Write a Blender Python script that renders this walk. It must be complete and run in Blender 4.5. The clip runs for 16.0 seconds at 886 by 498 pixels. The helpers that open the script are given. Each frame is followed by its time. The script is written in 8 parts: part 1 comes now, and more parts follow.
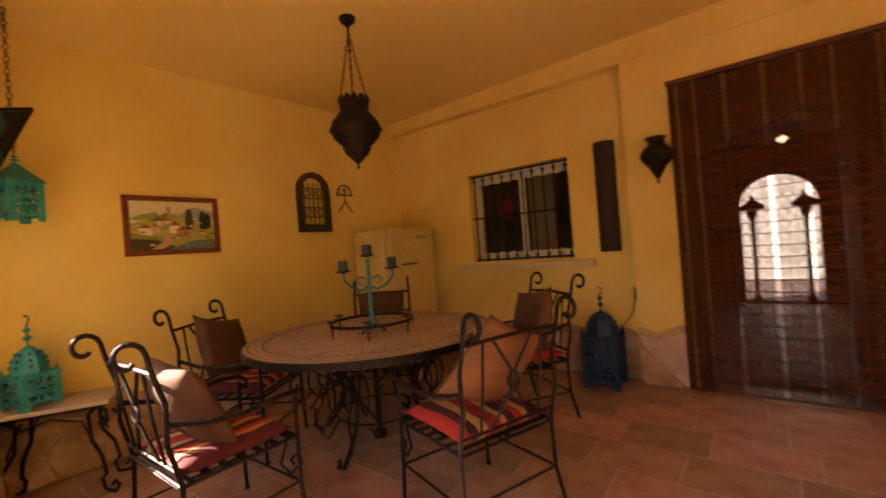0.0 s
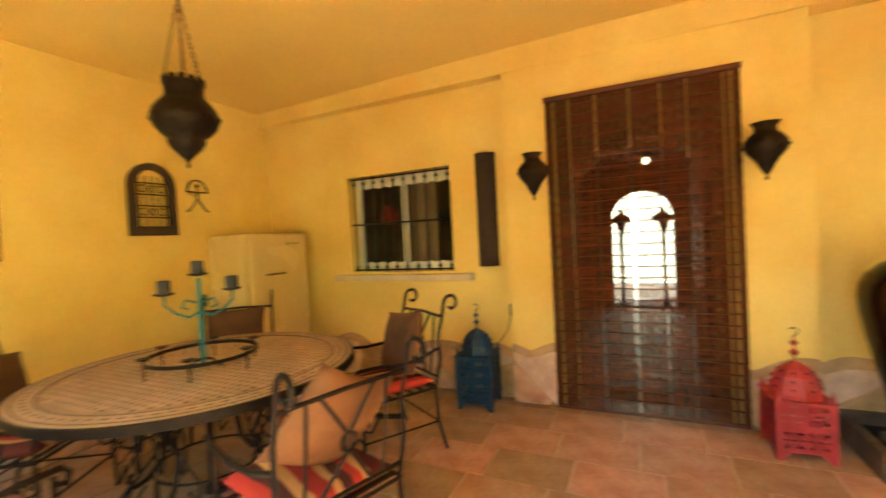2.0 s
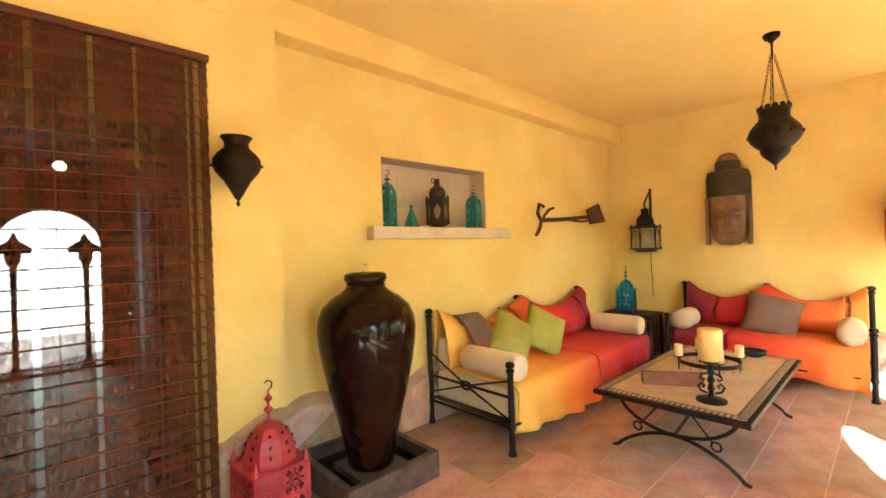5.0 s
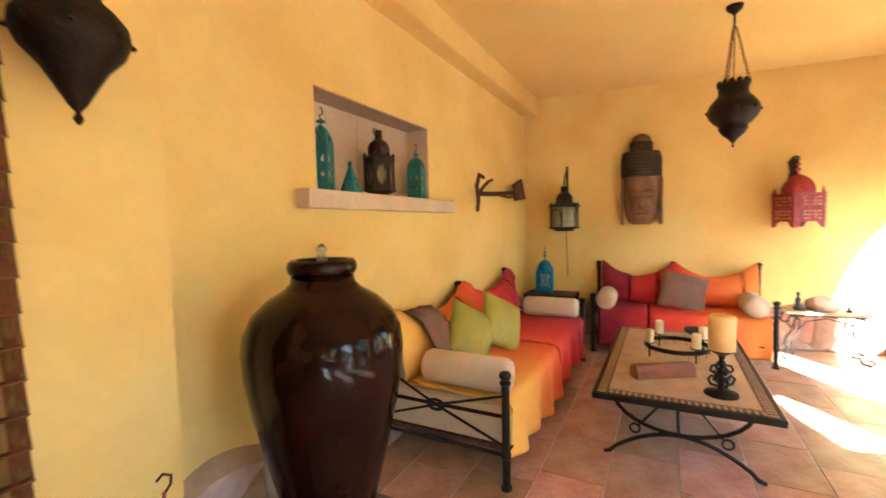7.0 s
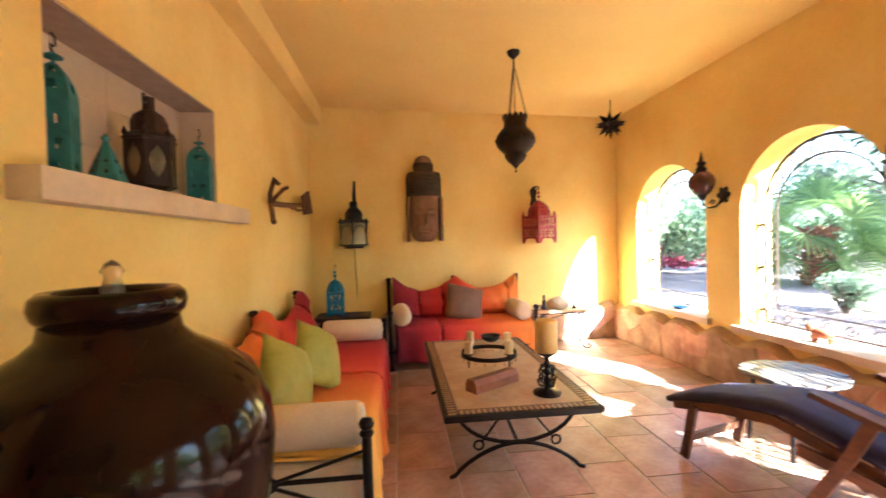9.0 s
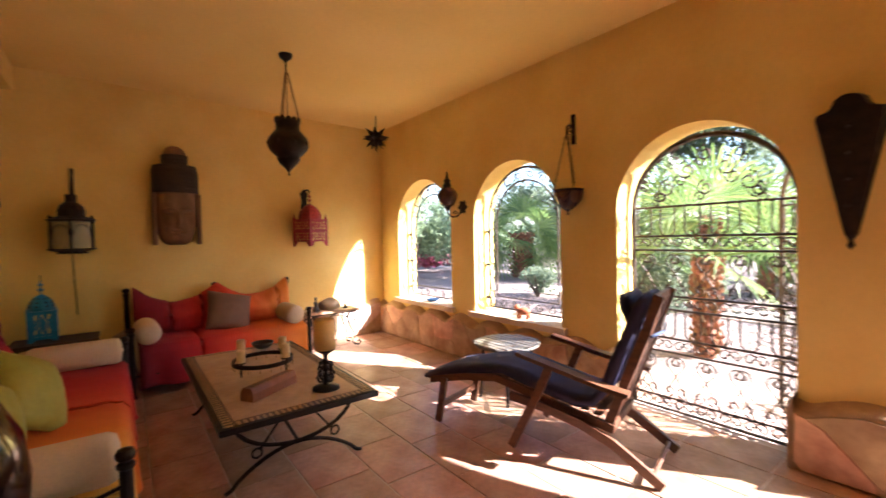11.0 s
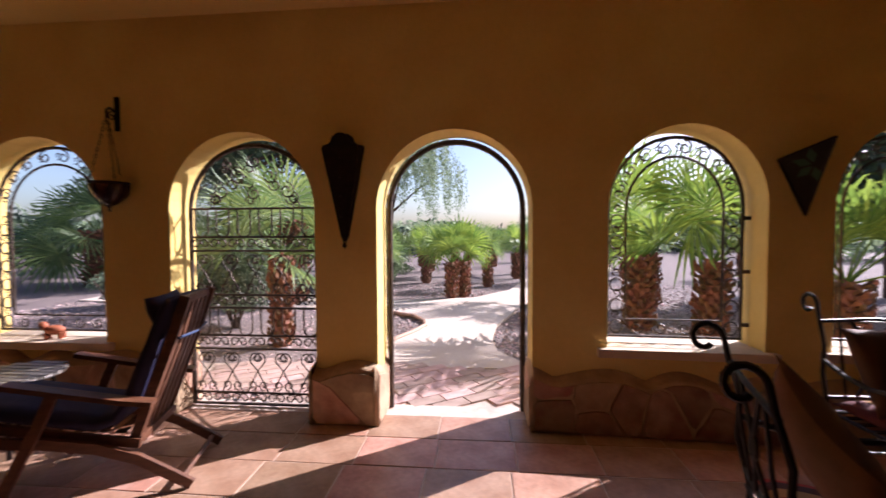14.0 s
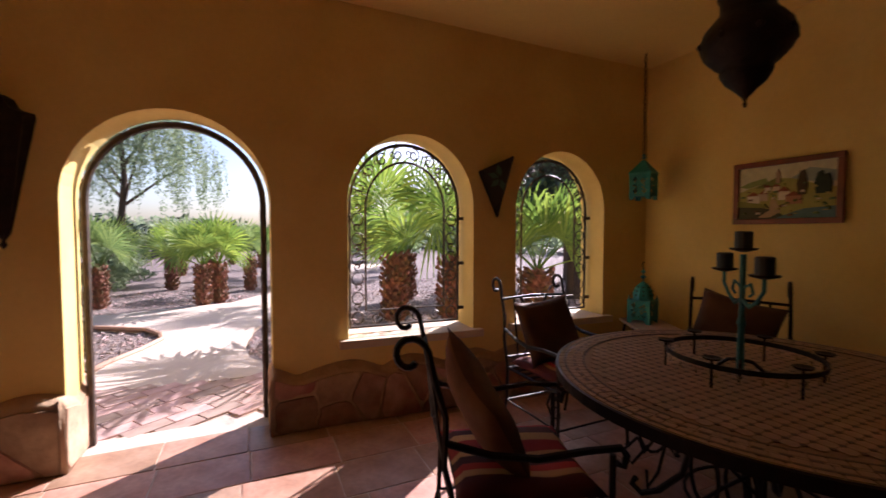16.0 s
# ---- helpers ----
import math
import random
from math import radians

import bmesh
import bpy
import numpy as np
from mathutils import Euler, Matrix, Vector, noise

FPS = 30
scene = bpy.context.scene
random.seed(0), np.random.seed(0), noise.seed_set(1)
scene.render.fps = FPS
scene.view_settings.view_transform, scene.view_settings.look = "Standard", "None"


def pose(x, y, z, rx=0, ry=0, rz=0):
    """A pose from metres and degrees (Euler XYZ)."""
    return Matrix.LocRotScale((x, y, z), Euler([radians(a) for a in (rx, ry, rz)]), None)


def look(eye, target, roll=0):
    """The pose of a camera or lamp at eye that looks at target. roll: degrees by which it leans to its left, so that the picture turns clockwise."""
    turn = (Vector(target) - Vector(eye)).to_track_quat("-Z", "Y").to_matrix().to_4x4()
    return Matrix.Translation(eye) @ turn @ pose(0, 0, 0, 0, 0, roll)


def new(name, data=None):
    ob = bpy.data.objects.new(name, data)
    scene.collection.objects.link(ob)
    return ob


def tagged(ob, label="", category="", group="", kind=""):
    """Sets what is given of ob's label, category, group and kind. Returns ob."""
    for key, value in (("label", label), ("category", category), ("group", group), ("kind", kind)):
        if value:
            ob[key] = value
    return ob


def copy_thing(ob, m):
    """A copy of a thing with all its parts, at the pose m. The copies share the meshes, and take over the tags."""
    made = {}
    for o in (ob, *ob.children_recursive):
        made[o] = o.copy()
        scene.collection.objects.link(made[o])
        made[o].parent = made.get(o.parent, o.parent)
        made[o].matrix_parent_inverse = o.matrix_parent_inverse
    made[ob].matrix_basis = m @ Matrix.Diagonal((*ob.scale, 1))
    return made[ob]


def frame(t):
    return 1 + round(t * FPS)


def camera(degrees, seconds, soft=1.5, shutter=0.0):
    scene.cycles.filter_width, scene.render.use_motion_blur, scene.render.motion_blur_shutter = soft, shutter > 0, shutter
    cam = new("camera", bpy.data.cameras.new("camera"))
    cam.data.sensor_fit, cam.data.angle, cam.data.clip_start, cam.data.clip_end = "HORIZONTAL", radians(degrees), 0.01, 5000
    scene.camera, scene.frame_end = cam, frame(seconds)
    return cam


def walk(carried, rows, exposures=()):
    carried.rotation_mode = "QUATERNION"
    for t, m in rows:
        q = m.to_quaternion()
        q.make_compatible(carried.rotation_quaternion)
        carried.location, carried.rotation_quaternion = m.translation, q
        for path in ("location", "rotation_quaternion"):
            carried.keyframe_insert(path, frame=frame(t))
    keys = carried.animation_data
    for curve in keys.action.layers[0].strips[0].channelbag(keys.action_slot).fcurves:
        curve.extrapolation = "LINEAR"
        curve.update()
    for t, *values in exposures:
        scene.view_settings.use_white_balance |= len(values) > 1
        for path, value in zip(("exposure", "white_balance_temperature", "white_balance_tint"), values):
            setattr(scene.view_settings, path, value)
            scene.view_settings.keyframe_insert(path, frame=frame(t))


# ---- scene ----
cam = camera(92.5, 16.0, shutter=0.5)
PATH = [
    (0, (0.412, 0.366, 1.31), (-0.815, 1.938, 1.312), -4.5),
    (0.5, (0.348, 0.56, 1.377), (-1.12, 1.919, 1.4), -3.2),
    (0.8, (0.293, 0.626, 1.412), (-1.232, 1.92, 1.422), -3.6),
    (1, (0.302, 0.636, 1.446), (-1.182, 1.976, 1.426), -3.5),
    (1.5, (0.357, 0.687, 1.465), (-0.898, 2.243, 1.405), -4.4),
    (2, (0.464, 0.781, 1.439), (-0.382, 2.592, 1.391), -3.0),
    (2.5, (0.577, 0.971, 1.414), (0.148, 2.925, 1.384), -3.0),
    (3, (0.626, 1.095, 1.487), (0.716, 3.092, 1.433), -1.9),
    (3.5, (0.546, 1.209, 1.446), (1.252, 3.08, 1.451), -4.5),
    (4, (0.432, 1.361, 1.468), (1.486, 3.06, 1.413), -2.9),
    (4.5, (0.436, 1.542, 1.447), (1.686, 3.103, 1.419), -2.2),
    (7, (0.673, 2.864, 1.43), (2.443, 3.789, 1.32), -1.3),
    (7.5, (0.711, 3.127, 1.393), (2.618, 3.709, 1.239), -2.2),
    (8, (0.764, 3.328, 1.375), (2.728, 3.685, 1.25), -1.3),
    (8.5, (0.9, 3.438, 1.371), (2.895, 3.545, 1.286), -2.5),
    (9, (0.969, 3.455, 1.393), (2.957, 3.245, 1.354), -1.5),
    (11.5, (0.72, 3.603, 1.405), (2.094, 2.151, 1.343), -1.3),
    (12, (0.595, 3.549, 1.409), (1.671, 1.864, 1.359), -1.0),
    (12.5, (0.502, 3.509, 1.39), (1.325, 1.687, 1.348), -0.8),
    (13, (0.434, 3.476, 1.399), (1.05, 1.575, 1.343), -1.5),
    (13.5, (0.39, 3.473, 1.412), (0.779, 1.513, 1.335), -0.8),
    (14, (0.331, 3.463, 1.405), (0.511, 1.473, 1.327), -0.3),
    (14.5, (0.247, 3.455, 1.408), (0.16, 1.459, 1.325), 0.2),
    (15, (0.176, 3.465, 1.394), (-0.171, 1.497, 1.315), -0.3),
    (15.5, (0.118, 3.493, 1.41), (-0.492, 1.591, 1.311), -0.1),
    (16, (0.081, 3.53, 1.386), (-0.735, 1.706, 1.303), 0.0),
]
EXPOSURES = [(0.0, 3.1, 7500, 25), (0.5, 4.0, 7000, 6), (1.0, 4.32, 6850, -6), (1.5, 4.45, 6650, -14), (2.0, 4.55, 6600, -16), (3.5, 4.8, 5700, -22), (4.5, 4.85, 5250, -19), (7.0, 4.56, 4880, -4), (8.0, 4.5, 4880, -2), (9.0, 4.27, 5120, 1), (9.6, 3.72, 5500, 4), (11.3, 3.0, 5600, 16), (12.0, 2.6, 5600, 20), (12.5, 2.07, 5600, 22), (13.5, 1.44, 5550, 26), (14.5, 1.07, 5600, 26), (15.2, 1.04, 5650, 26), (16.0, 1.37, 5700, 28)]
walk(cam, [(t, look(eye, target, roll)) for t, eye, target, roll in PATH], EXPOSURES)

# ---- world and sun ----
SUN_WAY = Vector((2.61, 1.93, -2.13)).normalized()
world = bpy.data.worlds.new("sky")
scene.world = world
world.use_nodes = True
wn = world.node_tree.nodes
sky = wn.new("ShaderNodeTexSky")
sky.sky_type, sky.sun_disc = "NISHITA", False
sky.sun_elevation, sky.sun_rotation = radians(33.3), radians(233.5)
sky.dust_density, sky.air_density = 2.0, 1.0
wn["Background"].inputs["Strength"].default_value = 0.085
world.node_tree.links.new(sky.outputs[0], wn["Background"].inputs["Color"])
sun = new("sun", bpy.data.lights.new("sun", "SUN"))
sun.data.energy, sun.data.angle, sun.data.color = 5.0, radians(0.53), (1.0, 0.93, 0.82)
sun.matrix_world = look((0, 0, 0), SUN_WAY)

# ---- materials ----


def mat(name, a, b=None, scale=6.0, rough=0.6, metal=0.0, bump=0.15, grain=60.0, dist=0.004, vary=0.0, speck=0.12, coat=0.0, island=False, stretch=(1, 1, 1)):
    """Two base colours mixed by a large noise, a finer grain on top, and a relief."""
    m = bpy.data.materials.new(name)
    m.use_nodes = True
    n, l = m.node_tree.nodes, m.node_tree.links
    p = n["Principled BSDF"]
    b = b or tuple(c * 0.8 for c in a)
    co = n.new("ShaderNodeTexCoord")
    mp = n.new("ShaderNodeMapping")
    mp.inputs["Scale"].default_value = stretch
    l.new(co.outputs["Object"], mp.inputs["Vector"])
    big = n.new("ShaderNodeTexNoise")
    big.inputs["Scale"].default_value, big.inputs["Detail"].default_value = scale, 4
    l.new(mp.outputs[0], big.inputs["Vector"])
    ramp = n.new("ShaderNodeValToRGB")
    ramp.color_ramp.elements[0].position, ramp.color_ramp.elements[1].position = 0.32, 0.68
    ramp.color_ramp.elements[0].color, ramp.color_ramp.elements[1].color = (*a, 1), (*b, 1)
    l.new(big.outputs["Fac"], ramp.inputs["Fac"])
    fine = n.new("ShaderNodeTexNoise")
    fine.inputs["Scale"].default_value, fine.inputs["Detail"].default_value = grain, 5
    l.new(mp.outputs[0], fine.inputs["Vector"])
    val = n.new("ShaderNodeMapRange")
    val.inputs["To Min"].default_value, val.inputs["To Max"].default_value = 1 - speck, 1 + speck
    l.new(fine.outputs["Fac"], val.inputs["Value"])
    hsv = n.new("ShaderNodeHueSaturation")
    l.new(ramp.outputs["Color"], hsv.inputs["Color"])
    source = val.outputs[0]
    if vary:
        if island:
            info = n.new("ShaderNodeNewGeometry").outputs["Random Per Island"]
        else:
            info = n.new("ShaderNodeObjectInfo").outputs["Random"]
        r2 = n.new("ShaderNodeMapRange")
        r2.inputs["To Min"].default_value, r2.inputs["To Max"].default_value = 1 - vary, 1 + vary
        l.new(info, r2.inputs["Value"])
        mul = n.new("ShaderNodeMath")
        mul.operation = "MULTIPLY"
        l.new(val.outputs[0], mul.inputs[0])
        l.new(r2.outputs[0], mul.inputs[1])
        source = mul.outputs[0]
        r3 = n.new("ShaderNodeMapRange")
        r3.inputs["To Min"].default_value, r3.inputs["To Max"].default_value = 0.5 + vary * 0.06, 0.5 - vary * 0.06
        l.new(info, r3.inputs["Value"])
        l.new(r3.outputs[0], hsv.inputs["Hue"])
    l.new(source, hsv.inputs["Value"])
    l.new(hsv.outputs["Color"], p.inputs["Base Color"])
    rr = n.new("ShaderNodeMapRange")
    rr.inputs["To Min"].default_value, rr.inputs["To Max"].default_value = max(0.02, rough - 0.1), min(1, rough + 0.1)
    l.new(big.outputs["Fac"], rr.inputs["Value"])
    l.new(rr.outputs[0], p.inputs["Roughness"])
    p.inputs["Metallic"].default_value = metal
    p.inputs["Coat Weight"].default_value = coat
    if bump:
        bp = n.new("ShaderNodeBump")
        bp.inputs["Strength"].default_value, bp.inputs["Distance"].default_value = bump, dist
        l.new(fine.outputs["Fac"], bp.inputs["Height"])
        l.new(bp.outputs[0], p.inputs["Normal"])
    return m


def ramp_mat(name, stops, axis, rough=0.85, fold=14.0):
    """Dyed cloth whose colour runs along one axis of the object."""
    m = mat(name, (0.5, 0.5, 0.5), rough=rough, bump=0.35, grain=220, dist=0.002, speck=0.1)
    n, l = m.node_tree.nodes, m.node_tree.links
    co = n.new("ShaderNodeTexCoord")
    sep = n.new("ShaderNodeSeparateXYZ")
    l.new(co.outputs["Object"], sep.inputs[0])
    wob = n.new("ShaderNodeTexNoise")
    wob.inputs["Scale"].default_value = fold
    l.new(co.outputs["Object"], wob.inputs["Vector"])
    add = n.new("ShaderNodeMath")
    add.operation = "MULTIPLY_ADD"
    add.inputs[1].default_value = 0.14
    l.new(wob.outputs["Fac"], add.inputs[0])
    l.new(sep.outputs[axis], add.inputs[2])
    rng = n.new("ShaderNodeMapRange")
    rng.inputs["From Min"].default_value, rng.inputs["From Max"].default_value = stops[0][0], stops[-1][0]
    l.new(add.outputs[0], rng.inputs["Value"])
    ramp = n.new("ShaderNodeValToRGB")
    lo, hi = stops[0][0], stops[-1][0]
    els = ramp.color_ramp.elements
    els[0].position, els[0].color = 0, (*stops[0][1], 1)
    els[1].position, els[1].color = 1, (*stops[-1][1], 1)
    for v, c in stops[1:-1]:
        e = els.new((v - lo) / (hi - lo))
        e.color = (*c, 1)
    l.new(rng.outputs[0], ramp.inputs["Fac"])
    hsv = [x for x in n if x.bl_idname == "ShaderNodeHueSaturation"][0]
    l.new(ramp.outputs["Color"], hsv.inputs["Color"])
    return m


PLASTER = mat("yellow_plaster", (0.86, 0.655, 0.225), (0.79, 0.55, 0.155), scale=1.6, rough=0.9, bump=0.25, grain=28, dist=0.006, speck=0.05)
CEILING = mat("ceiling_plaster", (0.85, 0.63, 0.215), (0.81, 0.58, 0.175), scale=1.1, rough=0.9, bump=0.2, grain=30, dist=0.005, speck=0.04)
TERRACOTTA = mat("terracotta", (0.53, 0.315, 0.22), (0.385, 0.195, 0.125), scale=5, rough=0.42, bump=0.4, grain=26, dist=0.005, vary=0.24, speck=0.3)
MORTAR = mat("mortar", (0.66, 0.52, 0.42), (0.52, 0.40, 0.32), scale=9, rough=0.95, bump=0.4, grain=90)
STONE = mat("cladding_stone", (0.60, 0.40, 0.25), (0.36, 0.19, 0.115), scale=5, rough=0.8, bump=0.6, grain=14, dist=0.02, vary=0.28, speck=0.3)
STONE_RED = mat("maroon_cladding_stone", (0.26, 0.10, 0.065), (0.42, 0.26, 0.18), scale=6, rough=0.75, bump=0.7, grain=14, dist=0.015, vary=0.25, speck=0.4)
STONE_PALE = mat("pale_cladding_stone", (0.62, 0.47, 0.37), (0.44, 0.29, 0.22), scale=5, rough=0.8, bump=0.5, grain=16, dist=0.015, vary=0.2, speck=0.3)
RENDER = mat("stone_mortar", (0.52, 0.35, 0.21), (0.38, 0.24, 0.14), scale=6, rough=0.95, bump=0.6, grain=30, dist=0.012)
LIMESTONE = mat("limestone", (0.70, 0.55, 0.40), (0.62, 0.47, 0.33), scale=5, rough=0.75, bump=0.25, grain=40)
NICHE_TILE = mat("niche_tile", (0.66, 0.50, 0.38), (0.58, 0.43, 0.32), scale=5, rough=0.6, bump=0.15, grain=40, vary=0.06)
IRON = mat("wrought_iron", (0.022, 0.0125, 0.0095), (0.012, 0.0075, 0.0065), scale=18, rough=0.5, metal=0.55, bump=0.3, grain=120, dist=0.002)
GATE_IRON = mat("gate_iron", (0.10, 0.065, 0.045), (0.05, 0.034, 0.026), scale=14, rough=0.55, metal=0.4, bump=0.3, grain=110, dist=0.002)
BRONZE = mat("dark_bronze", (0.026, 0.0135, 0.0075), (0.013, 0.0075, 0.005), scale=16, rough=0.55, metal=0.6, bump=0.8, grain=70, dist=0.006, speck=0.4)
OLDTIN = mat("old_brown_tin", (0.042, 0.018, 0.010), (0.022, 0.010, 0.007), scale=14, rough=0.6, metal=0.3, bump=0.5, grain=60, speck=0.35)
RUST = mat("rusty_iron", (0.16, 0.065, 0.03), (0.07, 0.03, 0.02), scale=14, rough=0.85, metal=0.3, bump=0.5, grain=80)
TURQUOISE = mat("turquoise_paint", (0.02, 0.27, 0.27), (0.015, 0.18, 0.20), scale=12, rough=0.55, bump=0.3, grain=90)
TEAL = mat("teal_paint", (0.03, 0.21, 0.23), (0.02, 0.13, 0.155), scale=14, rough=0.55, bump=0.4, grain=90, speck=0.25)
BLUE = mat("blue_paint", (0.008, 0.045, 0.12), (0.006, 0.028, 0.08), scale=12, rough=0.55, bump=0.3, grain=90)
SKYBLUE = mat("bright_blue_paint", (0.012, 0.22, 0.42), (0.01, 0.14, 0.30), scale=12, rough=0.4, bump=0.4, grain=60)
RED = mat("red_paint", (0.42, 0.03, 0.045), (0.28, 0.02, 0.03), scale=12, rough=0.5, bump=0.3, grain=90)
GLAZE = mat("brown_glaze", (0.020, 0.0058, 0.003), (0.009, 0.003, 0.002), scale=3, rough=0.12, bump=0.22, grain=14, dist=0.006, speck=0.3)
GLAZE.node_tree.nodes["Principled BSDF"].inputs["Specular IOR Level"].default_value = 0.2
BASIN = mat("basin_stone", (0.035, 0.021, 0.017), (0.13, 0.085, 0.07), scale=9, rough=0.55, bump=0.6, grain=30, dist=0.008, speck=0.4)
WATER = mat("dark_water", (0.01, 0.008, 0.007), rough=0.06, bump=0.05, grain=12)
BAMBOO = mat("bamboo_slat", (0.105, 0.029, 0.011), (0.06, 0.017, 0.008), scale=9, rough=0.5, bump=0.3, grain=140, vary=0.3, island=True, stretch=(0.4, 1, 6))


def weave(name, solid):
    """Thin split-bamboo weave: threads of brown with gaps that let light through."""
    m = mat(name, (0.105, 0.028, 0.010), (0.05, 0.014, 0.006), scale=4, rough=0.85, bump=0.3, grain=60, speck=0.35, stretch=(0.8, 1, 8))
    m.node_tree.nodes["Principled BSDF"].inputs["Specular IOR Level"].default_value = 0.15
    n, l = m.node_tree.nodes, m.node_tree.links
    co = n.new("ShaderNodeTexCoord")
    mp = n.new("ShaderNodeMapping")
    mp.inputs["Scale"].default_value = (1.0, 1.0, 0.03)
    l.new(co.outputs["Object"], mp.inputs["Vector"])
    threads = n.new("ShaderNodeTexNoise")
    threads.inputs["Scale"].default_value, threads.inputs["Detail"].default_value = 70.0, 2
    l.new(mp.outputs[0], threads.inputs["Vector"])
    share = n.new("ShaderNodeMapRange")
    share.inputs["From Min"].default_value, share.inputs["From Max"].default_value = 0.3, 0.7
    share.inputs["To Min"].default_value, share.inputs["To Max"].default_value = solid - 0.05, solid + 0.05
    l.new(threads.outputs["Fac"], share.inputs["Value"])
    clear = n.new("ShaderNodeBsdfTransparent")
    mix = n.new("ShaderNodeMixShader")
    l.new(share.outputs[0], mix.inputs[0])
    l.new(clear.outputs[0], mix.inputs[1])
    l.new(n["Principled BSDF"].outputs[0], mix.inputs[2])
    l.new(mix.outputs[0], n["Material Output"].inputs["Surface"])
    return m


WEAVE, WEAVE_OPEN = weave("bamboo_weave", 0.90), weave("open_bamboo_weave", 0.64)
CORD = mat("blind_cord", (0.13, 0.045, 0.018), rough=0.9)
DARKWOOD = mat("dark_door_wood", (0.05, 0.022, 0.012), (0.03, 0.013, 0.008), scale=6, rough=0.65, bump=0.2, grain=60, stretch=(6, 6, 0.6))
TEAK = mat("teak", (0.16, 0.062, 0.028), (0.09, 0.034, 0.017), scale=8, rough=0.5, bump=0.25, grain=70, stretch=(1, 5, 5), speck=0.25)
FRAMEWOOD = mat("red_frame_wood", (0.22, 0.05, 0.02), (0.14, 0.03, 0.014), scale=12, rough=0.4, bump=0.2, grain=90)
NAVY = mat("navy_canvas", (0.03, 0.024, 0.075), (0.022, 0.018, 0.055), scale=8, rough=0.85, bump=0.4, grain=160, dist=0.002)
BROWNCLOTH = mat("brown_velvet", (0.12, 0.05, 0.024), (0.08, 0.033, 0.017), scale=7, rough=0.8, bump=0.3, grain=120, dist=0.003)
TANCLOTH = mat("tan_suede", (0.26, 0.11, 0.045), (0.19, 0.08, 0.033), scale=7, rough=0.85, bump=0.3, grain=120, dist=0.003)
TAUPE = mat("taupe_linen", (0.22, 0.125, 0.085), (0.18, 0.10, 0.07), scale=7, rough=0.9, bump=0.3, grain=180, dist=0.002)
LIME = mat("lime_silk", (0.40, 0.36, 0.05), (0.33, 0.30, 0.035), scale=9, rough=0.55, bump=0.3, grain=30, dist=0.006)
CREAM = mat("cream_canvas", (0.72, 0.58, 0.42), (0.66, 0.51, 0.36), scale=5, rough=0.9, bump=0.35, grain=90, dist=0.003)
CREAMENAMEL = mat("cream_enamel", (0.72, 0.55, 0.27), (0.70, 0.53, 0.25), scale=2, rough=0.25, bump=0.02, coat=0.3)
CHROME = mat("chrome", (0.5, 0.5, 0.5), rough=0.2, metal=1.0, bump=0)
WAX = mat("ivory_wax", (0.80, 0.66, 0.40), (0.76, 0.58, 0.30), scale=8, rough=0.5, bump=0.1)
YELLOWWAX = mat("yellow_wax", (0.82, 0.56, 0.20), (0.78, 0.48, 0.14), scale=8, rough=0.5, bump=0.15)
DARKWAX = mat("dark_wax", (0.035, 0.035, 0.045), rough=0.5, bump=0.1)
MOSAIC = mat("mosaic_tile", (0.50, 0.34, 0.21), (0.42, 0.285, 0.17), scale=7, rough=0.75, bump=0.2, grain=50, vary=0.08, island=True, speck=0.2)
MOSAICDARK = mat("mosaic_dark", (0.14, 0.075, 0.045), (0.09, 0.05, 0.03), scale=9, rough=0.45, bump=0.2, vary=0.2, island=True)
TRAVERTINE = mat("travertine", (0.55, 0.38, 0.235), (0.46, 0.30, 0.18), scale=8, rough=0.5, bump=0.25, grain=30, speck=0.18)
BOXWOOD = mat("carved_wood", (0.30, 0.115, 0.055), (0.20, 0.075, 0.035), scale=9, rough=0.6, bump=0.3, grain=60)
CARVED = mat("weathered_wood", (0.28, 0.15, 0.085), (0.16, 0.085, 0.05), scale=7, rough=0.75, bump=0.35, grain=40, dist=0.01, stretch=(1, 1, 0.35), speck=0.3)
CROWN = mat("black_lacquer_wood", (0.028, 0.018, 0.015), (0.06, 0.032, 0.02), scale=6, rough=0.7, bump=0.6, grain=40, dist=0.01, stretch=(1, 1, 0.4))
WHITEPAINT = mat("white_frame_paint", (0.72, 0.70, 0.66), (0.66, 0.64, 0.6), rough=0.4, bump=0.05)
CURTAIN = mat("beige_curtain", (0.42, 0.30, 0.20), (0.34, 0.24, 0.16), scale=4, rough=0.9, bump=0.3, stretch=(10, 1, 0.3))
# plaster of the inner rooms, darkened in its colour for their lack of light
ROOMDARK = mat("shade_toned_room_plaster", (0.14, 0.08, 0.05), (0.10, 0.06, 0.04), scale=2, rough=0.9)
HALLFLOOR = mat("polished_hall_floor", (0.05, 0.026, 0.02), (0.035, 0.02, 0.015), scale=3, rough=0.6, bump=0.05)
WHITEWALL = mat("white_courtyard_wall", (0.8, 0.76, 0.68), (0.72, 0.68, 0.6), scale=2, rough=0.9)
PAVING = mat("path_concrete", (0.62, 0.50, 0.40), (0.52, 0.41, 0.33), scale=2.5, rough=0.9, bump=0.4, grain=30)
GRAVEL = mat("pink_gravel", (0.25, 0.185, 0.16), (0.15, 0.11, 0.10), scale=30, rough=0.95, bump=1.0, grain=45, dist=0.03, speck=0.45)
PEBBLE = mat("gravel_stone", (0.46, 0.35, 0.31), (0.24, 0.165, 0.145), scale=9, rough=0.9, bump=0.3, vary=0.5, island=True)
BRICK = mat("paving_brick", (0.50, 0.34, 0.28), (0.37, 0.235, 0.19), scale=8, rough=0.85, bump=0.4, grain=50, vary=0.25)
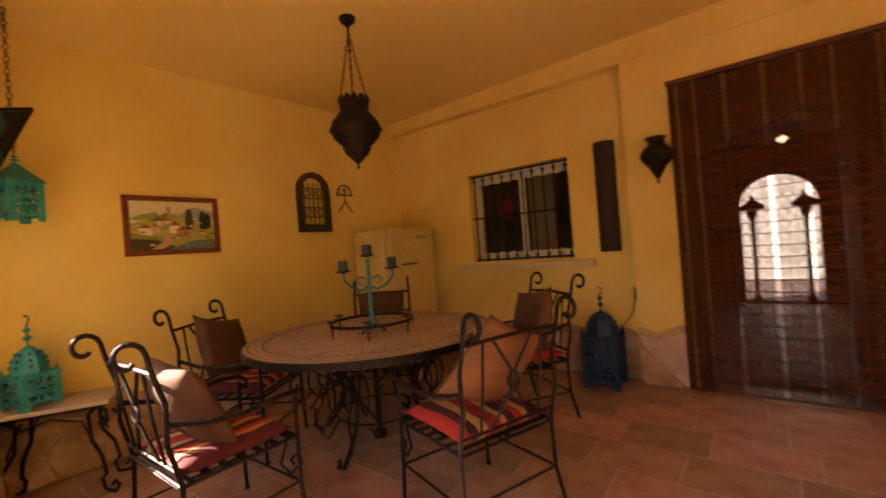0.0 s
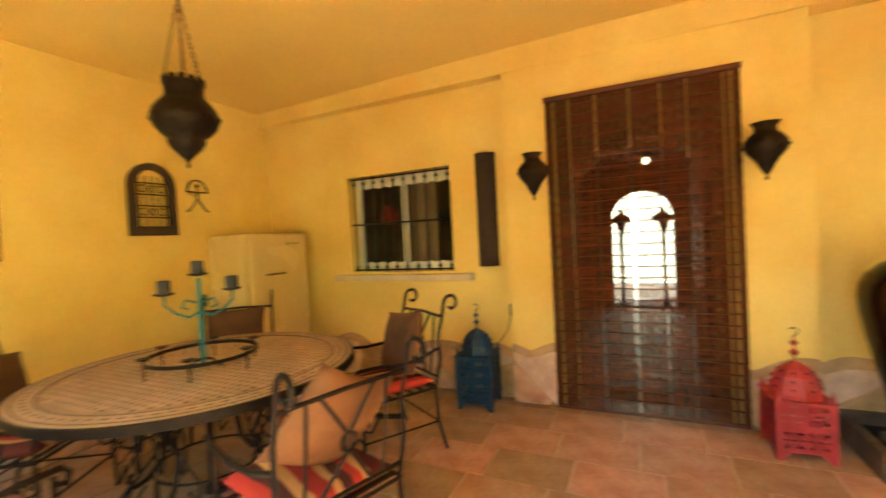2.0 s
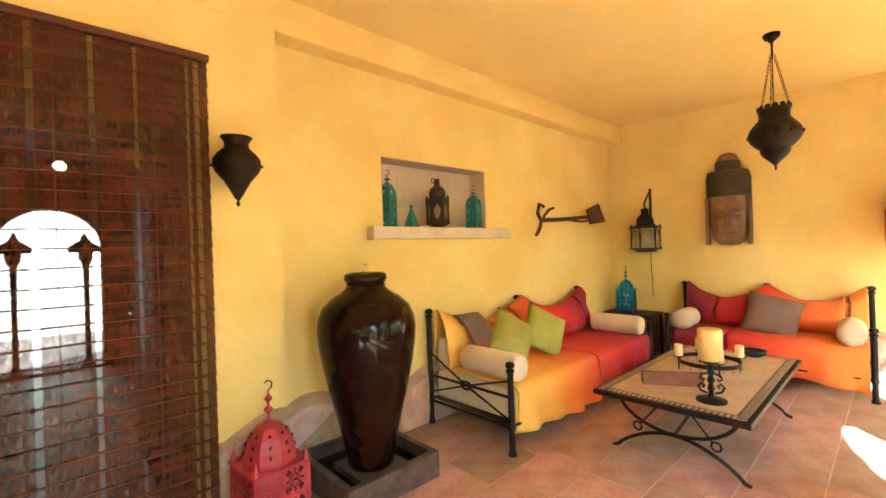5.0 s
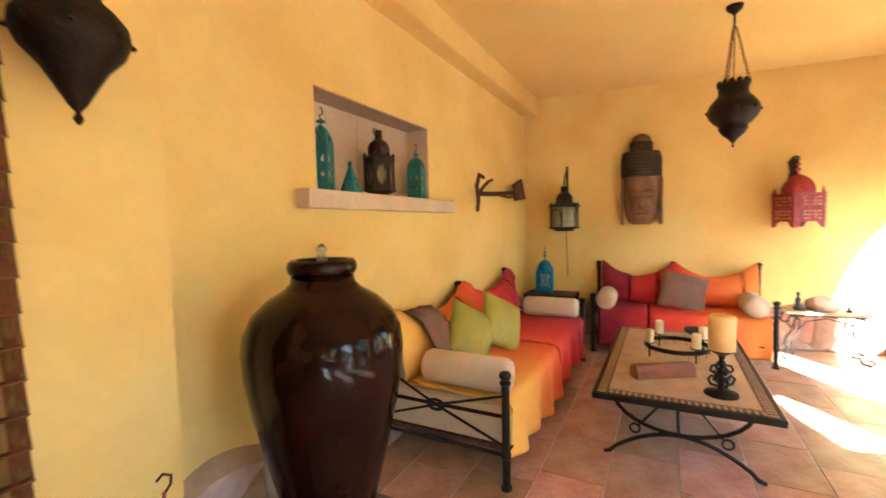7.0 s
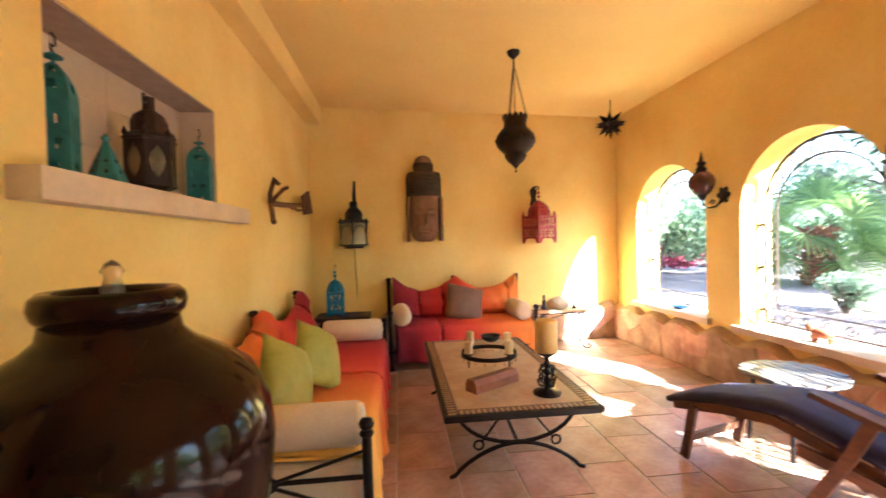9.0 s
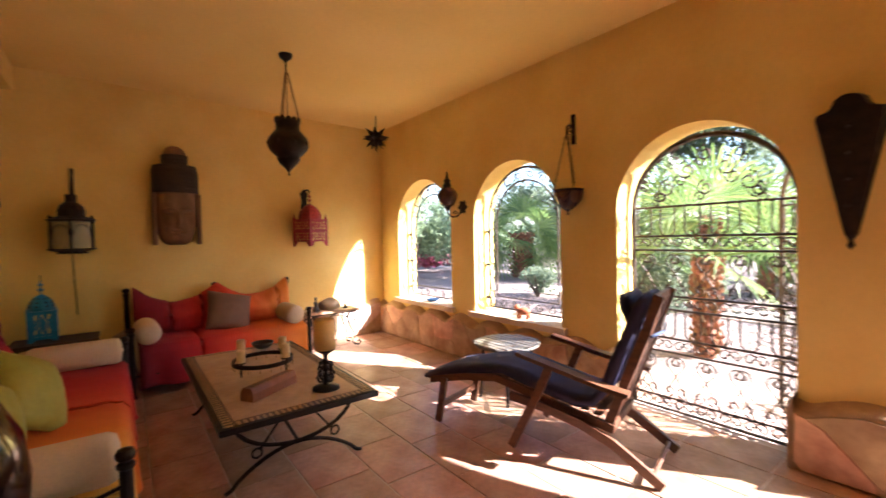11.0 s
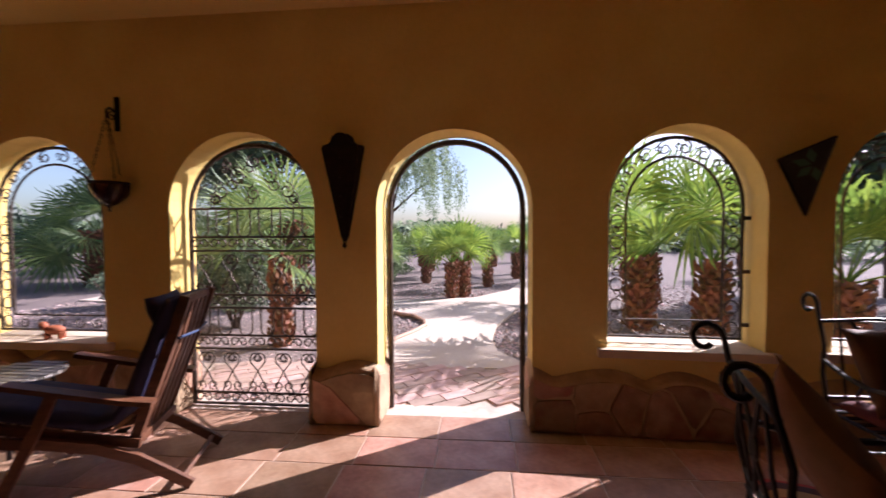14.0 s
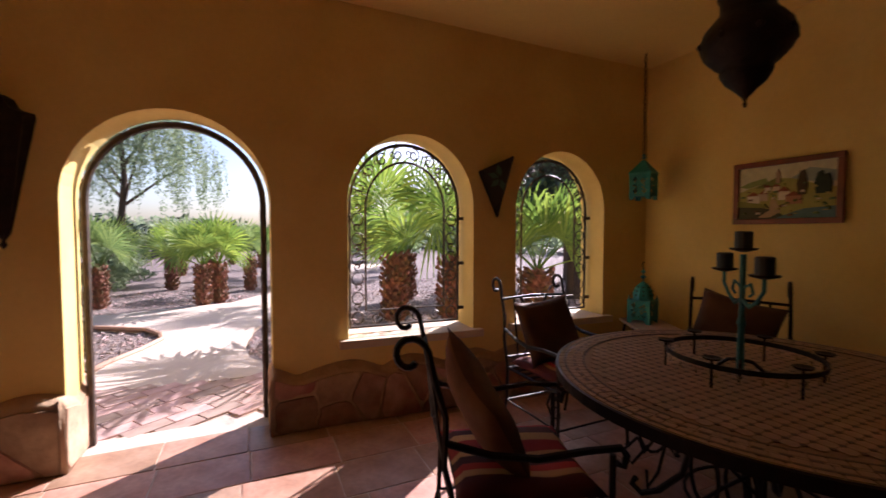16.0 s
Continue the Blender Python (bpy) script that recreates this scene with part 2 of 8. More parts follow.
PALMLEAF = mat("palm_leaf", (0.11, 0.17, 0.05), (0.19, 0.26, 0.08), scale=2, rough=0.45, bump=0.1, vary=0.3, island=True)
BRIGHTLEAF = mat("bright_palm_leaf", (0.27, 0.37, 0.055), (0.15, 0.24, 0.04), scale=2, rough=0.45, bump=0.1, vary=0.3, island=True)
TRUNK = mat("palm_trunk", (0.27, 0.12, 0.058), (0.12, 0.055, 0.032), scale=9, rough=0.9, bump=0.5, grain=30, vary=0.35, island=True)
BARK = mat("tree_bark", (0.10, 0.065, 0.045), (0.06, 0.04, 0.03), scale=8, rough=0.95, bump=0.7, grain=30, dist=0.02, stretch=(1, 1, 0.3))
OLIVELEAF = mat("olive_leaf", (0.13, 0.17, 0.10), (0.23, 0.27, 0.18), scale=3, rough=0.6, bump=0.1, vary=0.35, island=True)
WILLOWLEAF = mat("willow_leaf", (0.20, 0.26, 0.14), (0.26, 0.32, 0.18), scale=3, rough=0.6, bump=0.1, vary=0.3, island=True)
DARKLEAF = mat("dark_leaf", (0.035, 0.06, 0.025), (0.06, 0.09, 0.035), scale=3, rough=0.6, bump=0.1, vary=0.35, island=True)
BOUGAIN = mat("bougainvillea", (0.36, 0.06, 0.09), (0.24, 0.03, 0.05), scale=3, rough=0.7, bump=0.1, vary=0.3, island=True)
for leaf in (PALMLEAF, BRIGHTLEAF, OLIVELEAF, WILLOWLEAF):
    bs = leaf.node_tree.nodes["Principled BSDF"]
    tr = leaf.node_tree.nodes.new("ShaderNodeBsdfTranslucent")
    mx = leaf.node_tree.nodes.new("ShaderNodeMixShader")
    mx.inputs[0].default_value = 0.5
    leaf.node_tree.links.new(bs.inputs["Base Color"].links[0].from_socket, tr.inputs["Color"])
    leaf.node_tree.links.new(bs.outputs[0], mx.inputs[1])
    leaf.node_tree.links.new(tr.outputs[0], mx.inputs[2])
    leaf.node_tree.links.new(mx.outputs[0], leaf.node_tree.nodes["Material Output"].inputs["Surface"])

GLASS = bpy.data.materials.new("clear_glass")
GLASS.use_nodes = True
gp = GLASS.node_tree.nodes["Principled BSDF"]
gp.inputs["Transmission Weight"].default_value, gp.inputs["Roughness"].default_value, gp.inputs["IOR"].default_value = 1.0, 0.02, 1.3
SMOKED = bpy.data.materials.new("smoked_glass")
SMOKED.use_nodes = True
gp = SMOKED.node_tree.nodes["Principled BSDF"]
gp.inputs["Transmission Weight"].default_value, gp.inputs["Roughness"].default_value = 0.55, 0.15
gp.inputs["Base Color"].default_value = (0.14, 0.055, 0.045, 1)


def plain(name, c, rough=0.7):
    return mat(name, c, tuple(v * 0.85 for v in c), scale=20, rough=rough, bump=0.15, grain=120, dist=0.002, speck=0.1)


# ---- mesh helpers ----


def obj(name, bm, material, smooth=False, mats=()):
    me = bpy.data.meshes.new(name)
    bm.normal_update()
    bm.to_mesh(me)
    bm.free()
    for m in ((material,) if not mats else mats):
        me.materials.append(m)
    if smooth:
        me.polygons.foreach_set("use_smooth", [True] * len(me.polygons))
    return new(name, me)


def thing(name, bm, material, label, category, group="", kind="", smooth=False, mats=()):
    return tagged(obj(name, bm, material, smooth, mats), label, category, group, kind)


def empty(name, label, category, m=None, group=""):
    e = new(name)
    e.empty_display_size = 0.1
    if m is not None:
        e.matrix_world = m
    return tagged(e, label, category, group)


def part(name, bm, material, parent, label="", smooth=False, mats=()):
    ob = obj(name, bm, material, smooth, mats)
    ob.parent = parent
    if label:
        ob["label"] = label
    return ob


def box(bm, x0, x1, y0, y1, z0, z1, bevel=0.0, m=None):
    r = bmesh.ops.create_cube(bm, size=1.0)
    vs = r["verts"]
    for v in vs:
        v.co = Vector((x0 + (v.co.x + 0.5) * (x1 - x0), y0 + (v.co.y + 0.5) * (y1 - y0), z0 + (v.co.z + 0.5) * (z1 - z0)))
    if bevel:
        es = list({e for v in vs for e in v.link_edges})
        out = bmesh.ops.bevel(bm, geom=es, offset=bevel, segments=2, affect="EDGES", profile=0.6)
        vs = list({v for f in out["faces"] for v in f.verts} | {v for v in vs if v.is_valid})
    if m is not None:
        bmesh.ops.transform(bm, matrix=m, verts=vs)
    return bm


def B(*a, **k):
    return box(bmesh.new(), *a, **k)


def tube(bm, pts, r, n=6, closed=False, taper=None):
    """A bar of round section along a line of points."""
    pts = [Vector(p) for p in pts]
    k = len(pts)
    rings = []
    up = None
    for i, p in enumerate(pts):
        a = pts[(i - 1) % k] if closed or i else p
        b = pts[(i + 1) % k] if closed or i < k - 1 else p
        d = (b - a)
        d = d.normalized() if d.length > 1e-9 else Vector((0, 0, 1))
        if up is None:
            up = d.orthogonal().normalized()
        up = (up - d * up.dot(d))
        up = up.normalized() if up.length > 1e-6 else d.orthogonal().normalized()
        side = d.cross(up)
        rr = r if taper is None else r * (taper[0] + (taper[1] - taper[0]) * i / (k - 1))
        rings.append([bm.verts.new(p + rr * (math.cos(q) * up + math.sin(q) * side)) for q in (2 * math.pi * j / n for j in range(n))])
    for i in range(k if closed else k - 1):
        a, b = rings[i], rings[(i + 1) % k]
        for j in range(n):
            bm.faces.new((a[j], a[(j + 1) % n], b[(j + 1) % n], b[j]))
    if not closed:
        bm.faces.new(rings[0][::-1])
        bm.faces.new(rings[-1])
    return bm


def T(pts, r, n=6, **k):
    return tube(bmesh.new(), pts, r, n, **k)


def lathe(bm, prof, n=20, at=(0, 0, 0), sx=1.0, sy=1.0, wave=None, a0=0.0, a1=2 * math.pi):
    """Turns a profile of (radius, height) round the upright through at."""
    full = a1 - a0 > 6.2
    steps = n if full else n + 1
    rings = []
    for r, z in prof:
        ring = []
        for j in range(steps):
            q = a0 + (a1 - a0) * j / n
            w = wave(q, z) if wave else 1.0
            ring.append(bm.verts.new((at[0] + sx * r * w * math.cos(q), at[1] + sy * r * w * math.sin(q), at[2] + z)))
        rings.append(ring)
    for a, b in zip(rings, rings[1:]):
        for j in range(n):
            bm.faces.new((a[j], a[(j + 1) % steps], b[(j + 1) % steps], b[j]))
    if full and prof[0] != prof[-1]:
        if prof[0][0] > 1e-4:
            bm.faces.new(rings[0][::-1])
        if prof[-1][0] > 1e-4:
            bm.faces.new(rings[-1])
    bmesh.ops.remove_doubles(bm, verts=[v for ring in (rings[0], rings[-1]) for v in ring], dist=1e-5)
    return bm


def L(prof, n=20, **k):
    return lathe(bmesh.new(), prof, n, **k)


def prism(bm, poly, lo, hi, axis="y"):
    """A flat outline in two axes, made thick along the third."""
    def put(u, v, w):
        return {"x": (w, u, v), "y": (u, w, v), "z": (u, v, w)}[axis]
    a = [bm.verts.new(put(u, v, lo)) for u, v in poly]
    b = [bm.verts.new(put(u, v, hi)) for u, v in poly]
    bm.faces.new(a)
    bm.faces.new(b[::-1])
    k = len(poly)
    for i in range(k):
        bm.faces.new((a[i], b[i], b[(i + 1) % k], a[(i + 1) % k]))
    bmesh.ops.recalc_face_normals(bm, faces=bm.faces[:])
    return bm


def P(poly, lo, hi, axis="y"):
    return prism(bmesh.new(), poly, lo, hi, axis)


def scroll(c, r, a0, turns, n=14, y=0.0, flip=1):
    """A spiral in the xz plane that winds in from radius r."""
    out = []
    for i in range(n + 1):
        f = i / n
        q = a0 + flip * turns * 2 * math.pi * f
        rr = r * (1 - 0.75 * f)
        out.append((c[0] + rr * math.cos(q), y, c[1] + rr * math.sin(q)))
    return out


def pillow(w, h, t, n=12, puff=2.4, seed=0, sag=0.0):
    """A stuffed square cushion, its face in the xy plane."""
    bm = bmesh.new()
    rnd = random.Random(seed)
    ox, oy = rnd.random() * 9, rnd.random() * 9
    for s in (1, -1):
        grid = []
        for i in range(n + 1):
            row = []
            for j in range(n + 1):
                u, v = -1 + 2 * i / n, -1 + 2 * j / n
                pin = 1 - 0.07 * (1 - abs(u) ** 2) * abs(v) ** 4 - 0.07 * (1 - abs(v) ** 2) * abs(u) ** 4
                th = ((1 - abs(u) ** puff) * (1 - abs(v) ** puff)) ** 0.5
                wr = noise.noise((u * 1.7 + ox, v * 1.7 + oy, s)) * 0.12 + noise.noise((u * 5 + ox, v * 5 + oy, s)) * 0.05
                z = s * t / 2 * th * (1 + wr)
                z -= sag * (u * u)
                row.append(bm.verts.new((u * w / 2 * pin, v * h / 2 * pin, z)))
            grid.append(row)
        for i in range(n):
            for j in range(n):
                q = (grid[i][j], grid[i + 1][j], grid[i + 1][j + 1], grid[i][j + 1])
                bm.faces.new(q if s > 0 else q[::-1])
    bmesh.ops.remove_doubles(bm, verts=bm.verts[:], dist=1e-5)
    return bm


def arch(x0, x1, spring, top, n=24):
    c, a, b = (x0 + x1) / 2, (x1 - x0) / 2, top - spring
    return [(c - a * math.cos(math.pi * i / n), spring + b * math.sin(math.pi * i / n)) for i in range(n + 1)]


def wall_with_openings(x0, x1, z1, y0, y1, holes, n=24):
    """An upright wall along x. holes: (x0, x1, sill, spring, top); top == spring gives a square head."""
    bm = bmesh.new()
    zs = sorted({0.0, z1} | {h[2] for h in holes} | {h[3] for h in holes})
    xs = sorted({x0, x1} | {h[0] for h in holes} | {h[1] for h in holes})

    def quad(pts, y, back):
        vs = [bm.verts.new((u, y, w)) for u, w in pts]
        bm.faces.new(vs[::-1] if back else vs)

    def both(pts):
        quad(pts, y0, False)
        quad(pts, y1, True)

    for a, b in zip(xs, xs[1:]):
        hole = next((h for h in holes if h[0] <= a + 1e-6 and h[1] >= b - 1e-6), None)
        if not hole:
            for c, d in zip(zs, zs[1:]):
                both([(a, c), (b, c), (b, d), (a, d)])
            continue
        _, _, sill, spring, top = hole
        if top > spring + 1e-6:
            line = arch(a, b, spring, top, n)
        else:
            line = [(a, spring), (b, spring)]
        for (u, w), (u2, w2) in zip(line, line[1:]):
            both([(u, w), (u2, w2), (u2, z1), (u, z1)])
            bm.faces.new([bm.verts.new(c) for c in ((u, y0, w), (u, y1, w), (u2, y1, w2), (u2, y0, w2))])
            for c, d in zip(zs, zs[1:]):
                if d <= sill + 1e-6:
                    both([(u, c), (u2, c), (u2, d), (u, d)])
            if sill > 0:
                bm.faces.new([bm.verts.new(c) for c in ((u, y0, sill), (u2, y0, sill), (u2, y1, sill), (u, y1, sill))])
        for c, d in zip(zs, zs[1:]):
            if c >= sill - 1e-6 and d <= spring + 1e-6:
                bm.faces.new([bm.verts.new(q) for q in ((a, y0, c), (a, y0, d), (a, y1, d), (a, y1, c))])
                bm.faces.new([bm.verts.new(q) for q in ((b, y0, c), (b, y1, c), (b, y1, d), (b, y0, d))])
    bmesh.ops.remove_doubles(bm, verts=bm.verts[:], dist=1e-4)
    bmesh.ops.recalc_face_normals(bm, faces=bm.faces[:])
    return bm


def soften(ob, width=0.012, seg=2, angle=50):
    m = ob.modifiers.new("bevel", "BEVEL")
    m.width, m.segments, m.limit_method, m.angle_limit = width, seg, "ANGLE", radians(angle)
    return ob

# ---- the room ----
H = 3.04
WEST, EAST_S, EAST_N = -3.46, 6.62, 6.22
NORTH, NREC_W, NREC_E = 4.34, 4.46, 4.51
SOUTH, SOUTH_OUT = 0.40, 0.10
SPRING = 1.58
# openings of the garden wall: x0, x1, sill, spring, top
W4, W3 = (-2.885, -1.956, 0.602, SPRING, 2.086), (-1.558, -0.549, 0.585, SPRING, 2.128)
DOOR, GATE = (-0.03, 1.097, 0.0, SPRING, 2.147), (1.569, 2.72, 0.0, SPRING, 2.166)
W2, W1 = (3.275, 4.47, 0.55, SPRING, 2.175), (4.90, 6.13, 0.55, SPRING, 2.18)



def west_x(y):
    """Face of the end wall beside the dining table, which runs slightly askew."""
    return -3.45 + 0.015 * (4.4 - y)


def bend(ob):
    """Turns what is built along the garden wall inwards where the wall kinks west of the doorway."""
    for o in (ob, *ob.children):
        if o.data:
            for v in o.data.vertices:
                v.co.y += 0.055 * max(0.0, -0.2 - v.co.x)
    return ob


south = thing("wall_south", wall_with_openings(WEST - 0.3, EAST_S + 0.3, H + 0.25, SOUTH, SOUTH_OUT, [W4, W3, DOOR, GATE, W2, W1]), PLASTER,
              "ochre plastered garden wall with six arched openings", "wall", kind="structure")
soften(bend(south), 0.026, 3)
thing("wall_west", P([(-3.75, 0.3), (west_x(0.3), 0.3), (west_x(4.9), 4.9), (-3.75, 4.9)], 0, H + 0.2, "z"), PLASTER, "yellow plastered end wall beside the dining table", "wall", kind="structure")
thing("wall_east", P([(EAST_S, SOUTH), (EAST_S + 0.3, SOUTH), (EAST_S + 0.3, 4.9), (EAST_N - 0.03, 4.9)], 0, H + 0.2, "z"), PLASTER,
      "yellow plastered end wall behind the red daybed", "wall", kind="structure")
# the house wall: two shallow recesses on either side of the door pier, a beam along the top
thing("wall_north_1", wall_with_openings(WEST, -0.575, 2.82, NREC_W, NREC_W + 0.3, [(-2.335, -1.148, 1.13, 2.13, 2.13)]), PLASTER,
                "yellow plastered wall recess around the barred window", "wall", kind="structure")
pier = thing("wall_north_2", wall_with_openings(-0.575, 1.512, 2.82, NORTH, 4.86, [(-0.06, 0.99, 0.0, 1.68, 2.15)]), PLASTER,
             "yellow plastered pier with an arched house doorway", "wall", kind="structure")
soften(pier, 0.014)
thing("wall_north_3", wall_with_openings(1.512, EAST_N + 0.25, 2.82, NREC_E, NREC_E + 0.3, [(2.385, 3.61, 1.60, 2.19, 2.19)]), PLASTER,
                "yellow plastered wall recess with a tiled niche", "wall", kind="structure")
beam = thing("wall_north_beam", B(WEST, EAST_N + 0.25, NORTH, 4.86, 2.82, H + 0.2), PLASTER, "yellow plastered beam along the house wall", "wall", kind="structure")
soften(beam, 0.012)
# the ceiling dips towards the west end
cb = bmesh.new()
low = [[cb.verts.new((x, y, z)) for y, z in ((SOUTH_OUT, z0), (4.9, z1))] for x, z0, z1 in ((-3.75, 2.92, 2.96), (-2.4, 2.955, 2.985), (-1.2, 3.0, 3.015), (0.2, H, H), (EAST_S + 0.3, H, H))]
high = [[cb.verts.new((v.co.x, v.co.y, H + 0.2)) for v in pair] for pair in low]
for i in range(4):
    cb.faces.new((low[i][0], low[i][1], low[i + 1][1], low[i + 1][0]))
    cb.faces.new((high[i][0], high[i + 1][0], high[i + 1][1], high[i][1]))
    for j in (0, 1):
        cb.faces.new((low[i][j], low[i + 1][j], high[i + 1][j], high[i][j]))
for i in (0, 4):
    cb.faces.new((low[i][0], low[i][1], high[i][1], high[i][0]))
bmesh.ops.recalc_face_normals(cb, faces=cb.faces[:])
thing("ceiling", cb, CEILING, "warm ochre plastered ceiling", "ceiling", kind="structure")

# niche lining: real tiles on its back, sides and head
NY = NREC_E + 0.2
niche = thing("niche_lining", B(2.36, 3.64, NY, NY + 0.06, 1.58, 2.22), MORTAR, "stone-tiled back of the wall niche", "niche", kind="structure")
for i in range(5):
    for j in range(3):
        a, c = 2.388 + i * 0.3, 1.636 + j * 0.19
        part("tile", B(a, min(a + 0.291, 3.605), NY - 0.003, NY + 0.002, c, min(c + 0.181, 2.185)), NICHE_TILE, niche)
for a in (2.3865, 3.6015):
    part("reveal", B(a, a + 0.007, NREC_E + 0.004, NY - 0.009, 1.636, 2.182), NICHE_TILE, niche)
part("head", B(2.394, 3.601, NREC_E + 0.004, NY - 0.009, 2.181, 2.188), plain("niche_head_stone", (0.40, 0.29, 0.24)), niche)
thing("niche_shelf", B(2.235, 3.87, NREC_E - 0.095, NREC_E - 0.002, 1.535, 1.632, bevel=0.006), LIMESTONE, "thick pale limestone shelf under the niche", "shelf", kind="structure")
thing("niche_sill", B(2.387, 3.608, NREC_E - 0.001, NY - 0.01, 1.602, 1.632), LIMESTONE, "pale limestone floor of the niche", "shelf", kind="structure")

# ---- floor ----
floor = thing("floor", B(WEST, EAST_S, SOUTH_OUT - 0.02, 4.9, -0.12, -0.0045), MORTAR, "worn terracotta tile floor with pale joints", "floor", kind="structure")
TS, TL = 0.357, 0.50


def tile_mesh(w, d):
    bm = bmesh.new()
    box(bm, -w / 2, w / 2, -d / 2, d / 2, -0.02, 0.0, bevel=0.0035)
    me = bpy.data.meshes.new("tile")
    bm.to_mesh(me)
    bm.free()
    me.materials.append(TERRACOTTA)
    return me


tile_me = tile_mesh(TL - 0.008, TS - 0.008)
rest = bmesh.new()
count = 0
rnd = random.Random(4)
rows_y = [3.3215 - TS * (k - 3) for k in range(14)]
start = {3: 0.039, 4: 0.442, 5: 0.149}
for k, y in enumerate(rows_y):
    if y < SOUTH_OUT + 0.1 or y > 4.9:
        continue
    off = start.get(k, (0.25 * k + 0.12 * math.sin(k * 2.7)) % TL)
    for i in range(-9, 16):
        x = off + (i + 0.5) * TL
        if x < WEST or x > EAST_S:
            continue
        dz = rnd.uniform(-0.002, 0.0015)
        if -3.2 < x < 5.75 and 0.2 < y < 4.3 and count < 300:
            t_ob = new("tile", tile_me)
            t_ob.parent = floor
            t_ob.location = (x, y, dz)
            t_ob.rotation_euler = (rnd.uniform(-0.004, 0.004), rnd.uniform(-0.004, 0.004), rnd.uniform(-0.006, 0.006))
            count += 1
        else:
            h, l = (TS - 0.009) / 2, (TL - 0.009) / 2
            box(rest, max(WEST, x - l), min(EAST_S, x + l), y - h, y + h, dz - 0.02, dz)
far_tiles = part("floor_tiles", rest, TERRACOTTA, floor)
far_tiles["kind"] = "stuff"

# ---- stone cladding along the foot of the walls ----


def clipped(poly, px, py, nx, ny):
    """The part of a convex outline on the inner side of the line through (px, py) with outward normal (nx, ny)."""
    out = []
    for (u, v), (u2, v2) in zip(poly, poly[1:] + poly[:1]):
        d, d2 = (u - px) * nx + (v - py) * ny, (u2 - px) * nx + (v2 - py) * ny
        if d <= 0:
            out.append((u, v))
        if d * d2 < 0:
            f = d / (d - d2)
            out.append((u + (u2 - u) * f, v + (v2 - v) * f))
    return out


def plinth(name, a, b, depth, hgt, seed, label, stone=STONE, gap=0.0035, size=0.34, mixed=None):
    """Crazy-laid flat stones set in mortar from a to b along the foot of a wall, with a scalloped top; the room lies to the left of the way from a to b."""
    rnd = random.Random(seed)
    a, b = Vector((*a, 0)), Vector((*b, 0))
    length, d = (b - a).length, (b - a).normalized()
    out = Vector((-d.y, d.x, 0))
    n = max(6, int(length / 0.035))

    def top_at(u):
        return hgt * (0.86 + 0.17 * abs(math.sin(u * 6.2 + seed * 1.9 + 0.8 * noise.noise((u * 1.7, seed, 0)))) + 0.12 * noise.noise((u * 2.1 + seed * 7.1, seed, 0)))

    bm = bmesh.new()
    rings = []
    for i in range(n + 1):
        u = length * i / n
        p, top = a + d * u, top_at(u)
        bulge = depth * (0.92 + 0.08 * noise.noise((u * 4 + seed, 9, 2)))
        prof = [(0.0, 0.0), (bulge * 0.97, 0.0), (bulge, top * 0.5), (bulge, top * 0.88), (bulge * 0.96, top * 0.96), (bulge * 0.72, top), (0.0, top + 0.035)]
        rings.append([bm.verts.new(p + out * q + Vector((0, 0, w))) for q, w in prof])
    for r, s in zip(rings, rings[1:]):
        for j in range(6):
            bm.faces.new((r[j], s[j], s[j + 1], r[j + 1]))
    bm.faces.new(rings[0])
    bm.faces.new(rings[-1][::-1])
    bmesh.ops.recalc_face_normals(bm, faces=bm.faces[:])
    base = thing(name, bm, RENDER, label, "stone cladding", kind="structure", smooth=True)
    k = max(1, round(length / size))
    seeds = [((i + rnd.uniform(0.12, 0.88)) * length / k, hgt * (f + rnd.uniform(-0.16, 0.16))) for i in range(k) for f in ((0.5,) if rnd.random() < 0.3 else (0.24, 0.72))]
    for i, (u, v) in enumerate(seeds):
        poly = [(0.004, 0.008), (length - 0.004, 0.008), (length - 0.004, hgt * 1.2), (0.004, hgt * 1.2)]
        for j, (u2, v2) in enumerate(seeds):
            if i != j and poly and abs(u2 - u) < 1.2:
                q = math.hypot(u2 - u, v2 - v)
                nx, ny = (u2 - u) / q, (v2 - v) / q
                poly = clipped(poly, (u + u2) / 2 - nx * gap, (v + v2) / 2 - ny * gap, nx, ny)
        if len(poly) < 3:
            continue
        line = []
        for (x0, z0), (x1, z1) in zip(poly, poly[1:] + poly[:1]):
            for f in (0.1, 0.36, 0.64, 0.9):
                w = 0.006 * rnd.uniform(-1, 1)
                line.append((min(length - 0.003, max(0.003, x0 + (x1 - x0) * f + w)), max(0.006, z0 + (z1 - z0) * f + w)))
        line = [(x, min(z, top_at(x) * 0.93)) for x, z in line]
        cx, cz = sum(p[0] for p in line) / len(line), sum(p[1] for p in line) / len(line)
        lift = depth + rnd.uniform(0.001, 0.006)
        bs = bmesh.new()
        tilt = rnd.uniform(-0.012, 0.012)
        rims = []
        for off, f in ((depth * 0.6, 1.0), (lift - 0.006, 1.0), (lift, 0.97)):
            rims.append([bs.verts.new(a + d * (cx + (x - cx) * f) + out * (off + tilt * (z - cz)) + Vector((0, 0, cz + (z - cz) * f))) for x, z in line])
        m = len(line)
        for r0, r1 in zip(rims, rims[1:]):
            for j in range(m):
                bs.faces.new((r0[j], r0[(j + 1) % m], r1[(j + 1) % m], r1[j]))
        bs.faces.new(rims[2])
        bmesh.ops.recalc_face_normals(bs, faces=bs.faces[:])
        part("stone", bs, stone if not mixed or rnd.random() < 0.6 else mixed, base)
    return base


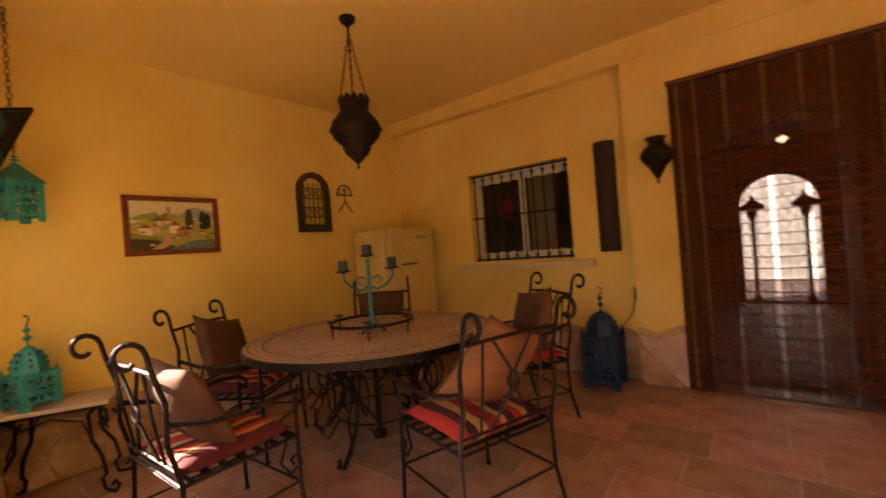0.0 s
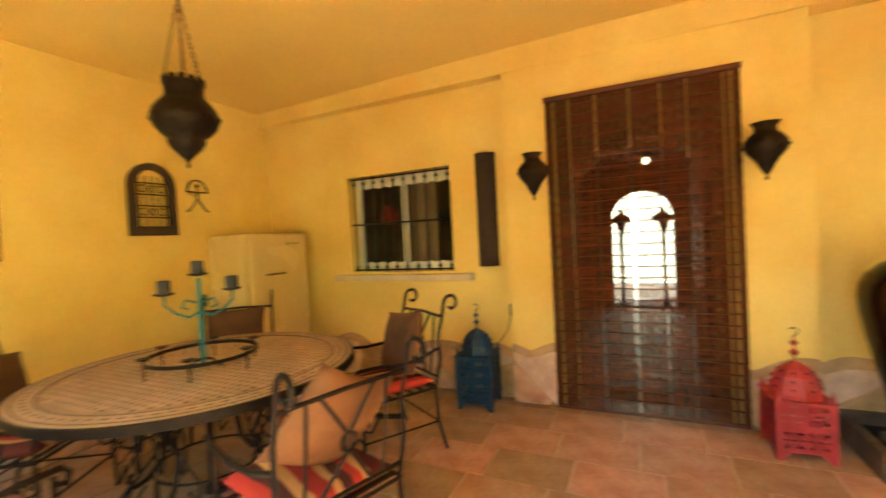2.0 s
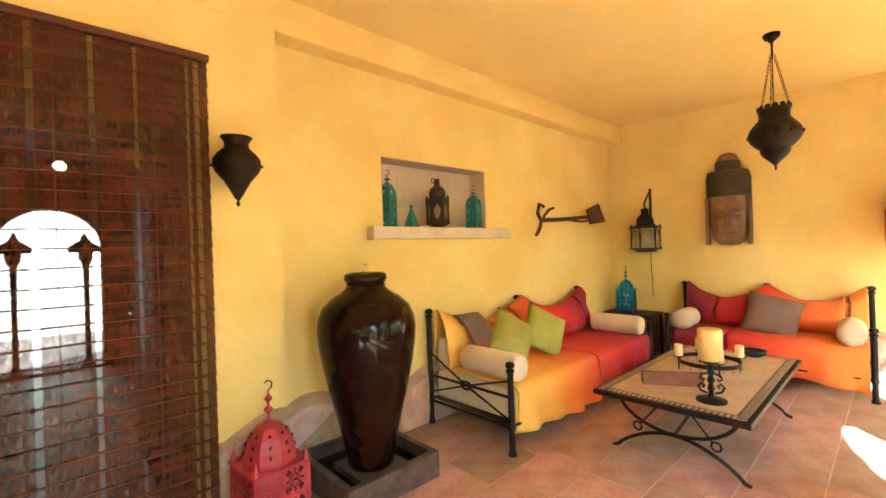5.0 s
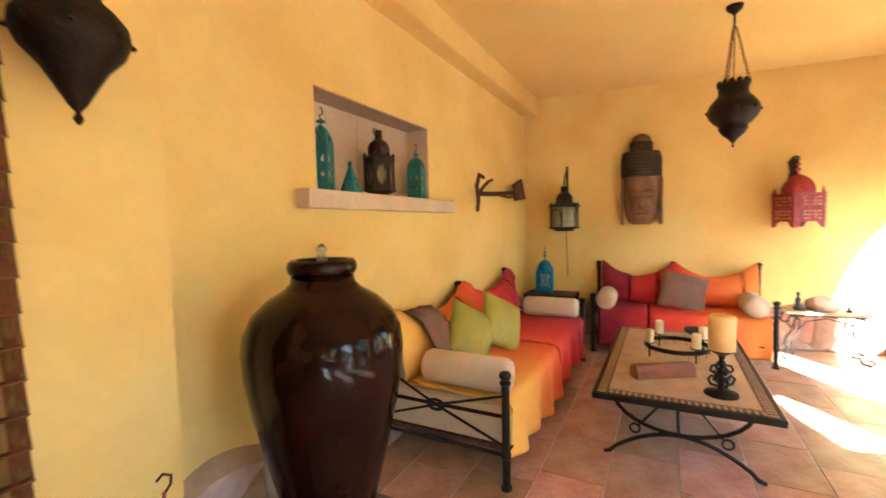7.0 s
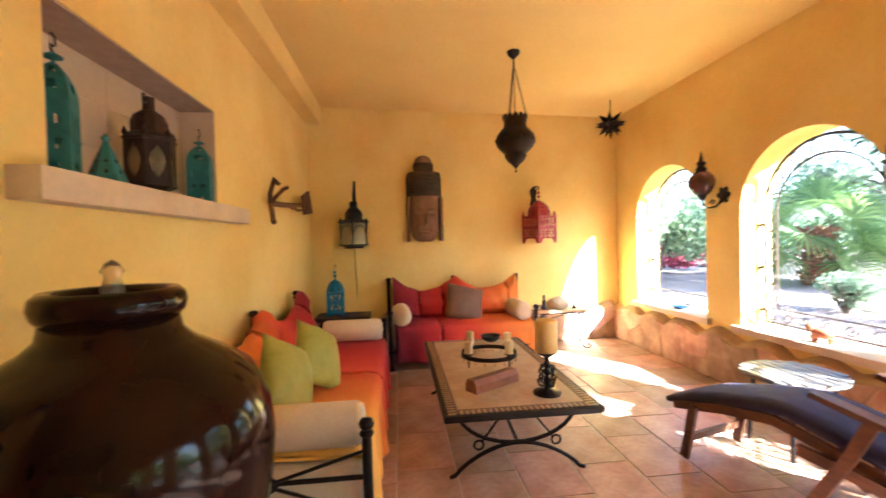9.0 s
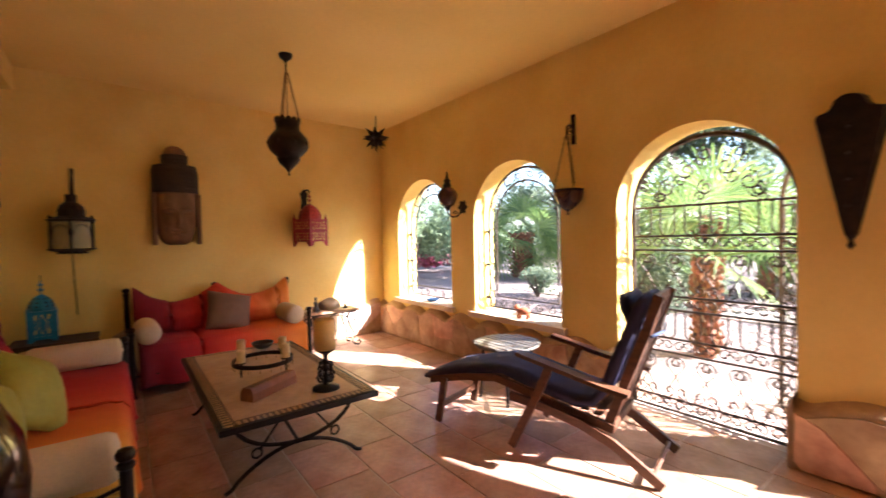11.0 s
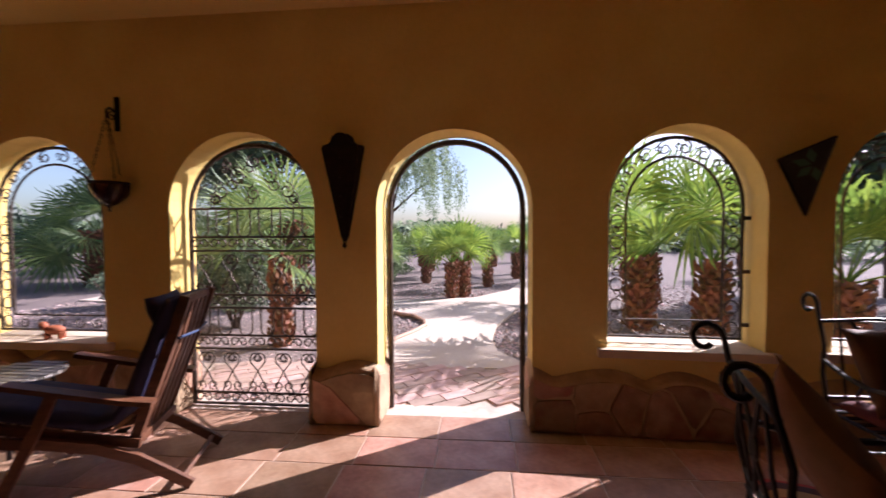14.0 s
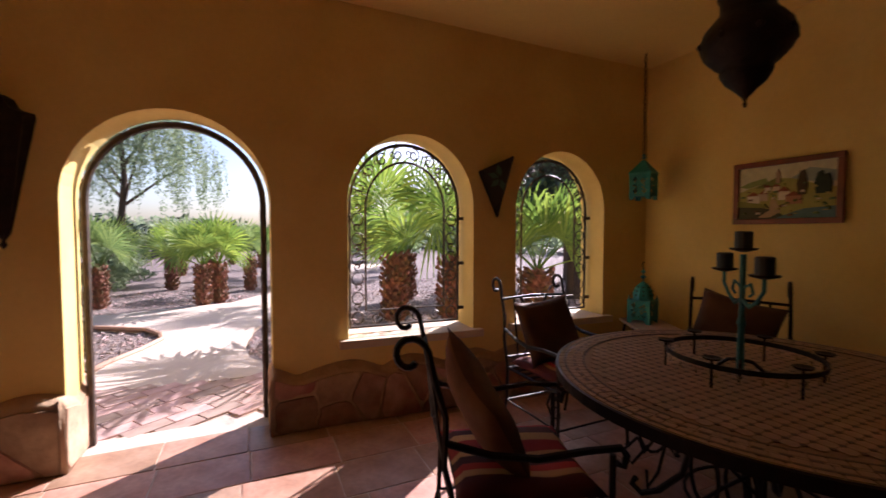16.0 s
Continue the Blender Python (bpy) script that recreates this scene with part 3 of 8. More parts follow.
LBL = "rough tawny stone cladding along the wall foot"
plinth("plinth_1", (2.72, SOUTH), (EAST_S, SOUTH), 0.10, 0.45, 1, LBL)
plinth("plinth_2", (1.097, SOUTH), (1.569, SOUTH), 0.10, 0.40, 2, LBL)
bend(plinth("plinth_3", (west_x(0.5) + 0.01, SOUTH), (-0.03, SOUTH), 0.10, 0.39, 3, "maroon stones set in pale mortar along the wall foot", STONE_RED, 0.010, 0.27, STONE))
plinth("plinth_4", (west_x(4.4), 4.4), (west_x(0.6), 0.6), 0.06, 0.42, 4, LBL, mixed=STONE_PALE)
plinth("plinth_5", (-0.575, NREC_W), (WEST + 0.06, NREC_W), 0.06, 0.42, 5, LBL, mixed=STONE_PALE)
for i, (p, q) in enumerate((((-0.03, SOUTH + 0.1), (-0.03, SOUTH_OUT)), ((1.097, SOUTH_OUT), (1.097, SOUTH + 0.1)), ((1.569, SOUTH + 0.1), (1.569, SOUTH_OUT)), ((2.72, SOUTH_OUT), (2.72, SOUTH + 0.1)))):
    plinth(f"plinth_{10 + i}", p, q, 0.028, 0.40, 20 + i, "tawny stone facing at the foot of a door jamb")
plinth("plinth_6", (-0.2, NORTH), (-0.575, NORTH), 0.035, 0.48, 6, LBL, mixed=STONE_PALE)
plinth("plinth_7", (1.512, NORTH), (1.12, NORTH), 0.03, 0.46, 7, LBL, mixed=STONE_PALE)
plinth("plinth_8", (EAST_N, NREC_E), (1.512, NREC_E), 0.06, 0.44, 8, LBL, mixed=STONE_PALE)
plinth("plinth_9", (EAST_S - 0.01, SOUTH + 0.1), (EAST_N + 0.01, NREC_E), 0.07, 0.46, 9, LBL, mixed=STONE_PALE)

# sills of the garden windows
for i, w in enumerate((W1, W2, W3, W4)):
    s = thing(f"window_sill_{i + 1}", B(w[0] - 0.07, w[1] + 0.07, SOUTH_OUT - 0.03, SOUTH + 0.055, w[2] - 0.055, w[2] + 0.006, bevel=0.006), LIMESTONE,
              "pale limestone sill of an arched window", "window sill", kind="structure")
    bend(s)

# ---- wrought-iron window grilles and gates ----
GY = 0.21


def grille(w, label):
    x0, x1, z0, top = w[0] + 0.05, w[1] - 0.05, w[2] + 0.05, w[4] - 0.05
    e = empty("window_grille", label, "window grille", group="arched window grilles")
    outer = arch(x0, x1, SPRING, top, 20)
    part("frame", T([(x0, GY, z0), *[(u, GY, v) for u, v in outer], (x1, GY, z0)], 0.013, 6, closed=True), GATE_IRON, e)
    g = 0.125
    inner = arch(x0 + g, x1 - g, SPRING - 0.02, top - g * 1.1, 20)
    part("inner_frame", T([(x0 + g, GY, z0 + g), *[(u, GY, v) for u, v in inner], (x1 - g, GY, z0 + g)], 0.010, 6, closed=True), GATE_IRON, e)
    for side, x in ((1, x0), (-1, x1)):
        z, k = z0 + 0.07, 0
        while z < SPRING - 0.05:
            bm = bmesh.new()
            c = x + side * g * 0.5
            tube(bm, [(c + 0.045 * math.cos(q), GY, z + 0.05 * math.sin(q)) for q in np.linspace(0, 2 * math.pi, 11)[:-1]], 0.006, 4, closed=True)
            tube(bm, scroll((c, z + 0.095), 0.035, -math.pi / 2, 1.0, 8, GY, side if k % 2 else -side), 0.0055, 4)
            part("scroll", bm, GATE_IRON, e)
            z, k = z + 0.155, k + 1
    for k in range(1, 9):
        q = math.pi * k / 9
        cx, a, b = (x0 + x1) / 2, (x1 - x0) / 2 - g / 2, top - SPRING - g * 0.55
        c = (cx - a * math.cos(q), SPRING + b * math.sin(q))
        bm = tube(bmesh.new(), scroll(c, 0.055, q, 1.3, 12, GY, 1 if k < 5 else -1), 0.006, 4)
        tube(bm, scroll((c[0] + 0.05 * math.sin(q), c[1] + 0.05 * math.cos(q)), 0.035, -q, 1.0, 8, GY, -1), 0.005, 4)
        part("scroll", bm, GATE_IRON, e)
    n = int((x1 - x0 - 2 * g) / 0.16)
    for k in range(n):
        c = x0 + g + 0.08 + k * (x1 - x0 - 2 * g) / n
        bm = tube(bmesh.new(), scroll((c, z0 + g * 0.5), 0.05, math.pi * (k % 2), 1.2, 10, GY, 1 if k % 2 else -1), 0.006, 4)
        part("scroll", bm, GATE_IRON, e)
    for x, s in ((w[0], 1), (w[1], -1)):
        for z in (z0 + 0.10, z0 + 0.48, z0 + 0.86):
            part("bracket", B(min(x, x + s * 0.055), max(x, x + s * 0.055), GY - 0.012, GY + 0.012, z - 0.013, z + 0.013), GATE_IRON, e)
    return e


for w, txt in ((W1, "scrolled iron grille in the arched window by the corner"), (W2, "scrolled iron grille in the arched window behind the deck chair"),
               (W3, "scrolled iron grille in the arched window beside the open gate"), (W4, "scrolled iron grille in the arched window by the dining table")):
    bend(grille(w, txt))


def gate(label, width):
    """A gate leaf along local x from 0 to width, at local y 0."""
    e = empty("garden_gate", label, "gate", group="arched garden gates")
    x0, x1, top = 0.0, width, 2.10
    part("gate_frame", T([(x0, 0, 0.012), *[(u, 0, v) for u, v in arch(x0, x1, SPRING, top, 20)], (x1, 0, 0.012)], 0.019, 6, closed=True), GATE_IRON, e)
    for z in (1.60, 1.372, 1.262, 0.905, 0.80, 0.575, 0.465, 0.105):
        part("bar", T([(x0, 0, z), (x1, 0, z)], 0.009, 6), GATE_IRON, e)
    n = 6
    for lo, hi in ((1.372, 1.60), (0.575, 0.80)):
        for k in range(n):
            c, r = x0 + (k + 0.5) * width / n, width / n * 0.30
            pts = [(c - r, 0, hi)] + [(c - r * math.cos(q), 0, lo + r - r * math.sin(q)) for q in np.linspace(0, math.pi, 7)] + [(c + r, 0, hi)]
            part("loop", T(pts, 0.007, 5), GATE_IRON, e)
    for lo, hi in ((1.262, 1.372), (0.80, 0.905), (0.465, 0.575), (0.012, 0.105)):
        for k in range(7):
            c = x0 + (k + 0.5) * width / 7
            bm = tube(bmesh.new(), scroll((c - 0.035, (lo + hi) / 2), 0.045, 0, 1.1, 10, 0, 1), 0.006, 4)
            tube(bm, scroll((c + 0.035, (lo + hi) / 2), 0.045, math.pi, 1.1, 10, 0, -1), 0.006, 4)
            part("scroll", bm, GATE_IRON, e)
    for lo, hi in ((0.905, 1.262), (0.105, 0.465)):
        for k in range(5):
            c, h = x0 + (k + 0.5) * width / 5, hi - lo
            bm = bmesh.new()
            for s in (1, -1):
                tube(bm, [(c - s * 0.09, 0, lo), (c, 0, lo + h * 0.5), (c - s * 0.0, 0, lo + h * 0.5), (c + s * 0.06, 0, lo + h * 0.7)] + scroll((c + s * 0.06 - s * 0.045, hi - 0.075), 0.05, 0 if s > 0 else math.pi, 1.2, 10, 0, s), 0.006, 4)
                tube(bm, scroll((c + s * 0.05, lo + 0.06), 0.045, -math.pi / 2, 1.1, 9, 0, -s), 0.006, 4)
            part("scroll", bm, GATE_IRON, e)
    for k, (u, v, r) in enumerate(((0.25, 1.74, 0.07), (0.75, 1.74, 0.07), (0.38, 1.86, 0.075), (0.62, 1.86, 0.075), (0.5, 1.72, 0.06), (0.5, 1.97, 0.06), (0.2, 1.68, 0.05), (0.8, 1.68, 0.05), (0.3, 1.95, 0.045), (0.7, 1.95, 0.045))):
        s = 1 if u < 0.5 else -1
        bm = tube(bmesh.new(), scroll((x0 + u * width, v), r, math.pi / 2, 1.4, 14, 0, s), 0.0065, 4)
        tube(bm, scroll((x0 + u * width - s * r * 0.6, v - r), r * 0.7, 0, 1.2, 10, 0, -s), 0.006, 4)
        part("scroll", bm, GATE_IRON, e)
    for z in (0.3, 1.0, 1.45):
        part("hinge", T([(x0 - 0.012, 0, z - 0.04), (x0 - 0.012, 0, z + 0.04)], 0.016, 6), GATE_IRON, e)
    return e


g1 = gate("closed wrought-iron gate with scrolls in an arch", 1.08)
g1.matrix_world = pose(1.60, GY, 0.004)
g2 = gate("open wrought-iron gate swung out into the garden", 1.04)
g2.matrix_world = pose(1.075, SOUTH_OUT - 0.03, -0.004, 0, 0, -38)
fr = empty("gate_jamb_frame", "dark iron frame lining the open arched doorway", "gate frame")
JI, JY = 0.042, 0.135
part("frame", T([(DOOR[0] + JI, JY, 0.0), *[(u, JY, v) for u, v in arch(DOOR[0] + JI, DOOR[1] - JI, SPRING, DOOR[4] - JI, 28)], (DOOR[1] - JI, JY, 0.0)], 0.022, 6), GATE_IRON, fr)
for z in (0.45, 1.05, 1.5):
    part("hinge", T([(DOOR[0] + 0.052, JY + 0.02, z - 0.04), (DOOR[0] + 0.052, JY + 0.02, z + 0.04)], 0.014, 6), GATE_IRON, fr)

# ---- house window with bars ----
win = empty("window_1", "white-framed house window behind dark iron bars", "window")
win["kind"] = "structure"
X0, X1, Z0, Z1, WY = -2.335, -1.148, 1.13, 2.13, NREC_W + 0.15
for a, b, c, d in ((X0, X1, Z0, Z0 + 0.05), (X0, X1, Z1 - 0.05, Z1)):
    part("window_frame", B(a, b, WY, WY + 0.05, c, d, bevel=0.004), WHITEPAINT, win)
for x in (X0, (X0 + X1) / 2 - 0.03, X1 - 0.06):
    part("window_frame", B(x + 0.001, x + 0.059, WY - 0.002, WY + 0.048, Z0 + 0.05, Z1 - 0.05, bevel=0.004), WHITEPAINT, win)
for a, b in ((X0 + 0.06, (X0 + X1) / 2 - 0.03), ((X0 + X1) / 2 + 0.03, X1 - 0.06)):
    pn = part("pane", B(a, b, WY + 0.02, WY + 0.026, Z0 + 0.05, Z1 - 0.05), GLASS, win)
bars = empty("window_bars", "dark iron bars with knots in the house window", "window bars")
by = NREC_W + 0.05
for z in (Z0 + 0.02, (Z0 + Z1) / 2, Z1 - 0.02):
    part("rail", T([(X0, by, z), (X1, by, z)], 0.009, 6), IRON, bars)
for k in range(10):
    x = X0 + 0.045 + k * (X1 - X0 - 0.09) / 9
    bm = T([(x, by, Z0), (x, by, Z1)], 0.008, 6)
    for z in (Z0 + 0.05, Z1 - 0.07):
        lathe(bm, [(0.0, -0.02), (0.016, -0.012), (0.019, 0.0), (0.016, 0.012), (0.0, 0.02)], 8, at=(x, by, z))
    part("bar", bm, IRON, bars)
thing("window_sill_5", B(-2.49, -0.94, NREC_W - 0.1, NREC_W + 0.16, 1.045, 1.108, bevel=0.006), LIMESTONE, "pale limestone sill under the house window", "window sill", kind="structure")
# lace trims and a red jug behind the panes
for lo, hi in ((2.0, 2.09), (1.165, 1.235)):
    bm = bmesh.new()
    n = 60
    cols = []
    for i in range(n + 1):
        x = X0 + 0.03 + (X1 - X0 - 0.06) * i / n
        y = WY - 0.03 + 0.008 * math.sin(i * 1.3)
        cut = 0.018 * abs(math.sin(i * 0.42))
        cols.append((bm.verts.new((x, y, lo + (cut if lo > 1.5 else 0))), bm.verts.new((x, y, hi - (0 if lo > 1.5 else cut)))))
    for p, q in zip(cols, cols[1:]):
        bm.faces.new((p[0], q[0], q[1], p[1]))
    part("lace_trim", bm, WHITEPAINT, win, "white lace trim", smooth=True)
jug = empty("red_jug", "red enamel jug hanging behind the house window", "jug", pose(-2.03, WY + 0.16, 1.62))
part("body", L([(0.0, 0.0), (0.07, 0.0), (0.085, 0.06), (0.08, 0.13), (0.05, 0.18), (0.055, 0.21), (0.05, 0.21), (0.045, 0.18), (0.0, 0.17)], 18), RED, jug, smooth=True)
part("handle", T([(0.05, 0, 0.18), (0.11, 0, 0.17), (0.12, 0, 0.10), (0.08, 0, 0.05)], 0.008, 6), RED, jug)
part("hanger", T([(0, 0, 0.17), (0, 0, 0.52)], 0.003, 5), IRON, jug)
# dim kitchen behind the window, its gloom put into the plaster colour
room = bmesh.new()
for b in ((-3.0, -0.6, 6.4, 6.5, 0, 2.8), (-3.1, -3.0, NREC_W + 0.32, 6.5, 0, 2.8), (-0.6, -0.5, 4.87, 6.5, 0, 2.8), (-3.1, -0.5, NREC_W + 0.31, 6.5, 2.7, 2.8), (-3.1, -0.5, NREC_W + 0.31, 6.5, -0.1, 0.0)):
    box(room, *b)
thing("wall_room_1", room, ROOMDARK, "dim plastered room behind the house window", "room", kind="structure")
for k, (a, b) in enumerate(((-1.72, -1.42),)):
    bm = bmesh.new()
    n = 26
    v = [[bm.verts.new((a + (b - a) * i / n, 4.74 + 0.025 * math.sin(i * 1.9), z)) for z in (0.9, 2.3)] for i in range(n + 1)]
    for i in range(n):
        bm.faces.new((v[i][0], v[i + 1][0], v[i + 1][1], v[i][1]))
    thing("curtain", bm, CURTAIN, "beige folded curtain hanging behind the window", "curtain", smooth=True)

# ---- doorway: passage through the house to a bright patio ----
# hallway walls take the same darkened plaster, shade included in the colour
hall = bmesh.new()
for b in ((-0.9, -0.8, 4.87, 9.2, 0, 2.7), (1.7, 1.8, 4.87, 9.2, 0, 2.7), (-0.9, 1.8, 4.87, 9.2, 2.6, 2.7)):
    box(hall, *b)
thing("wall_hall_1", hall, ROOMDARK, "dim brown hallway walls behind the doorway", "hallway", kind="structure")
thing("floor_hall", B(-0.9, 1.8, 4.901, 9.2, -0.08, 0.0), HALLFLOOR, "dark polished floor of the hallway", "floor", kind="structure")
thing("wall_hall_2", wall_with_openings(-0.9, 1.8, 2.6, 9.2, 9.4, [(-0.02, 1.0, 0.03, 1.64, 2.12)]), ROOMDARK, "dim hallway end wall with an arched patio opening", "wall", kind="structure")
for x in (0.14, 0.84):
    c = empty("patio_column", "slender carved wooden column at the patio opening", "column", group="patio columns")
    part("shaft", L([(0.05, 0.09), (0.035, 0.14), (0.03, 0.8), (0.035, 1.38)], 12, at=(x, 9.3, 0)), DARKWOOD, c, smooth=True)
    part("base", B(x - 0.06, x + 0.06, 9.24, 9.36, 0.03, 0.09), DARKWOOD, c)
    part("capital", L([(0.035, 1.38), (0.07, 1.46), (0.08, 1.52), (0.08, 1.56)], 12, at=(x, 9.3, 0)), DARKWOOD, c)
fret = bmesh.new()
for s in (-1, 1):
    cx = 0.49 + s * 0.34
    prism(fret, [(cx - 0.17, 1.56), (cx + 0.17, 1.56), (cx + 0.17, 1.63), (cx + 0.05, 1.72), (cx, 1.84), (cx - 0.05, 1.72), (cx - 0.17, 1.63)], 9.28, 9.32)
thing("patio_fretwork", fret, DARKWOOD, "carved wooden fretwork under the patio arch", "fretwork")
thing("wall_patio", B(-3, 4, 13.5, 13.7, -0.1, 4.5), WHITEWALL, "sunlit pale patio wall beyond the hallway", "wall", kind="structure")
pd = empty("door_1", "dark wooden arched house door standing open", "door")
pd["kind"] = "structure"
part("panel", B(0.935, 0.985, 4.88, 5.75, 0.01, 2.05, bevel=0.006), DARKWOOD, pd)
part("door_handle", T([(0.93, 5.6, 1.05), (0.89, 5.6, 1.05), (0.89, 5.5, 1.05)], 0.009, 6), CHROME, pd)

hlamp = empty("hall_lamp", "small lit glass lamp hanging in the hallway", "hanging lamp", pose(0.56, 7.0, 2.32))
part("cord", T([(0, 0, 0.04), (0, 0, 0.28)], 0.004, 5), IRON, hlamp)
BULB = bpy.data.materials.new("lit_bulb")
BULB.use_nodes = True
BULB.node_tree.nodes["Principled BSDF"].inputs["Emission Color"].default_value = (1.0, 0.8, 0.5, 1)
BULB.node_tree.nodes["Principled BSDF"].inputs["Emission Strength"].default_value = 1.6
part("bulb", L([(0.0, -0.05), (0.045, -0.02), (0.05, 0.015), (0.02, 0.045), (0.0, 0.05)], 12), BULB, hlamp, smooth=True)

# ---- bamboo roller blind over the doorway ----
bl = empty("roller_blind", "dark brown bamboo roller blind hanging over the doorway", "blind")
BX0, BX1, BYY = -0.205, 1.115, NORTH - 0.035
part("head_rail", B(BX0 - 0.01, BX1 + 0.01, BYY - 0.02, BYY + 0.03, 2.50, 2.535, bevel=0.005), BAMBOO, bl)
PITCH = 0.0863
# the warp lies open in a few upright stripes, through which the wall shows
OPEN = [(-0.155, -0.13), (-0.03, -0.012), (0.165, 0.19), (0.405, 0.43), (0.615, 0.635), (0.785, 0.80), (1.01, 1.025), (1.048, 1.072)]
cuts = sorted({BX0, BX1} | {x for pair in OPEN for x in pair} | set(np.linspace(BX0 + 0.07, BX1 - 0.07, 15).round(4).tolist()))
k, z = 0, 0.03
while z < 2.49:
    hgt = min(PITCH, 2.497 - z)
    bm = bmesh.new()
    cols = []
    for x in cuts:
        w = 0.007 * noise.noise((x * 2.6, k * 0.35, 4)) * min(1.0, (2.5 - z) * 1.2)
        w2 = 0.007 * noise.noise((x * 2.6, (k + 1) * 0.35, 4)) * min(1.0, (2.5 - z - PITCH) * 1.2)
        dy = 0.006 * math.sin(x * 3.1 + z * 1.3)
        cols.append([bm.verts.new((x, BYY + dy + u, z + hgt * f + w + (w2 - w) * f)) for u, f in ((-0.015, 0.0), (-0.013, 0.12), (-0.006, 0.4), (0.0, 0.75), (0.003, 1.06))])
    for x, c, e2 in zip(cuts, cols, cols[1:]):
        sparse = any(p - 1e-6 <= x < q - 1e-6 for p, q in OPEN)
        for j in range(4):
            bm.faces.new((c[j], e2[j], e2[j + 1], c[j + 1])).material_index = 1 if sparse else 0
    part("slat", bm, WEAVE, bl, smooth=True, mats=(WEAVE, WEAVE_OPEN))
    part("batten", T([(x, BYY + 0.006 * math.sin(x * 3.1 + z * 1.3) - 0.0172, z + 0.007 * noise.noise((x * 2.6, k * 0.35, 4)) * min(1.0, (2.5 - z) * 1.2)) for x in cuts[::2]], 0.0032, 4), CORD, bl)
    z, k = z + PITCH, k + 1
for x in (0.12, 0.49, 0.86):
    part("cord", T([(x, BYY - 0.021, 0.02), (x + 0.003, BYY - 0.022, 1.2), (x, BYY - 0.02, 2.50)], 0.002, 5), CORD, bl)
part("bottom_rail", B(BX0, BX1, BYY - 0.012, BYY + 0.012, 0.004, 0.028, bevel=0.004), BAMBOO, bl)

# ---- garden ----
GZ = -0.03


def blob_ground():
    bm = bmesh.new()
    xs = [-900, -300, -120, -60, *np.linspace(-30, 30, 41), 60, 120, 300, 900]
    ys = [-900, -300, -120, -60, *np.linspace(-30, 0.0, 31), 4.0, 14.0, 60, 900]
    v = [[bm.verts.new((x, y, GZ + (0.035 * noise.noise((x * 0.5, y * 0.5, 0)) - 0.02 if y < -1.2 and abs(x) < 60 else -0.02))) for y in ys] for x in xs]
    for i in range(len(xs) - 1):
        for j in range(len(ys) - 1):
            bm.faces.new((v[i][j], v[i + 1][j], v[i + 1][j + 1], v[i][j + 1]))
    return bm


thing("ground", blob_ground(), GRAVEL, "pinkish gravel garden ground", "ground", kind="structure", smooth=True)
PATH_EDGE = [(-0.5, -0.93), (-0.1, -1.2), (0.14, -1.6), (0.19, -2.1), (0.1, -3.0), (-0.3, -4.3), (-1.0, -6.4), (-2.6, -10.5), (-5.0, -14), (-3.6, -14.4),
             (-1.3, -10.5), (-0.35, -7.0), (0.5, -5.75), (2.3, -5.2), (5.5, -5.6), (9.0, -6.2), (9.0, -4.9), (5.5, -4.4), (2.3, -4.15), (1.45, -3.6),
             (1.22, -3.2), (1.16, -2.9), (1.3, -2.4), (1.5, -1.9), (1.6, -1.3), (1.6, -0.93)]
thing("path", P(PATH_EDGE, -0.16, -0.012, "z"), PAVING, "winding pale concrete garden path", "path", kind="structure")
kerb_pts = [(1.62, -1.5), (1.52, -1.93), (1.32, -2.4), (1.18, -2.9), (1.24, -3.2), (1.47, -3.6), (2.3, -4.13)]
thing("kerb_edging", T([(u, v, -0.005) for u, v in kerb_pts], 0.035, 6), plain("edging_stone", (0.45, 0.26, 0.17)), "low terracotta edging beside the path", "edging", kind="structure")
apron = thing("pavement", B(-3.9, 6.9, -0.92, SOUTH_OUT - 0.021, -0.16, -0.022), MORTAR, "brick-paved strip outside the arched wall", "paving", kind="structure")
bm = bmesh.new()
box(bm, -0.148, 0.148, -0.07, 0.07, -0.03, 0.0, bevel=0.004)
brick_me = bpy.data.meshes.new("brick")
bm.to_mesh(brick_me)
bm.free()
brick_me.materials.append(BRICK)
rnd = random.Random(5)
for i in range(-40, 40):
    for j in range(-40, 40):
        u, v = i * 0.304 + (j % 2) * 0.152, j * 0.148
        c, s = math.cos(radians(35)), math.sin(radians(35))
        x, y = 0.5 + u * c - v * s, -0.4 + u * s + v * c
        if -0.6 < x < 3.1 and -0.99 < y < 0.03:
            b = new("brick", brick_me)
            b.parent = apron
            b.location, b.rotation_euler = (x, y, -0.006 + rnd.uniform(-0.002, 0.002)), (0, 0, radians(35))

# loose stones on the gravel


def inside(x, y, poly):
    hit = False
    for (a, b), (c, d) in zip(poly, poly[1:] + poly[:1]):
        if (b > y) != (d > y) and x < (c - a) * (y - b) / (d - b) + a:
            hit = not hit
    return hit


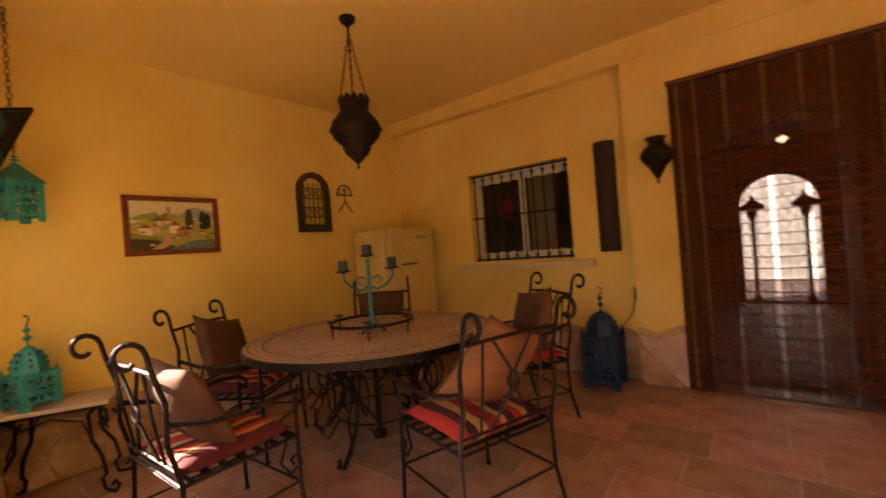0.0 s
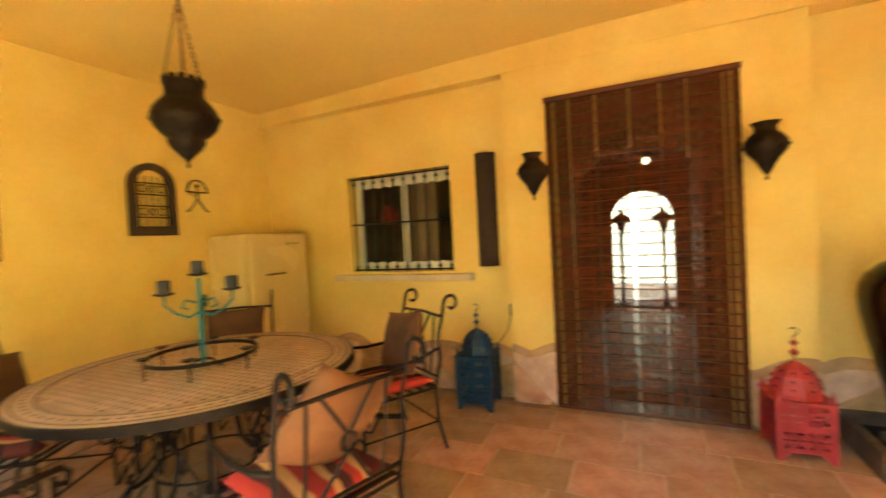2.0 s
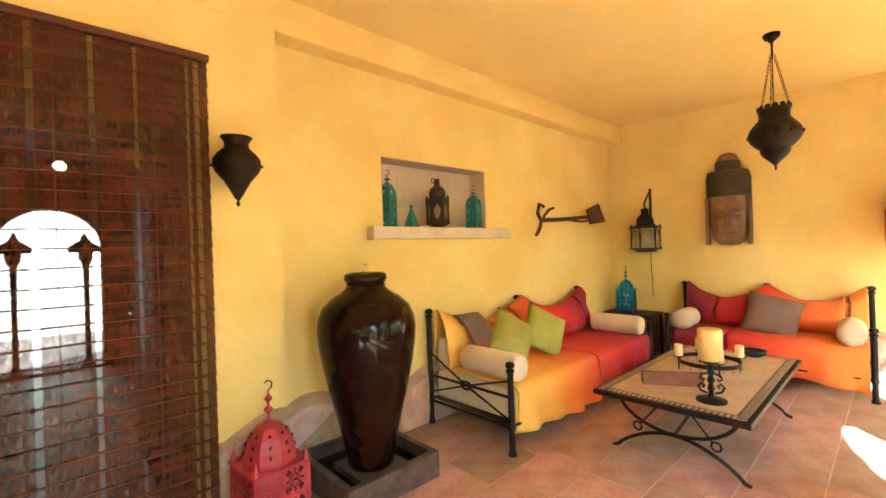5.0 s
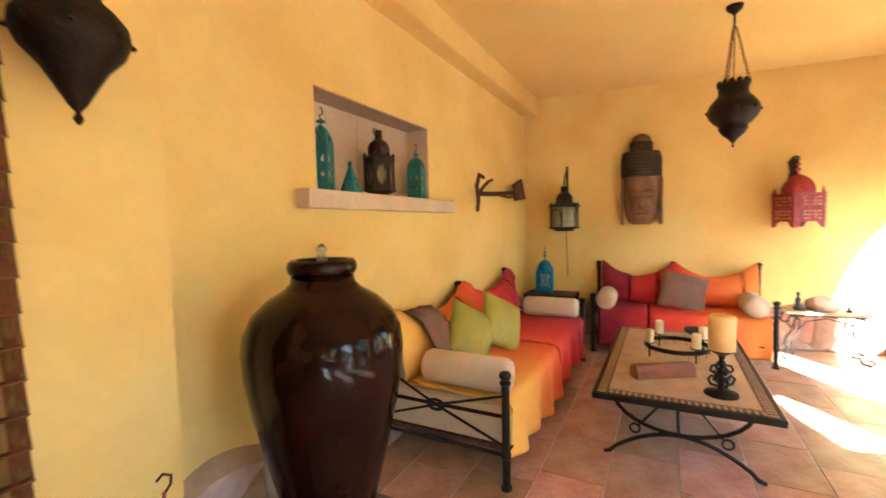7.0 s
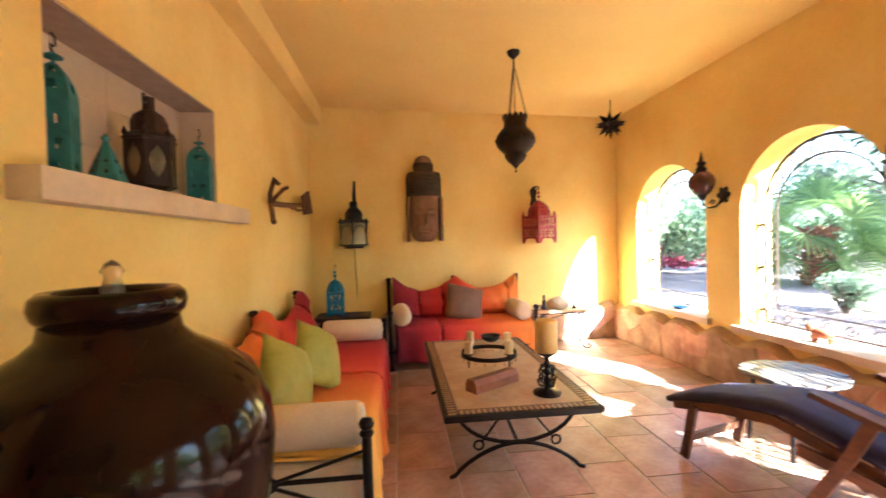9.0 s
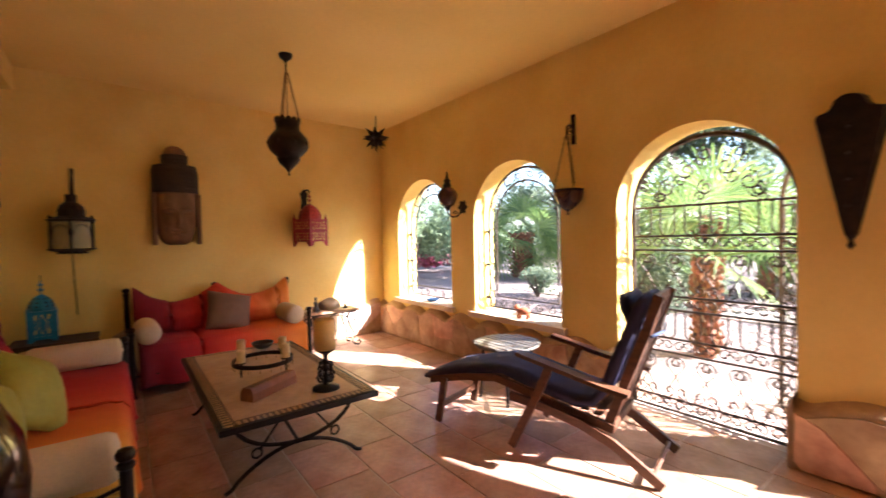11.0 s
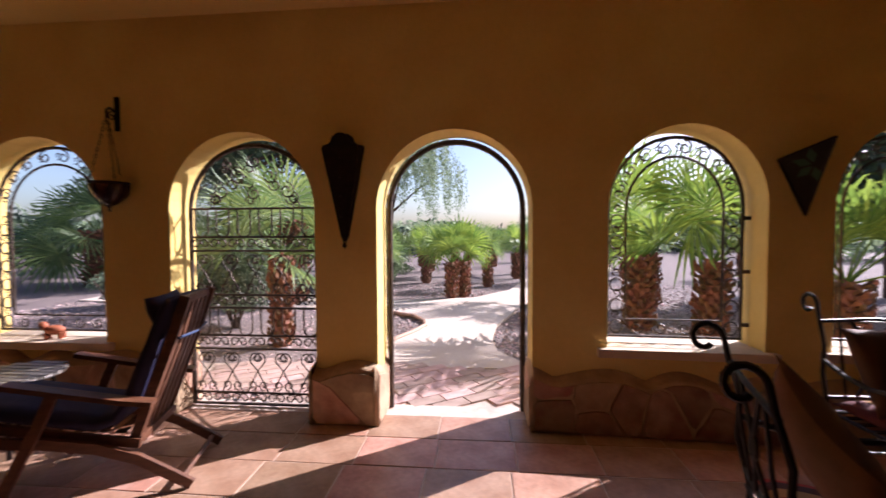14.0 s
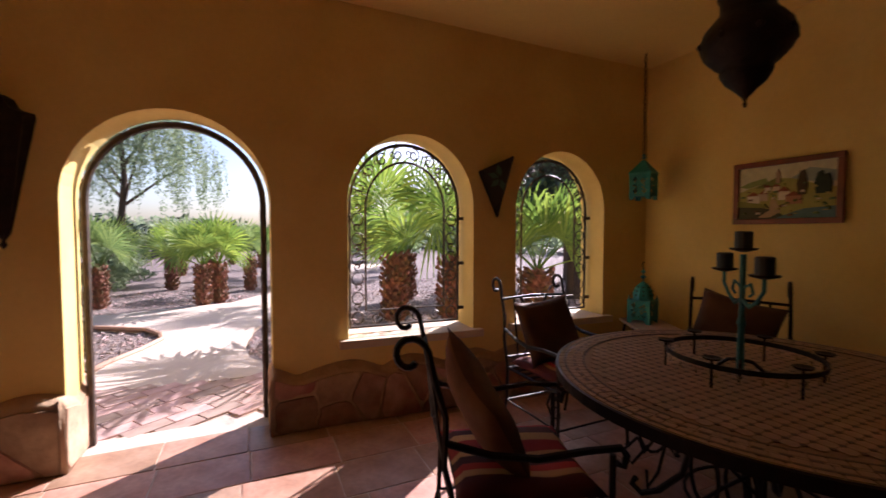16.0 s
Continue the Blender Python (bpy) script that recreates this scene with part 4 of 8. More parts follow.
def pebbles(n, seed):
    rnd = random.Random(seed)
    verts, faces = [], []
    k = 0
    while k < n:
        y = -0.95 - 7.5 * rnd.random() ** 1.7
        x = rnd.uniform(-7.5, 9.0)
        if inside(x, y, PATH_EDGE):
            continue
        s = rnd.uniform(0.014, 0.038)
        z = GZ + 0.035 * noise.noise((x * 0.5, y * 0.5, 0)) - 0.02
        b = len(verts)
        for dx, dy, dz in ((1, 0, 0.1), (0, 1, 0.1), (-1, 0, 0.1), (0, -1, 0.1), (0.1, 0, 0.75), (0, 0, -0.3)):
            verts.append((x + s * (dx + rnd.uniform(-0.35, 0.35)), y + s * (dy + rnd.uniform(-0.35, 0.35)), z + s * dz))
        for i in range(4):
            faces += [(b + i, b + (i + 1) % 4, b + 4), (b + (i + 1) % 4, b + i, b + 5)]
        k += 1
    me = bpy.data.meshes.new("gravel")
    me.from_pydata(verts, [], faces)
    me.materials.append(PEBBLE)
    return tagged(new("gravel", me), "loose pinkish gravel stones covering the garden beds", "gravel", kind="stuff")


pebbles(17000, 2)


def fan_leaf(bm, base, way, stalk, size, rnd, droop=0.3):
    """A fan palm leaf: a bent stalk and a fan of folded blades."""
    way = way.normalized()
    side = way.cross(Vector((0, 0, 1)))
    side = side.normalized() if side.length > 0.05 else Vector((1, 0, 0))
    up = side.cross(way).normalized()
    pts = [base + way * stalk * f - Vector((0, 0, 1)) * droop * 0.5 * stalk * f * f for f in (0, 0.35, 0.7, 1.0)]
    tube(bm, pts, 0.013, 4, taper=(1.4, 0.6))
    hub = pts[-1]
    fw = (pts[-1] - pts[-2]).normalized()
    up = side.cross(fw).normalized()
    tilt = rnd.uniform(-1.3, 1.3)
    s2 = (side * math.cos(tilt) + up * math.sin(tilt)).normalized()
    n2 = s2.cross(fw).normalized()
    m = 23
    for i in range(m):
        q = radians(-108 + 216 * i / (m - 1))
        d = fw * math.cos(q) + s2 * math.sin(q)
        cross = (-fw * math.sin(q) + s2 * math.cos(q))
        ln = size * (1.0 - 0.22 * abs(q) / 2.06) * rnd.uniform(0.92, 1.05)
        w = size * rnd.uniform(0.024, 0.032)
        cup = 0.18 * abs(math.sin(q))
        p0 = hub
        p1 = hub + d * ln * 0.55 + n2 * cup * ln * 0.35
        p2 = hub + d * ln * 0.82 + n2 * cup * ln * 0.42 - Vector((0, 0, 1)) * ln * 0.07 * (1 + droop)
        p3 = hub + d * ln + n2 * cup * ln * 0.4 - Vector((0, 0, 1)) * ln * 0.2 * (0.6 + droop) * rnd.uniform(0.4, 1.5)
        a = bm.verts.new(p0)
        l1, r1, c1 = bm.verts.new(p1 - cross * w), bm.verts.new(p1 + cross * w), bm.verts.new(p1 - n2 * w * 0.5)
        l2, r2 = bm.verts.new(p2 - cross * w * 0.5), bm.verts.new(p2 + cross * w * 0.5)
        e = bm.verts.new(p3)
        bm.faces.new((a, c1, l1))
        bm.faces.new((a, r1, c1))
        bm.faces.new((l1, c1, l2))
        bm.faces.new((c1, r1, r2))
        bm.faces.new((c1, r2, l2))
        bm.faces.new((l2, r2, e))


def palm(x, y, trunk, radius, leaves, size, seed, label, leafmat=PALMLEAF, low=-0.5, stalk=0.75, sag=0.25):
    rnd = random.Random(seed)
    e = empty("palm_tree", label, "palm tree", pose(x, y, GZ - 0.03), group="garden palms")
    bm = bmesh.new()
    lathe(bm, [(radius * 1.15, 0), (radius, 0.15), (radius * 0.95, trunk * 0.6), (radius * 0.75, trunk), (0.0, trunk + 0.1)], 12)
    n = int(trunk / 0.075)
    for i in range(n):
        z = 0.04 + i * 0.075
        k = 9
        for j in range(k):
            q = 2 * math.pi * (j + 0.5 * (i % 2)) / k + rnd.uniform(-0.15, 0.15)
            d, c = Vector((math.cos(q), math.sin(q), 0)), Vector((-math.sin(q), math.cos(q), 0))
            r, w, h = radius * 0.95, radius * 0.33, rnd.uniform(0.08, 0.15)
            out = rnd.uniform(0.3, 0.75) * radius
            p = d * r + Vector((0, 0, z))
            vs = [bm.verts.new(p - c * w), bm.verts.new(p + c * w), bm.verts.new(p + c * w * 0.55 + d * out + Vector((0, 0, h))), bm.verts.new(p - c * w * 0.55 + d * out + Vector((0, 0, h))), bm.verts.new(p + d * (out + 0.018) + Vector((0, 0, h * 0.5)))]
            for f in ((0, 1, 4), (1, 2, 4), (2, 3, 4), (3, 0, 4)):
                bm.faces.new([vs[t] for t in f])
    part("trunk", bm, TRUNK, e)
    bm = bmesh.new()
    for i in range(leaves):
        q = i * 2.39996 + rnd.uniform(-0.3, 0.3)
        el = 1.35 - (1.35 - low) * (i / max(1, leaves - 1)) ** 0.9
        way = Vector((math.cos(q) * math.cos(el), math.sin(q) * math.cos(el), math.sin(el)))
        fan_leaf(bm, Vector((0, 0, trunk)), way, stalk * rnd.uniform(0.8, 1.15), size * rnd.uniform(0.85, 1.1), rnd, sag + 0.3 * min(1, sag * 4) * rnd.random() + 0.06 * rnd.random())
    part("crown", bm, leafmat, e)
    return e


PL = "young fan palm with a shaggy orange-brown trunk in gravel"
palm(-2.0, -3.05, 1.05, 0.15, 9, 1.05, 11, PL, BRIGHTLEAF, low=0.45, stalk=1.2, sag=0.1)
palm(-2.9, -2.8, 1.0, 0.16, 9, 1.0, 12, PL, BRIGHTLEAF, low=0.45, stalk=1.05, sag=0.12)
palm(2.93, -1.82, 1.15, 0.105, 15, 0.8, 13, PL, low=0.1, stalk=0.85, sag=0.15)
palm(-4.4, -2.5, 0.75, 0.2, 10, 1.1, 14, "low fan palm with bright green leaves near the wall", BRIGHTLEAF, low=0.4, stalk=0.95, sag=0.12)
p_a = palm(0.98, -5.75, 0.78, 0.10, 9, 0.64, 15, "small fan palm beside the garden path", BRIGHTLEAF, low=0.5, stalk=0.55, sag=0.05)
p_b = palm(0.16, -7.9, 0.76, 0.10, 9, 0.64, 16, "small fan palm at the bend of the path", low=0.5, stalk=0.55, sag=0.05)
copy_thing(p_a, pose(0.72, -6.05, GZ - 0.03, 0, 0, 80))
palm(-1.62, -5.6, 0.95, 0.11, 12, 0.75, 17, PL, low=0.5, stalk=0.8, sag=0.1)
# extra palm, hidden behind the others, added to throw leaf shadows on the path
palm(-2.9, -5.0, 0.95, 0.13, 12, 0.8, 18, PL, low=0.4, stalk=0.85, sag=0.1)
for i, (x, y, r) in enumerate(((3.3, -8.8, 40), (-1.0, -11.5, 200), (-2.0, -9.2, 300), (2.2, -12.4, 75), (-4.0, -9.8, 160), (-6.4, -6.4, 20), (-0.2, -14.5, 260), (-3.4, -15.0, 100), (4.6, -10.8, 10),
                              (-5.2, -12.6, 50), (5.4, -7.4, 210), (-7.6, -10.2, 310), (6.6, -12.4, 120), (2.7, -6.2, 30), (1.9, -8.6, 140), (3.9, -7.3, 250), (1.2, -10.6, 330), (2.9, -14.6, 15), (0.9, -17.0, 190), (-1.6, -17.5, 70), (-0.75, -9.9, 285), (4.9, -13.6, 155))):
    copy_thing(p_b if i % 2 else p_a, pose(x, y, GZ - 0.03, 0, 0, r))
palm(4.2, -5.0, 1.7, 0.2, 20, 0.9, 21, "tall dark fan palm behind the gate", low=-0.6, stalk=0.8)
palm(11.2, -7.7, 1.5, 0.28, 26, 1.15, 22, "broad dark fan palm across the drive", low=-0.75, stalk=1.0)


def leaf_mass(name, spots, n, size, material, seed, flat=0.8, parent=None):
    """Many small leaves scattered through a set of rounded masses (centre, radii)."""
    rnd = np.random.default_rng(seed)
    verts, faces = [], []
    weight = np.array([r[0] * r[1] * r[2] for _, r in spots]) ** 0.7
    pick = rnd.choice(len(spots), n, p=weight / weight.sum())
    for k in pick:
        c, r = spots[k]
        d = rnd.normal(size=3)
        d /= np.linalg.norm(d)
        p = np.array(c) + d * np.array(r) * rnd.uniform(0.35, 1.0) ** 0.5 * rnd.uniform(0.75, 1.12)
        a = rnd.normal(size=3)
        a /= np.linalg.norm(a)
        b = np.cross(a, rnd.normal(size=3))
        b /= np.linalg.norm(b)
        s = size * rnd.uniform(0.6, 1.4)
        i = len(verts)
        verts += [tuple(p - a * s), tuple(p + b * s * 0.35), tuple(p + a * s), tuple(p - b * s * 0.35)]
        faces.append((i, i + 1, i + 2, i + 3))
    me = bpy.data.meshes.new(name)
    me.from_pydata(verts, [], faces)
    me.materials.append(material)
    ob = new(name, me)
    if parent:
        ob.parent = parent
    return ob


def bush(x, y, w, h, n, size, material, seed, label, category="bush", name="bush"):
    rnd = random.Random(seed)
    e = empty(name, label, category, pose(x, y, GZ - 0.04))
    stem = bmesh.new()
    for i in range(6):
        q = i * 1.05
        tube(stem, [(0, 0, 0), (0.2 * w * math.cos(q), 0.2 * w * math.sin(q), h * 0.35), (0.45 * w * math.cos(q), 0.45 * w * math.sin(q), h * 0.72)], 0.03, 5, taper=(1, 0.3))
    part("trunk", stem, BARK, e)
    spots = [((rnd.uniform(-w, w) * 0.55, rnd.uniform(-w, w) * 0.55, h * rnd.uniform(0.3, 0.82)), (w * rnd.uniform(0.25, 0.45), w * rnd.uniform(0.25, 0.45), h * rnd.uniform(0.16, 0.26))) for _ in range(12)]
    leaf_mass("crown", spots, n, size, material, seed, parent=e)
    return e


bush(4.1, -2.7, 1.05, 1.5, 9500, 0.042, OLIVELEAF, 31, "silvery olive bush outside the closed gate")
bush(13.5, -4.6, 1.9, 3.0, 6000, 0.09, WILLOWLEAF, 32, "feathery light green tree beyond the drive", "tree", "tree")
bush(16.5, -6.0, 2.2, 1.8, 3500, 0.10, BOUGAIN, 33, "crimson flowering bougainvillea hedge")
bush(-5.5, -17.0, 1.6, 1.8, 2600, 0.10, BOUGAIN, 34, "crimson flowering bougainvillea among palms")
bush(3.6, -9.6, 1.3, 0.9, 2500, 0.07, WILLOWLEAF, 36, "low green shrub among the palms")
bush(3.3, -7.9, 1.0, 1.5, 6000, 0.05, WILLOWLEAF, 38, "drooping light green shrub behind the small palms")
bush(7.5, -4.2, 0.7, 0.8, 1800, 0.05, OLIVELEAF, 37, "small grey-green shrub beside the drive")


def tall_tree(x, y, h, spread, n, leaf, material, seed, label, hang=0.0, dense=16, trunk=0.16):
    rnd = random.Random(seed)
    e = empty("tree", label, "tree", pose(x, y, GZ - 0.05))
    bm = bmesh.new()
    tube(bm, [(0, 0, 0), (0.1, 0.05, h * 0.25), (-0.05, 0.12, h * 0.5), (0.05, 0, h * 0.72)], trunk, 8, taper=(1.2, 0.45))
    tips = []
    for i in range(9):
        q, f = i * 2.4 + rnd.uniform(-0.3, 0.3), rnd.uniform(0.3, 0.68)
        s = spread * rnd.uniform(0.6, 1.0)
        tip = Vector((s * math.cos(q), s * math.sin(q), h * (f + rnd.uniform(0.18, 0.34))))
        tube(bm, [(0, 0.05, h * f), tuple(tip * 0.5 + Vector((0, 0, h * f * 0.55))), tuple(tip)], trunk * 0.45, 5, taper=(1, 0.25))
        tips.append(tip)
    part("trunk", bm, BARK, e)
    spots = []
    for tip in tips:
        for _ in range(dense // 4):
            c = tip + Vector((rnd.uniform(-1, 1), rnd.uniform(-1, 1), rnd.uniform(-0.6, 0.5))) * spread * 0.32
            if hang:
                ln = hang * rnd.uniform(0.6, 1.2)
                spots.append(((c.x, c.y, c.z - ln * 0.5), (spread * 0.07, spread * 0.07, ln)))
            else:
                spots.append((tuple(c), (spread * 0.26, spread * 0.26, h * 0.10)))
    leaf_mass("crown", spots, n, leaf, material, seed, parent=e)
    return e


tall_tree(3.7, -12.5, 6.2, 2.5, 30000, 0.05, WILLOWLEAF, 41, "weeping pepper tree with thin hanging branches", hang=1.25, dense=68, trunk=0.12)
tall_tree(-8.4, -6.3, 4.8, 2.0, 9000, 0.10, DARKLEAF, 42, "dense dark green tree beside the drive", dense=28)
tall_tree(-6.2, -3.6, 3.6, 1.3, 5000, 0.08, DARKLEAF, 46, "dense dark shrub tree close to the wall", dense=24)
tall_tree(7.6, -9.5, 5.6, 2.8, 15000, 0.10, DARKLEAF, 43, "dark leafy tree behind the gate", dense=24)
tall_tree(13.0, -13.0, 5.0, 2.4, 7000, 0.12, OLIVELEAF, 44, "grey-green tree across the drive", dense=24)

# far garden hedge that closes the view
rnd = random.Random(77)
spots = []
for i in range(90):
    q = radians(-175 + 170 * i / 89)
    d = rnd.uniform(24, 36)
    spots.append(((d * math.cos(q), d * math.sin(q), rnd.uniform(0.6, 1.5)), (rnd.uniform(1.4, 2.6), rnd.uniform(1.4, 2.6), rnd.uniform(0.7, 1.5))))
tagged(leaf_mass("far_hedge", spots, 24000, 0.24, WILLOWLEAF, 78), "distant green garden hedge and palms", "hedge", kind="stuff")
spots = [((0.7 * x, y, z), r) for (x, y, z), r in spots[::3]]
tagged(leaf_mass("far_shrubs", spots, 9000, 0.22, DARKLEAF, 79), "distant darker shrubs at the garden edge", "shrubs", kind="stuff")

# ---- dining corner ----
DTX, DTY, DTZ, DTR = -1.92, 2.45, 0.765, 0.87


def dining_table():
    e = empty("dining_table", "round mosaic-topped dining table on a scrolled iron base", "table", pose(DTX, DTY, 0))
    part("rim", L([(DTR - 0.03, DTZ - 0.045), (DTR, DTZ - 0.045), (DTR, DTZ - 0.003), (DTR - 0.0125, DTZ - 0.001), (DTR - 0.0125, DTZ - 0.04), (DTR - 0.03, DTZ - 0.045)], 64), IRON, e, "dark iron table rim")
    part("tabletop", L([(0.0, DTZ - 0.035), (DTR - 0.013, DTZ - 0.035), (DTR - 0.013, DTZ - 0.004), (0.0, DTZ - 0.004)], 64), plain("table_grout", (0.40, 0.27, 0.165), 0.85), e)
    tan, dark = bmesh.new(), bmesh.new()
    g, R = 0.048, DTR - 0.135
    k = int(R / g) + 1
    for i in range(-k, k + 1):
        for j in range(-k, k + 1):
            x, y = i * g, j * g
            if math.hypot(x, y) > R - 0.024:
                continue
            h, c = g / 2 - 0.0015, 0.011
            poly = [(x - h + c, y - h), (x + h - c, y - h), (x + h, y - h + c), (x + h, y + h - c), (x + h - c, y + h), (x - h + c, y + h), (x - h, y + h - c), (x - h, y - h + c)]
            vs = [tan.verts.new((u, v, DTZ - 0.001)) for u, v in poly]
            tan.faces.new(vs)
            u, v, d = x + g / 2, y + g / 2, 0.0105
            if math.hypot(u, v) < R - 0.03:
                dark.faces.new([dark.verts.new(q) for q in ((u - d, v, DTZ - 0.0008), (u, v - d, DTZ - 0.0008), (u + d, v, DTZ - 0.0008), (u, v + d, DTZ - 0.0008))])
    for r0, r1, n, alt in ((R, R + 0.010, 120, 2), (R + 0.012, R + 0.040, 110, 0), (R + 0.042, R + 0.054, 150, 1), (R + 0.056, R + 0.084, 110, 0), (R + 0.086, R + 0.096, 120, 2), (R + 0.098, R + 0.118, 90, 0)):
        for q in range(n):
            a, b = 2 * math.pi * q / n, 2 * math.pi * (q + 0.9) / n
            bm = dark if alt == 2 or (alt and q % 2) else tan
            bm.faces.new([bm.verts.new((r * math.cos(t), r * math.sin(t), DTZ - 0.001)) for r, t in ((r0, a), (r1, a), (r1, b), (r0, b))])
    for nm, bm, m in (("mosaic_tiles", tan, MOSAIC), ("mosaic_inlay", dark, MOSAICDARK)):
        r = bmesh.ops.extrude_face_region(bm, geom=bm.faces[:])
        bmesh.ops.translate(bm, verts=[v for v in r["geom"] if isinstance(v, bmesh.types.BMVert)], vec=(0, 0, 0.003))
        bmesh.ops.recalc_face_normals(bm, faces=bm.faces[:])
        ob = part(nm, bm, m, e)
        ob["kind"] = "stuff"
    part("ring", T([(0.62 * math.cos(q), 0.62 * math.sin(q), DTZ - 0.055) for q in np.linspace(0, 2 * math.pi, 41)[:-1]], 0.012, 6, closed=True), IRON, e)
    for k in range(4):
        q = radians(20 + 90 * k)
        c, s = math.cos(q), math.sin(q)

        def at(r, z, o=0.0):
            return (r * c - o * s, r * s + o * c, z)

        bm = T([at(0.62, DTZ - 0.055), at(0.5, 0.64), at(0.34, 0.5), at(0.27, 0.36), at(0.31, 0.2), at(0.42, 0.07), at(0.5, 0.02), at(0.55, 0.05), at(0.53, 0.09)], 0.016, 6)
        part("leg", bm, IRON, e)
        bm = bmesh.new()
        for o in (-0.12, 0.0, 0.12):
            tube(bm, [at(0.40 + 0.05 * math.cos(t), 0.44 + 0.12 * math.sin(t), o + 0.06 * math.cos(t)) for t in np.linspace(0, 2 * math.pi, 15)[:-1]], 0.008, 5, closed=True)
        for sg in (-1, 1):
            tube(bm, [at(0.55, 0.66, sg * 0.22), at(0.42, 0.52, sg * 0.04), at(0.36, 0.4, -sg * 0.06), at(0.36, 0.26, -sg * 0.18), at(0.4, 0.18, -sg * 0.2), at(0.42, 0.24, -sg * 0.16)], 0.008, 5)
            tube(bm, [at(0.46, 0.3, sg * 0.03), at(0.52, 0.2, sg * 0.08), at(0.56, 0.26, sg * 0.1), at(0.5, 0.34, sg * 0.06)], 0.008, 5)
        part("scrollwork", bm, IRON, e)
    part("post", L([(0.05, 0.0), (0.05, 0.03), (0.022, 0.06), (0.022, 0.7)], 10), IRON, e)
    for z in (0.2, 0.55):
        part("ring", T([(0.29 * math.cos(q), 0.29 * math.sin(q), z) for q in np.linspace(0, 2 * math.pi, 25)[:-1]], 0.008, 5, closed=True), IRON, e)
    return e


dining_table()

# chairs: local frame with the sitter looking along +y
CW, CD, SEAT = 0.28, 0.27, 0.43


def iron_chair():
    e = empty("dining_chair", "wrought-iron dining armchair with scrolled back posts", "chair", group="chairs round the dining table")
    for s in (-1, 1):
        x = s * CW
        curl = [(x, -CD - 0.085 - 0.062 + 0.062 * math.cos(t) * (1 - 0.045 * i), 0.99 + 0.062 * math.sin(t) * (1 - 0.035 * i)) for i, t in enumerate(np.linspace(0.1, 5.6, 14))]
        part("back_post", T([(x * 1.04, -CD - 0.05, 0.0), (x, -CD, 0.2), (x, -CD + 0.01, SEAT), (x, -CD - 0.035, 0.62), (x, -CD - 0.03, 0.78), (x, -CD - 0.07, 0.92), *curl], 0.0115, 6), IRON, e)
        part("front_leg", T([(x * 1.03, CD + 0.01, 0.0), (x, CD, 0.2), (x, CD, 0.63)], 0.0115, 6), IRON, e)
        part("armrest", T([(x, -CD - 0.035, 0.70), (x * 1.04, -CD * 0.55, 0.655), (x * 1.1, 0.0, 0.645), (x * 1.12, CD * 0.6, 0.665), (x * 1.06, CD + 0.02, 0.66), (x, CD + 0.05, 0.625), (x, CD + 0.04, 0.585), (x, CD + 0.015, 0.6)], 0.0125, 6), IRON, e)
        part("foot", L([(0.017, 0), (0.019, 0.006), (0.012, 0.015)], 8, at=(x * 1.03, CD + 0.01, 0)), IRON, e)
        part("side_scroll", T([(x, CD - 0.06, SEAT - 0.01), (x, CD - 0.1, SEAT - 0.10), (x, CD - 0.05, SEAT - 0.17), (x, CD + 0.015, SEAT - 0.14), (x, CD + 0.0, SEAT - 0.085), (x, CD - 0.045, SEAT - 0.10), (x, CD - 0.03, SEAT - 0.13)], 0.008, 5), IRON, e)
    part("seat_frame", T([(-CW, -CD, SEAT), (CW, -CD, SEAT), (CW, CD, SEAT), (-CW, CD, SEAT)], 0.0105, 6, closed=True), IRON, e)
    for i in range(7):
        y = -CD + (i + 0.5) * 2 * CD / 7
        part("slat", B(-CW, CW, y - 0.014, y + 0.014, SEAT + 0.004, SEAT + 0.011), IRON, e)
    part("top_rail", T([(-CW, -CD - 0.062, 0.905), (0, -CD - 0.075, 0.915), (CW, -CD - 0.062, 0.905)], 0.010, 6), IRON, e)
    part("lower_rail", T([(-CW, -CD - 0.01, 0.50), (CW, -CD - 0.01, 0.50)], 0.009, 6), IRON, e)
    for x in (-0.175, 0.175):
        part("back_bar", T([(x, -CD - 0.01, 0.50), (x, -CD - 0.045, 0.70), (x, -CD - 0.068, 0.908)], 0.0075, 5), IRON, e)
    for s in (-1, 1):
        part("back_bar", T([(s * 0.12, -CD - 0.01, 0.50), (s * 0.012, -CD - 0.043, 0.66), (s * 0.012, -CD - 0.052, 0.75), (s * 0.12, -CD - 0.068, 0.908)], 0.0085, 5), IRON, e)
    part("rosette", T([(0.035 * math.cos(t), -CD - 0.05, 0.705 + 0.035 * math.sin(t)) for t in np.linspace(0, 2 * math.pi, 13)[:-1]], 0.008, 5, closed=True), IRON, e)
    part("stretcher", T([(-CW, CD, 0.2), (CW, CD, 0.2)], 0.007, 5), IRON, e)
    part("stretcher", T([(-CW, -CD, 0.2), (CW, -CD, 0.2)], 0.007, 5), IRON, e)
    for s in (-1, 1):
        part("stretcher", T([(s * CW, -CD, 0.2), (s * CW, CD, 0.2)], 0.007, 5), IRON, e)
    return e


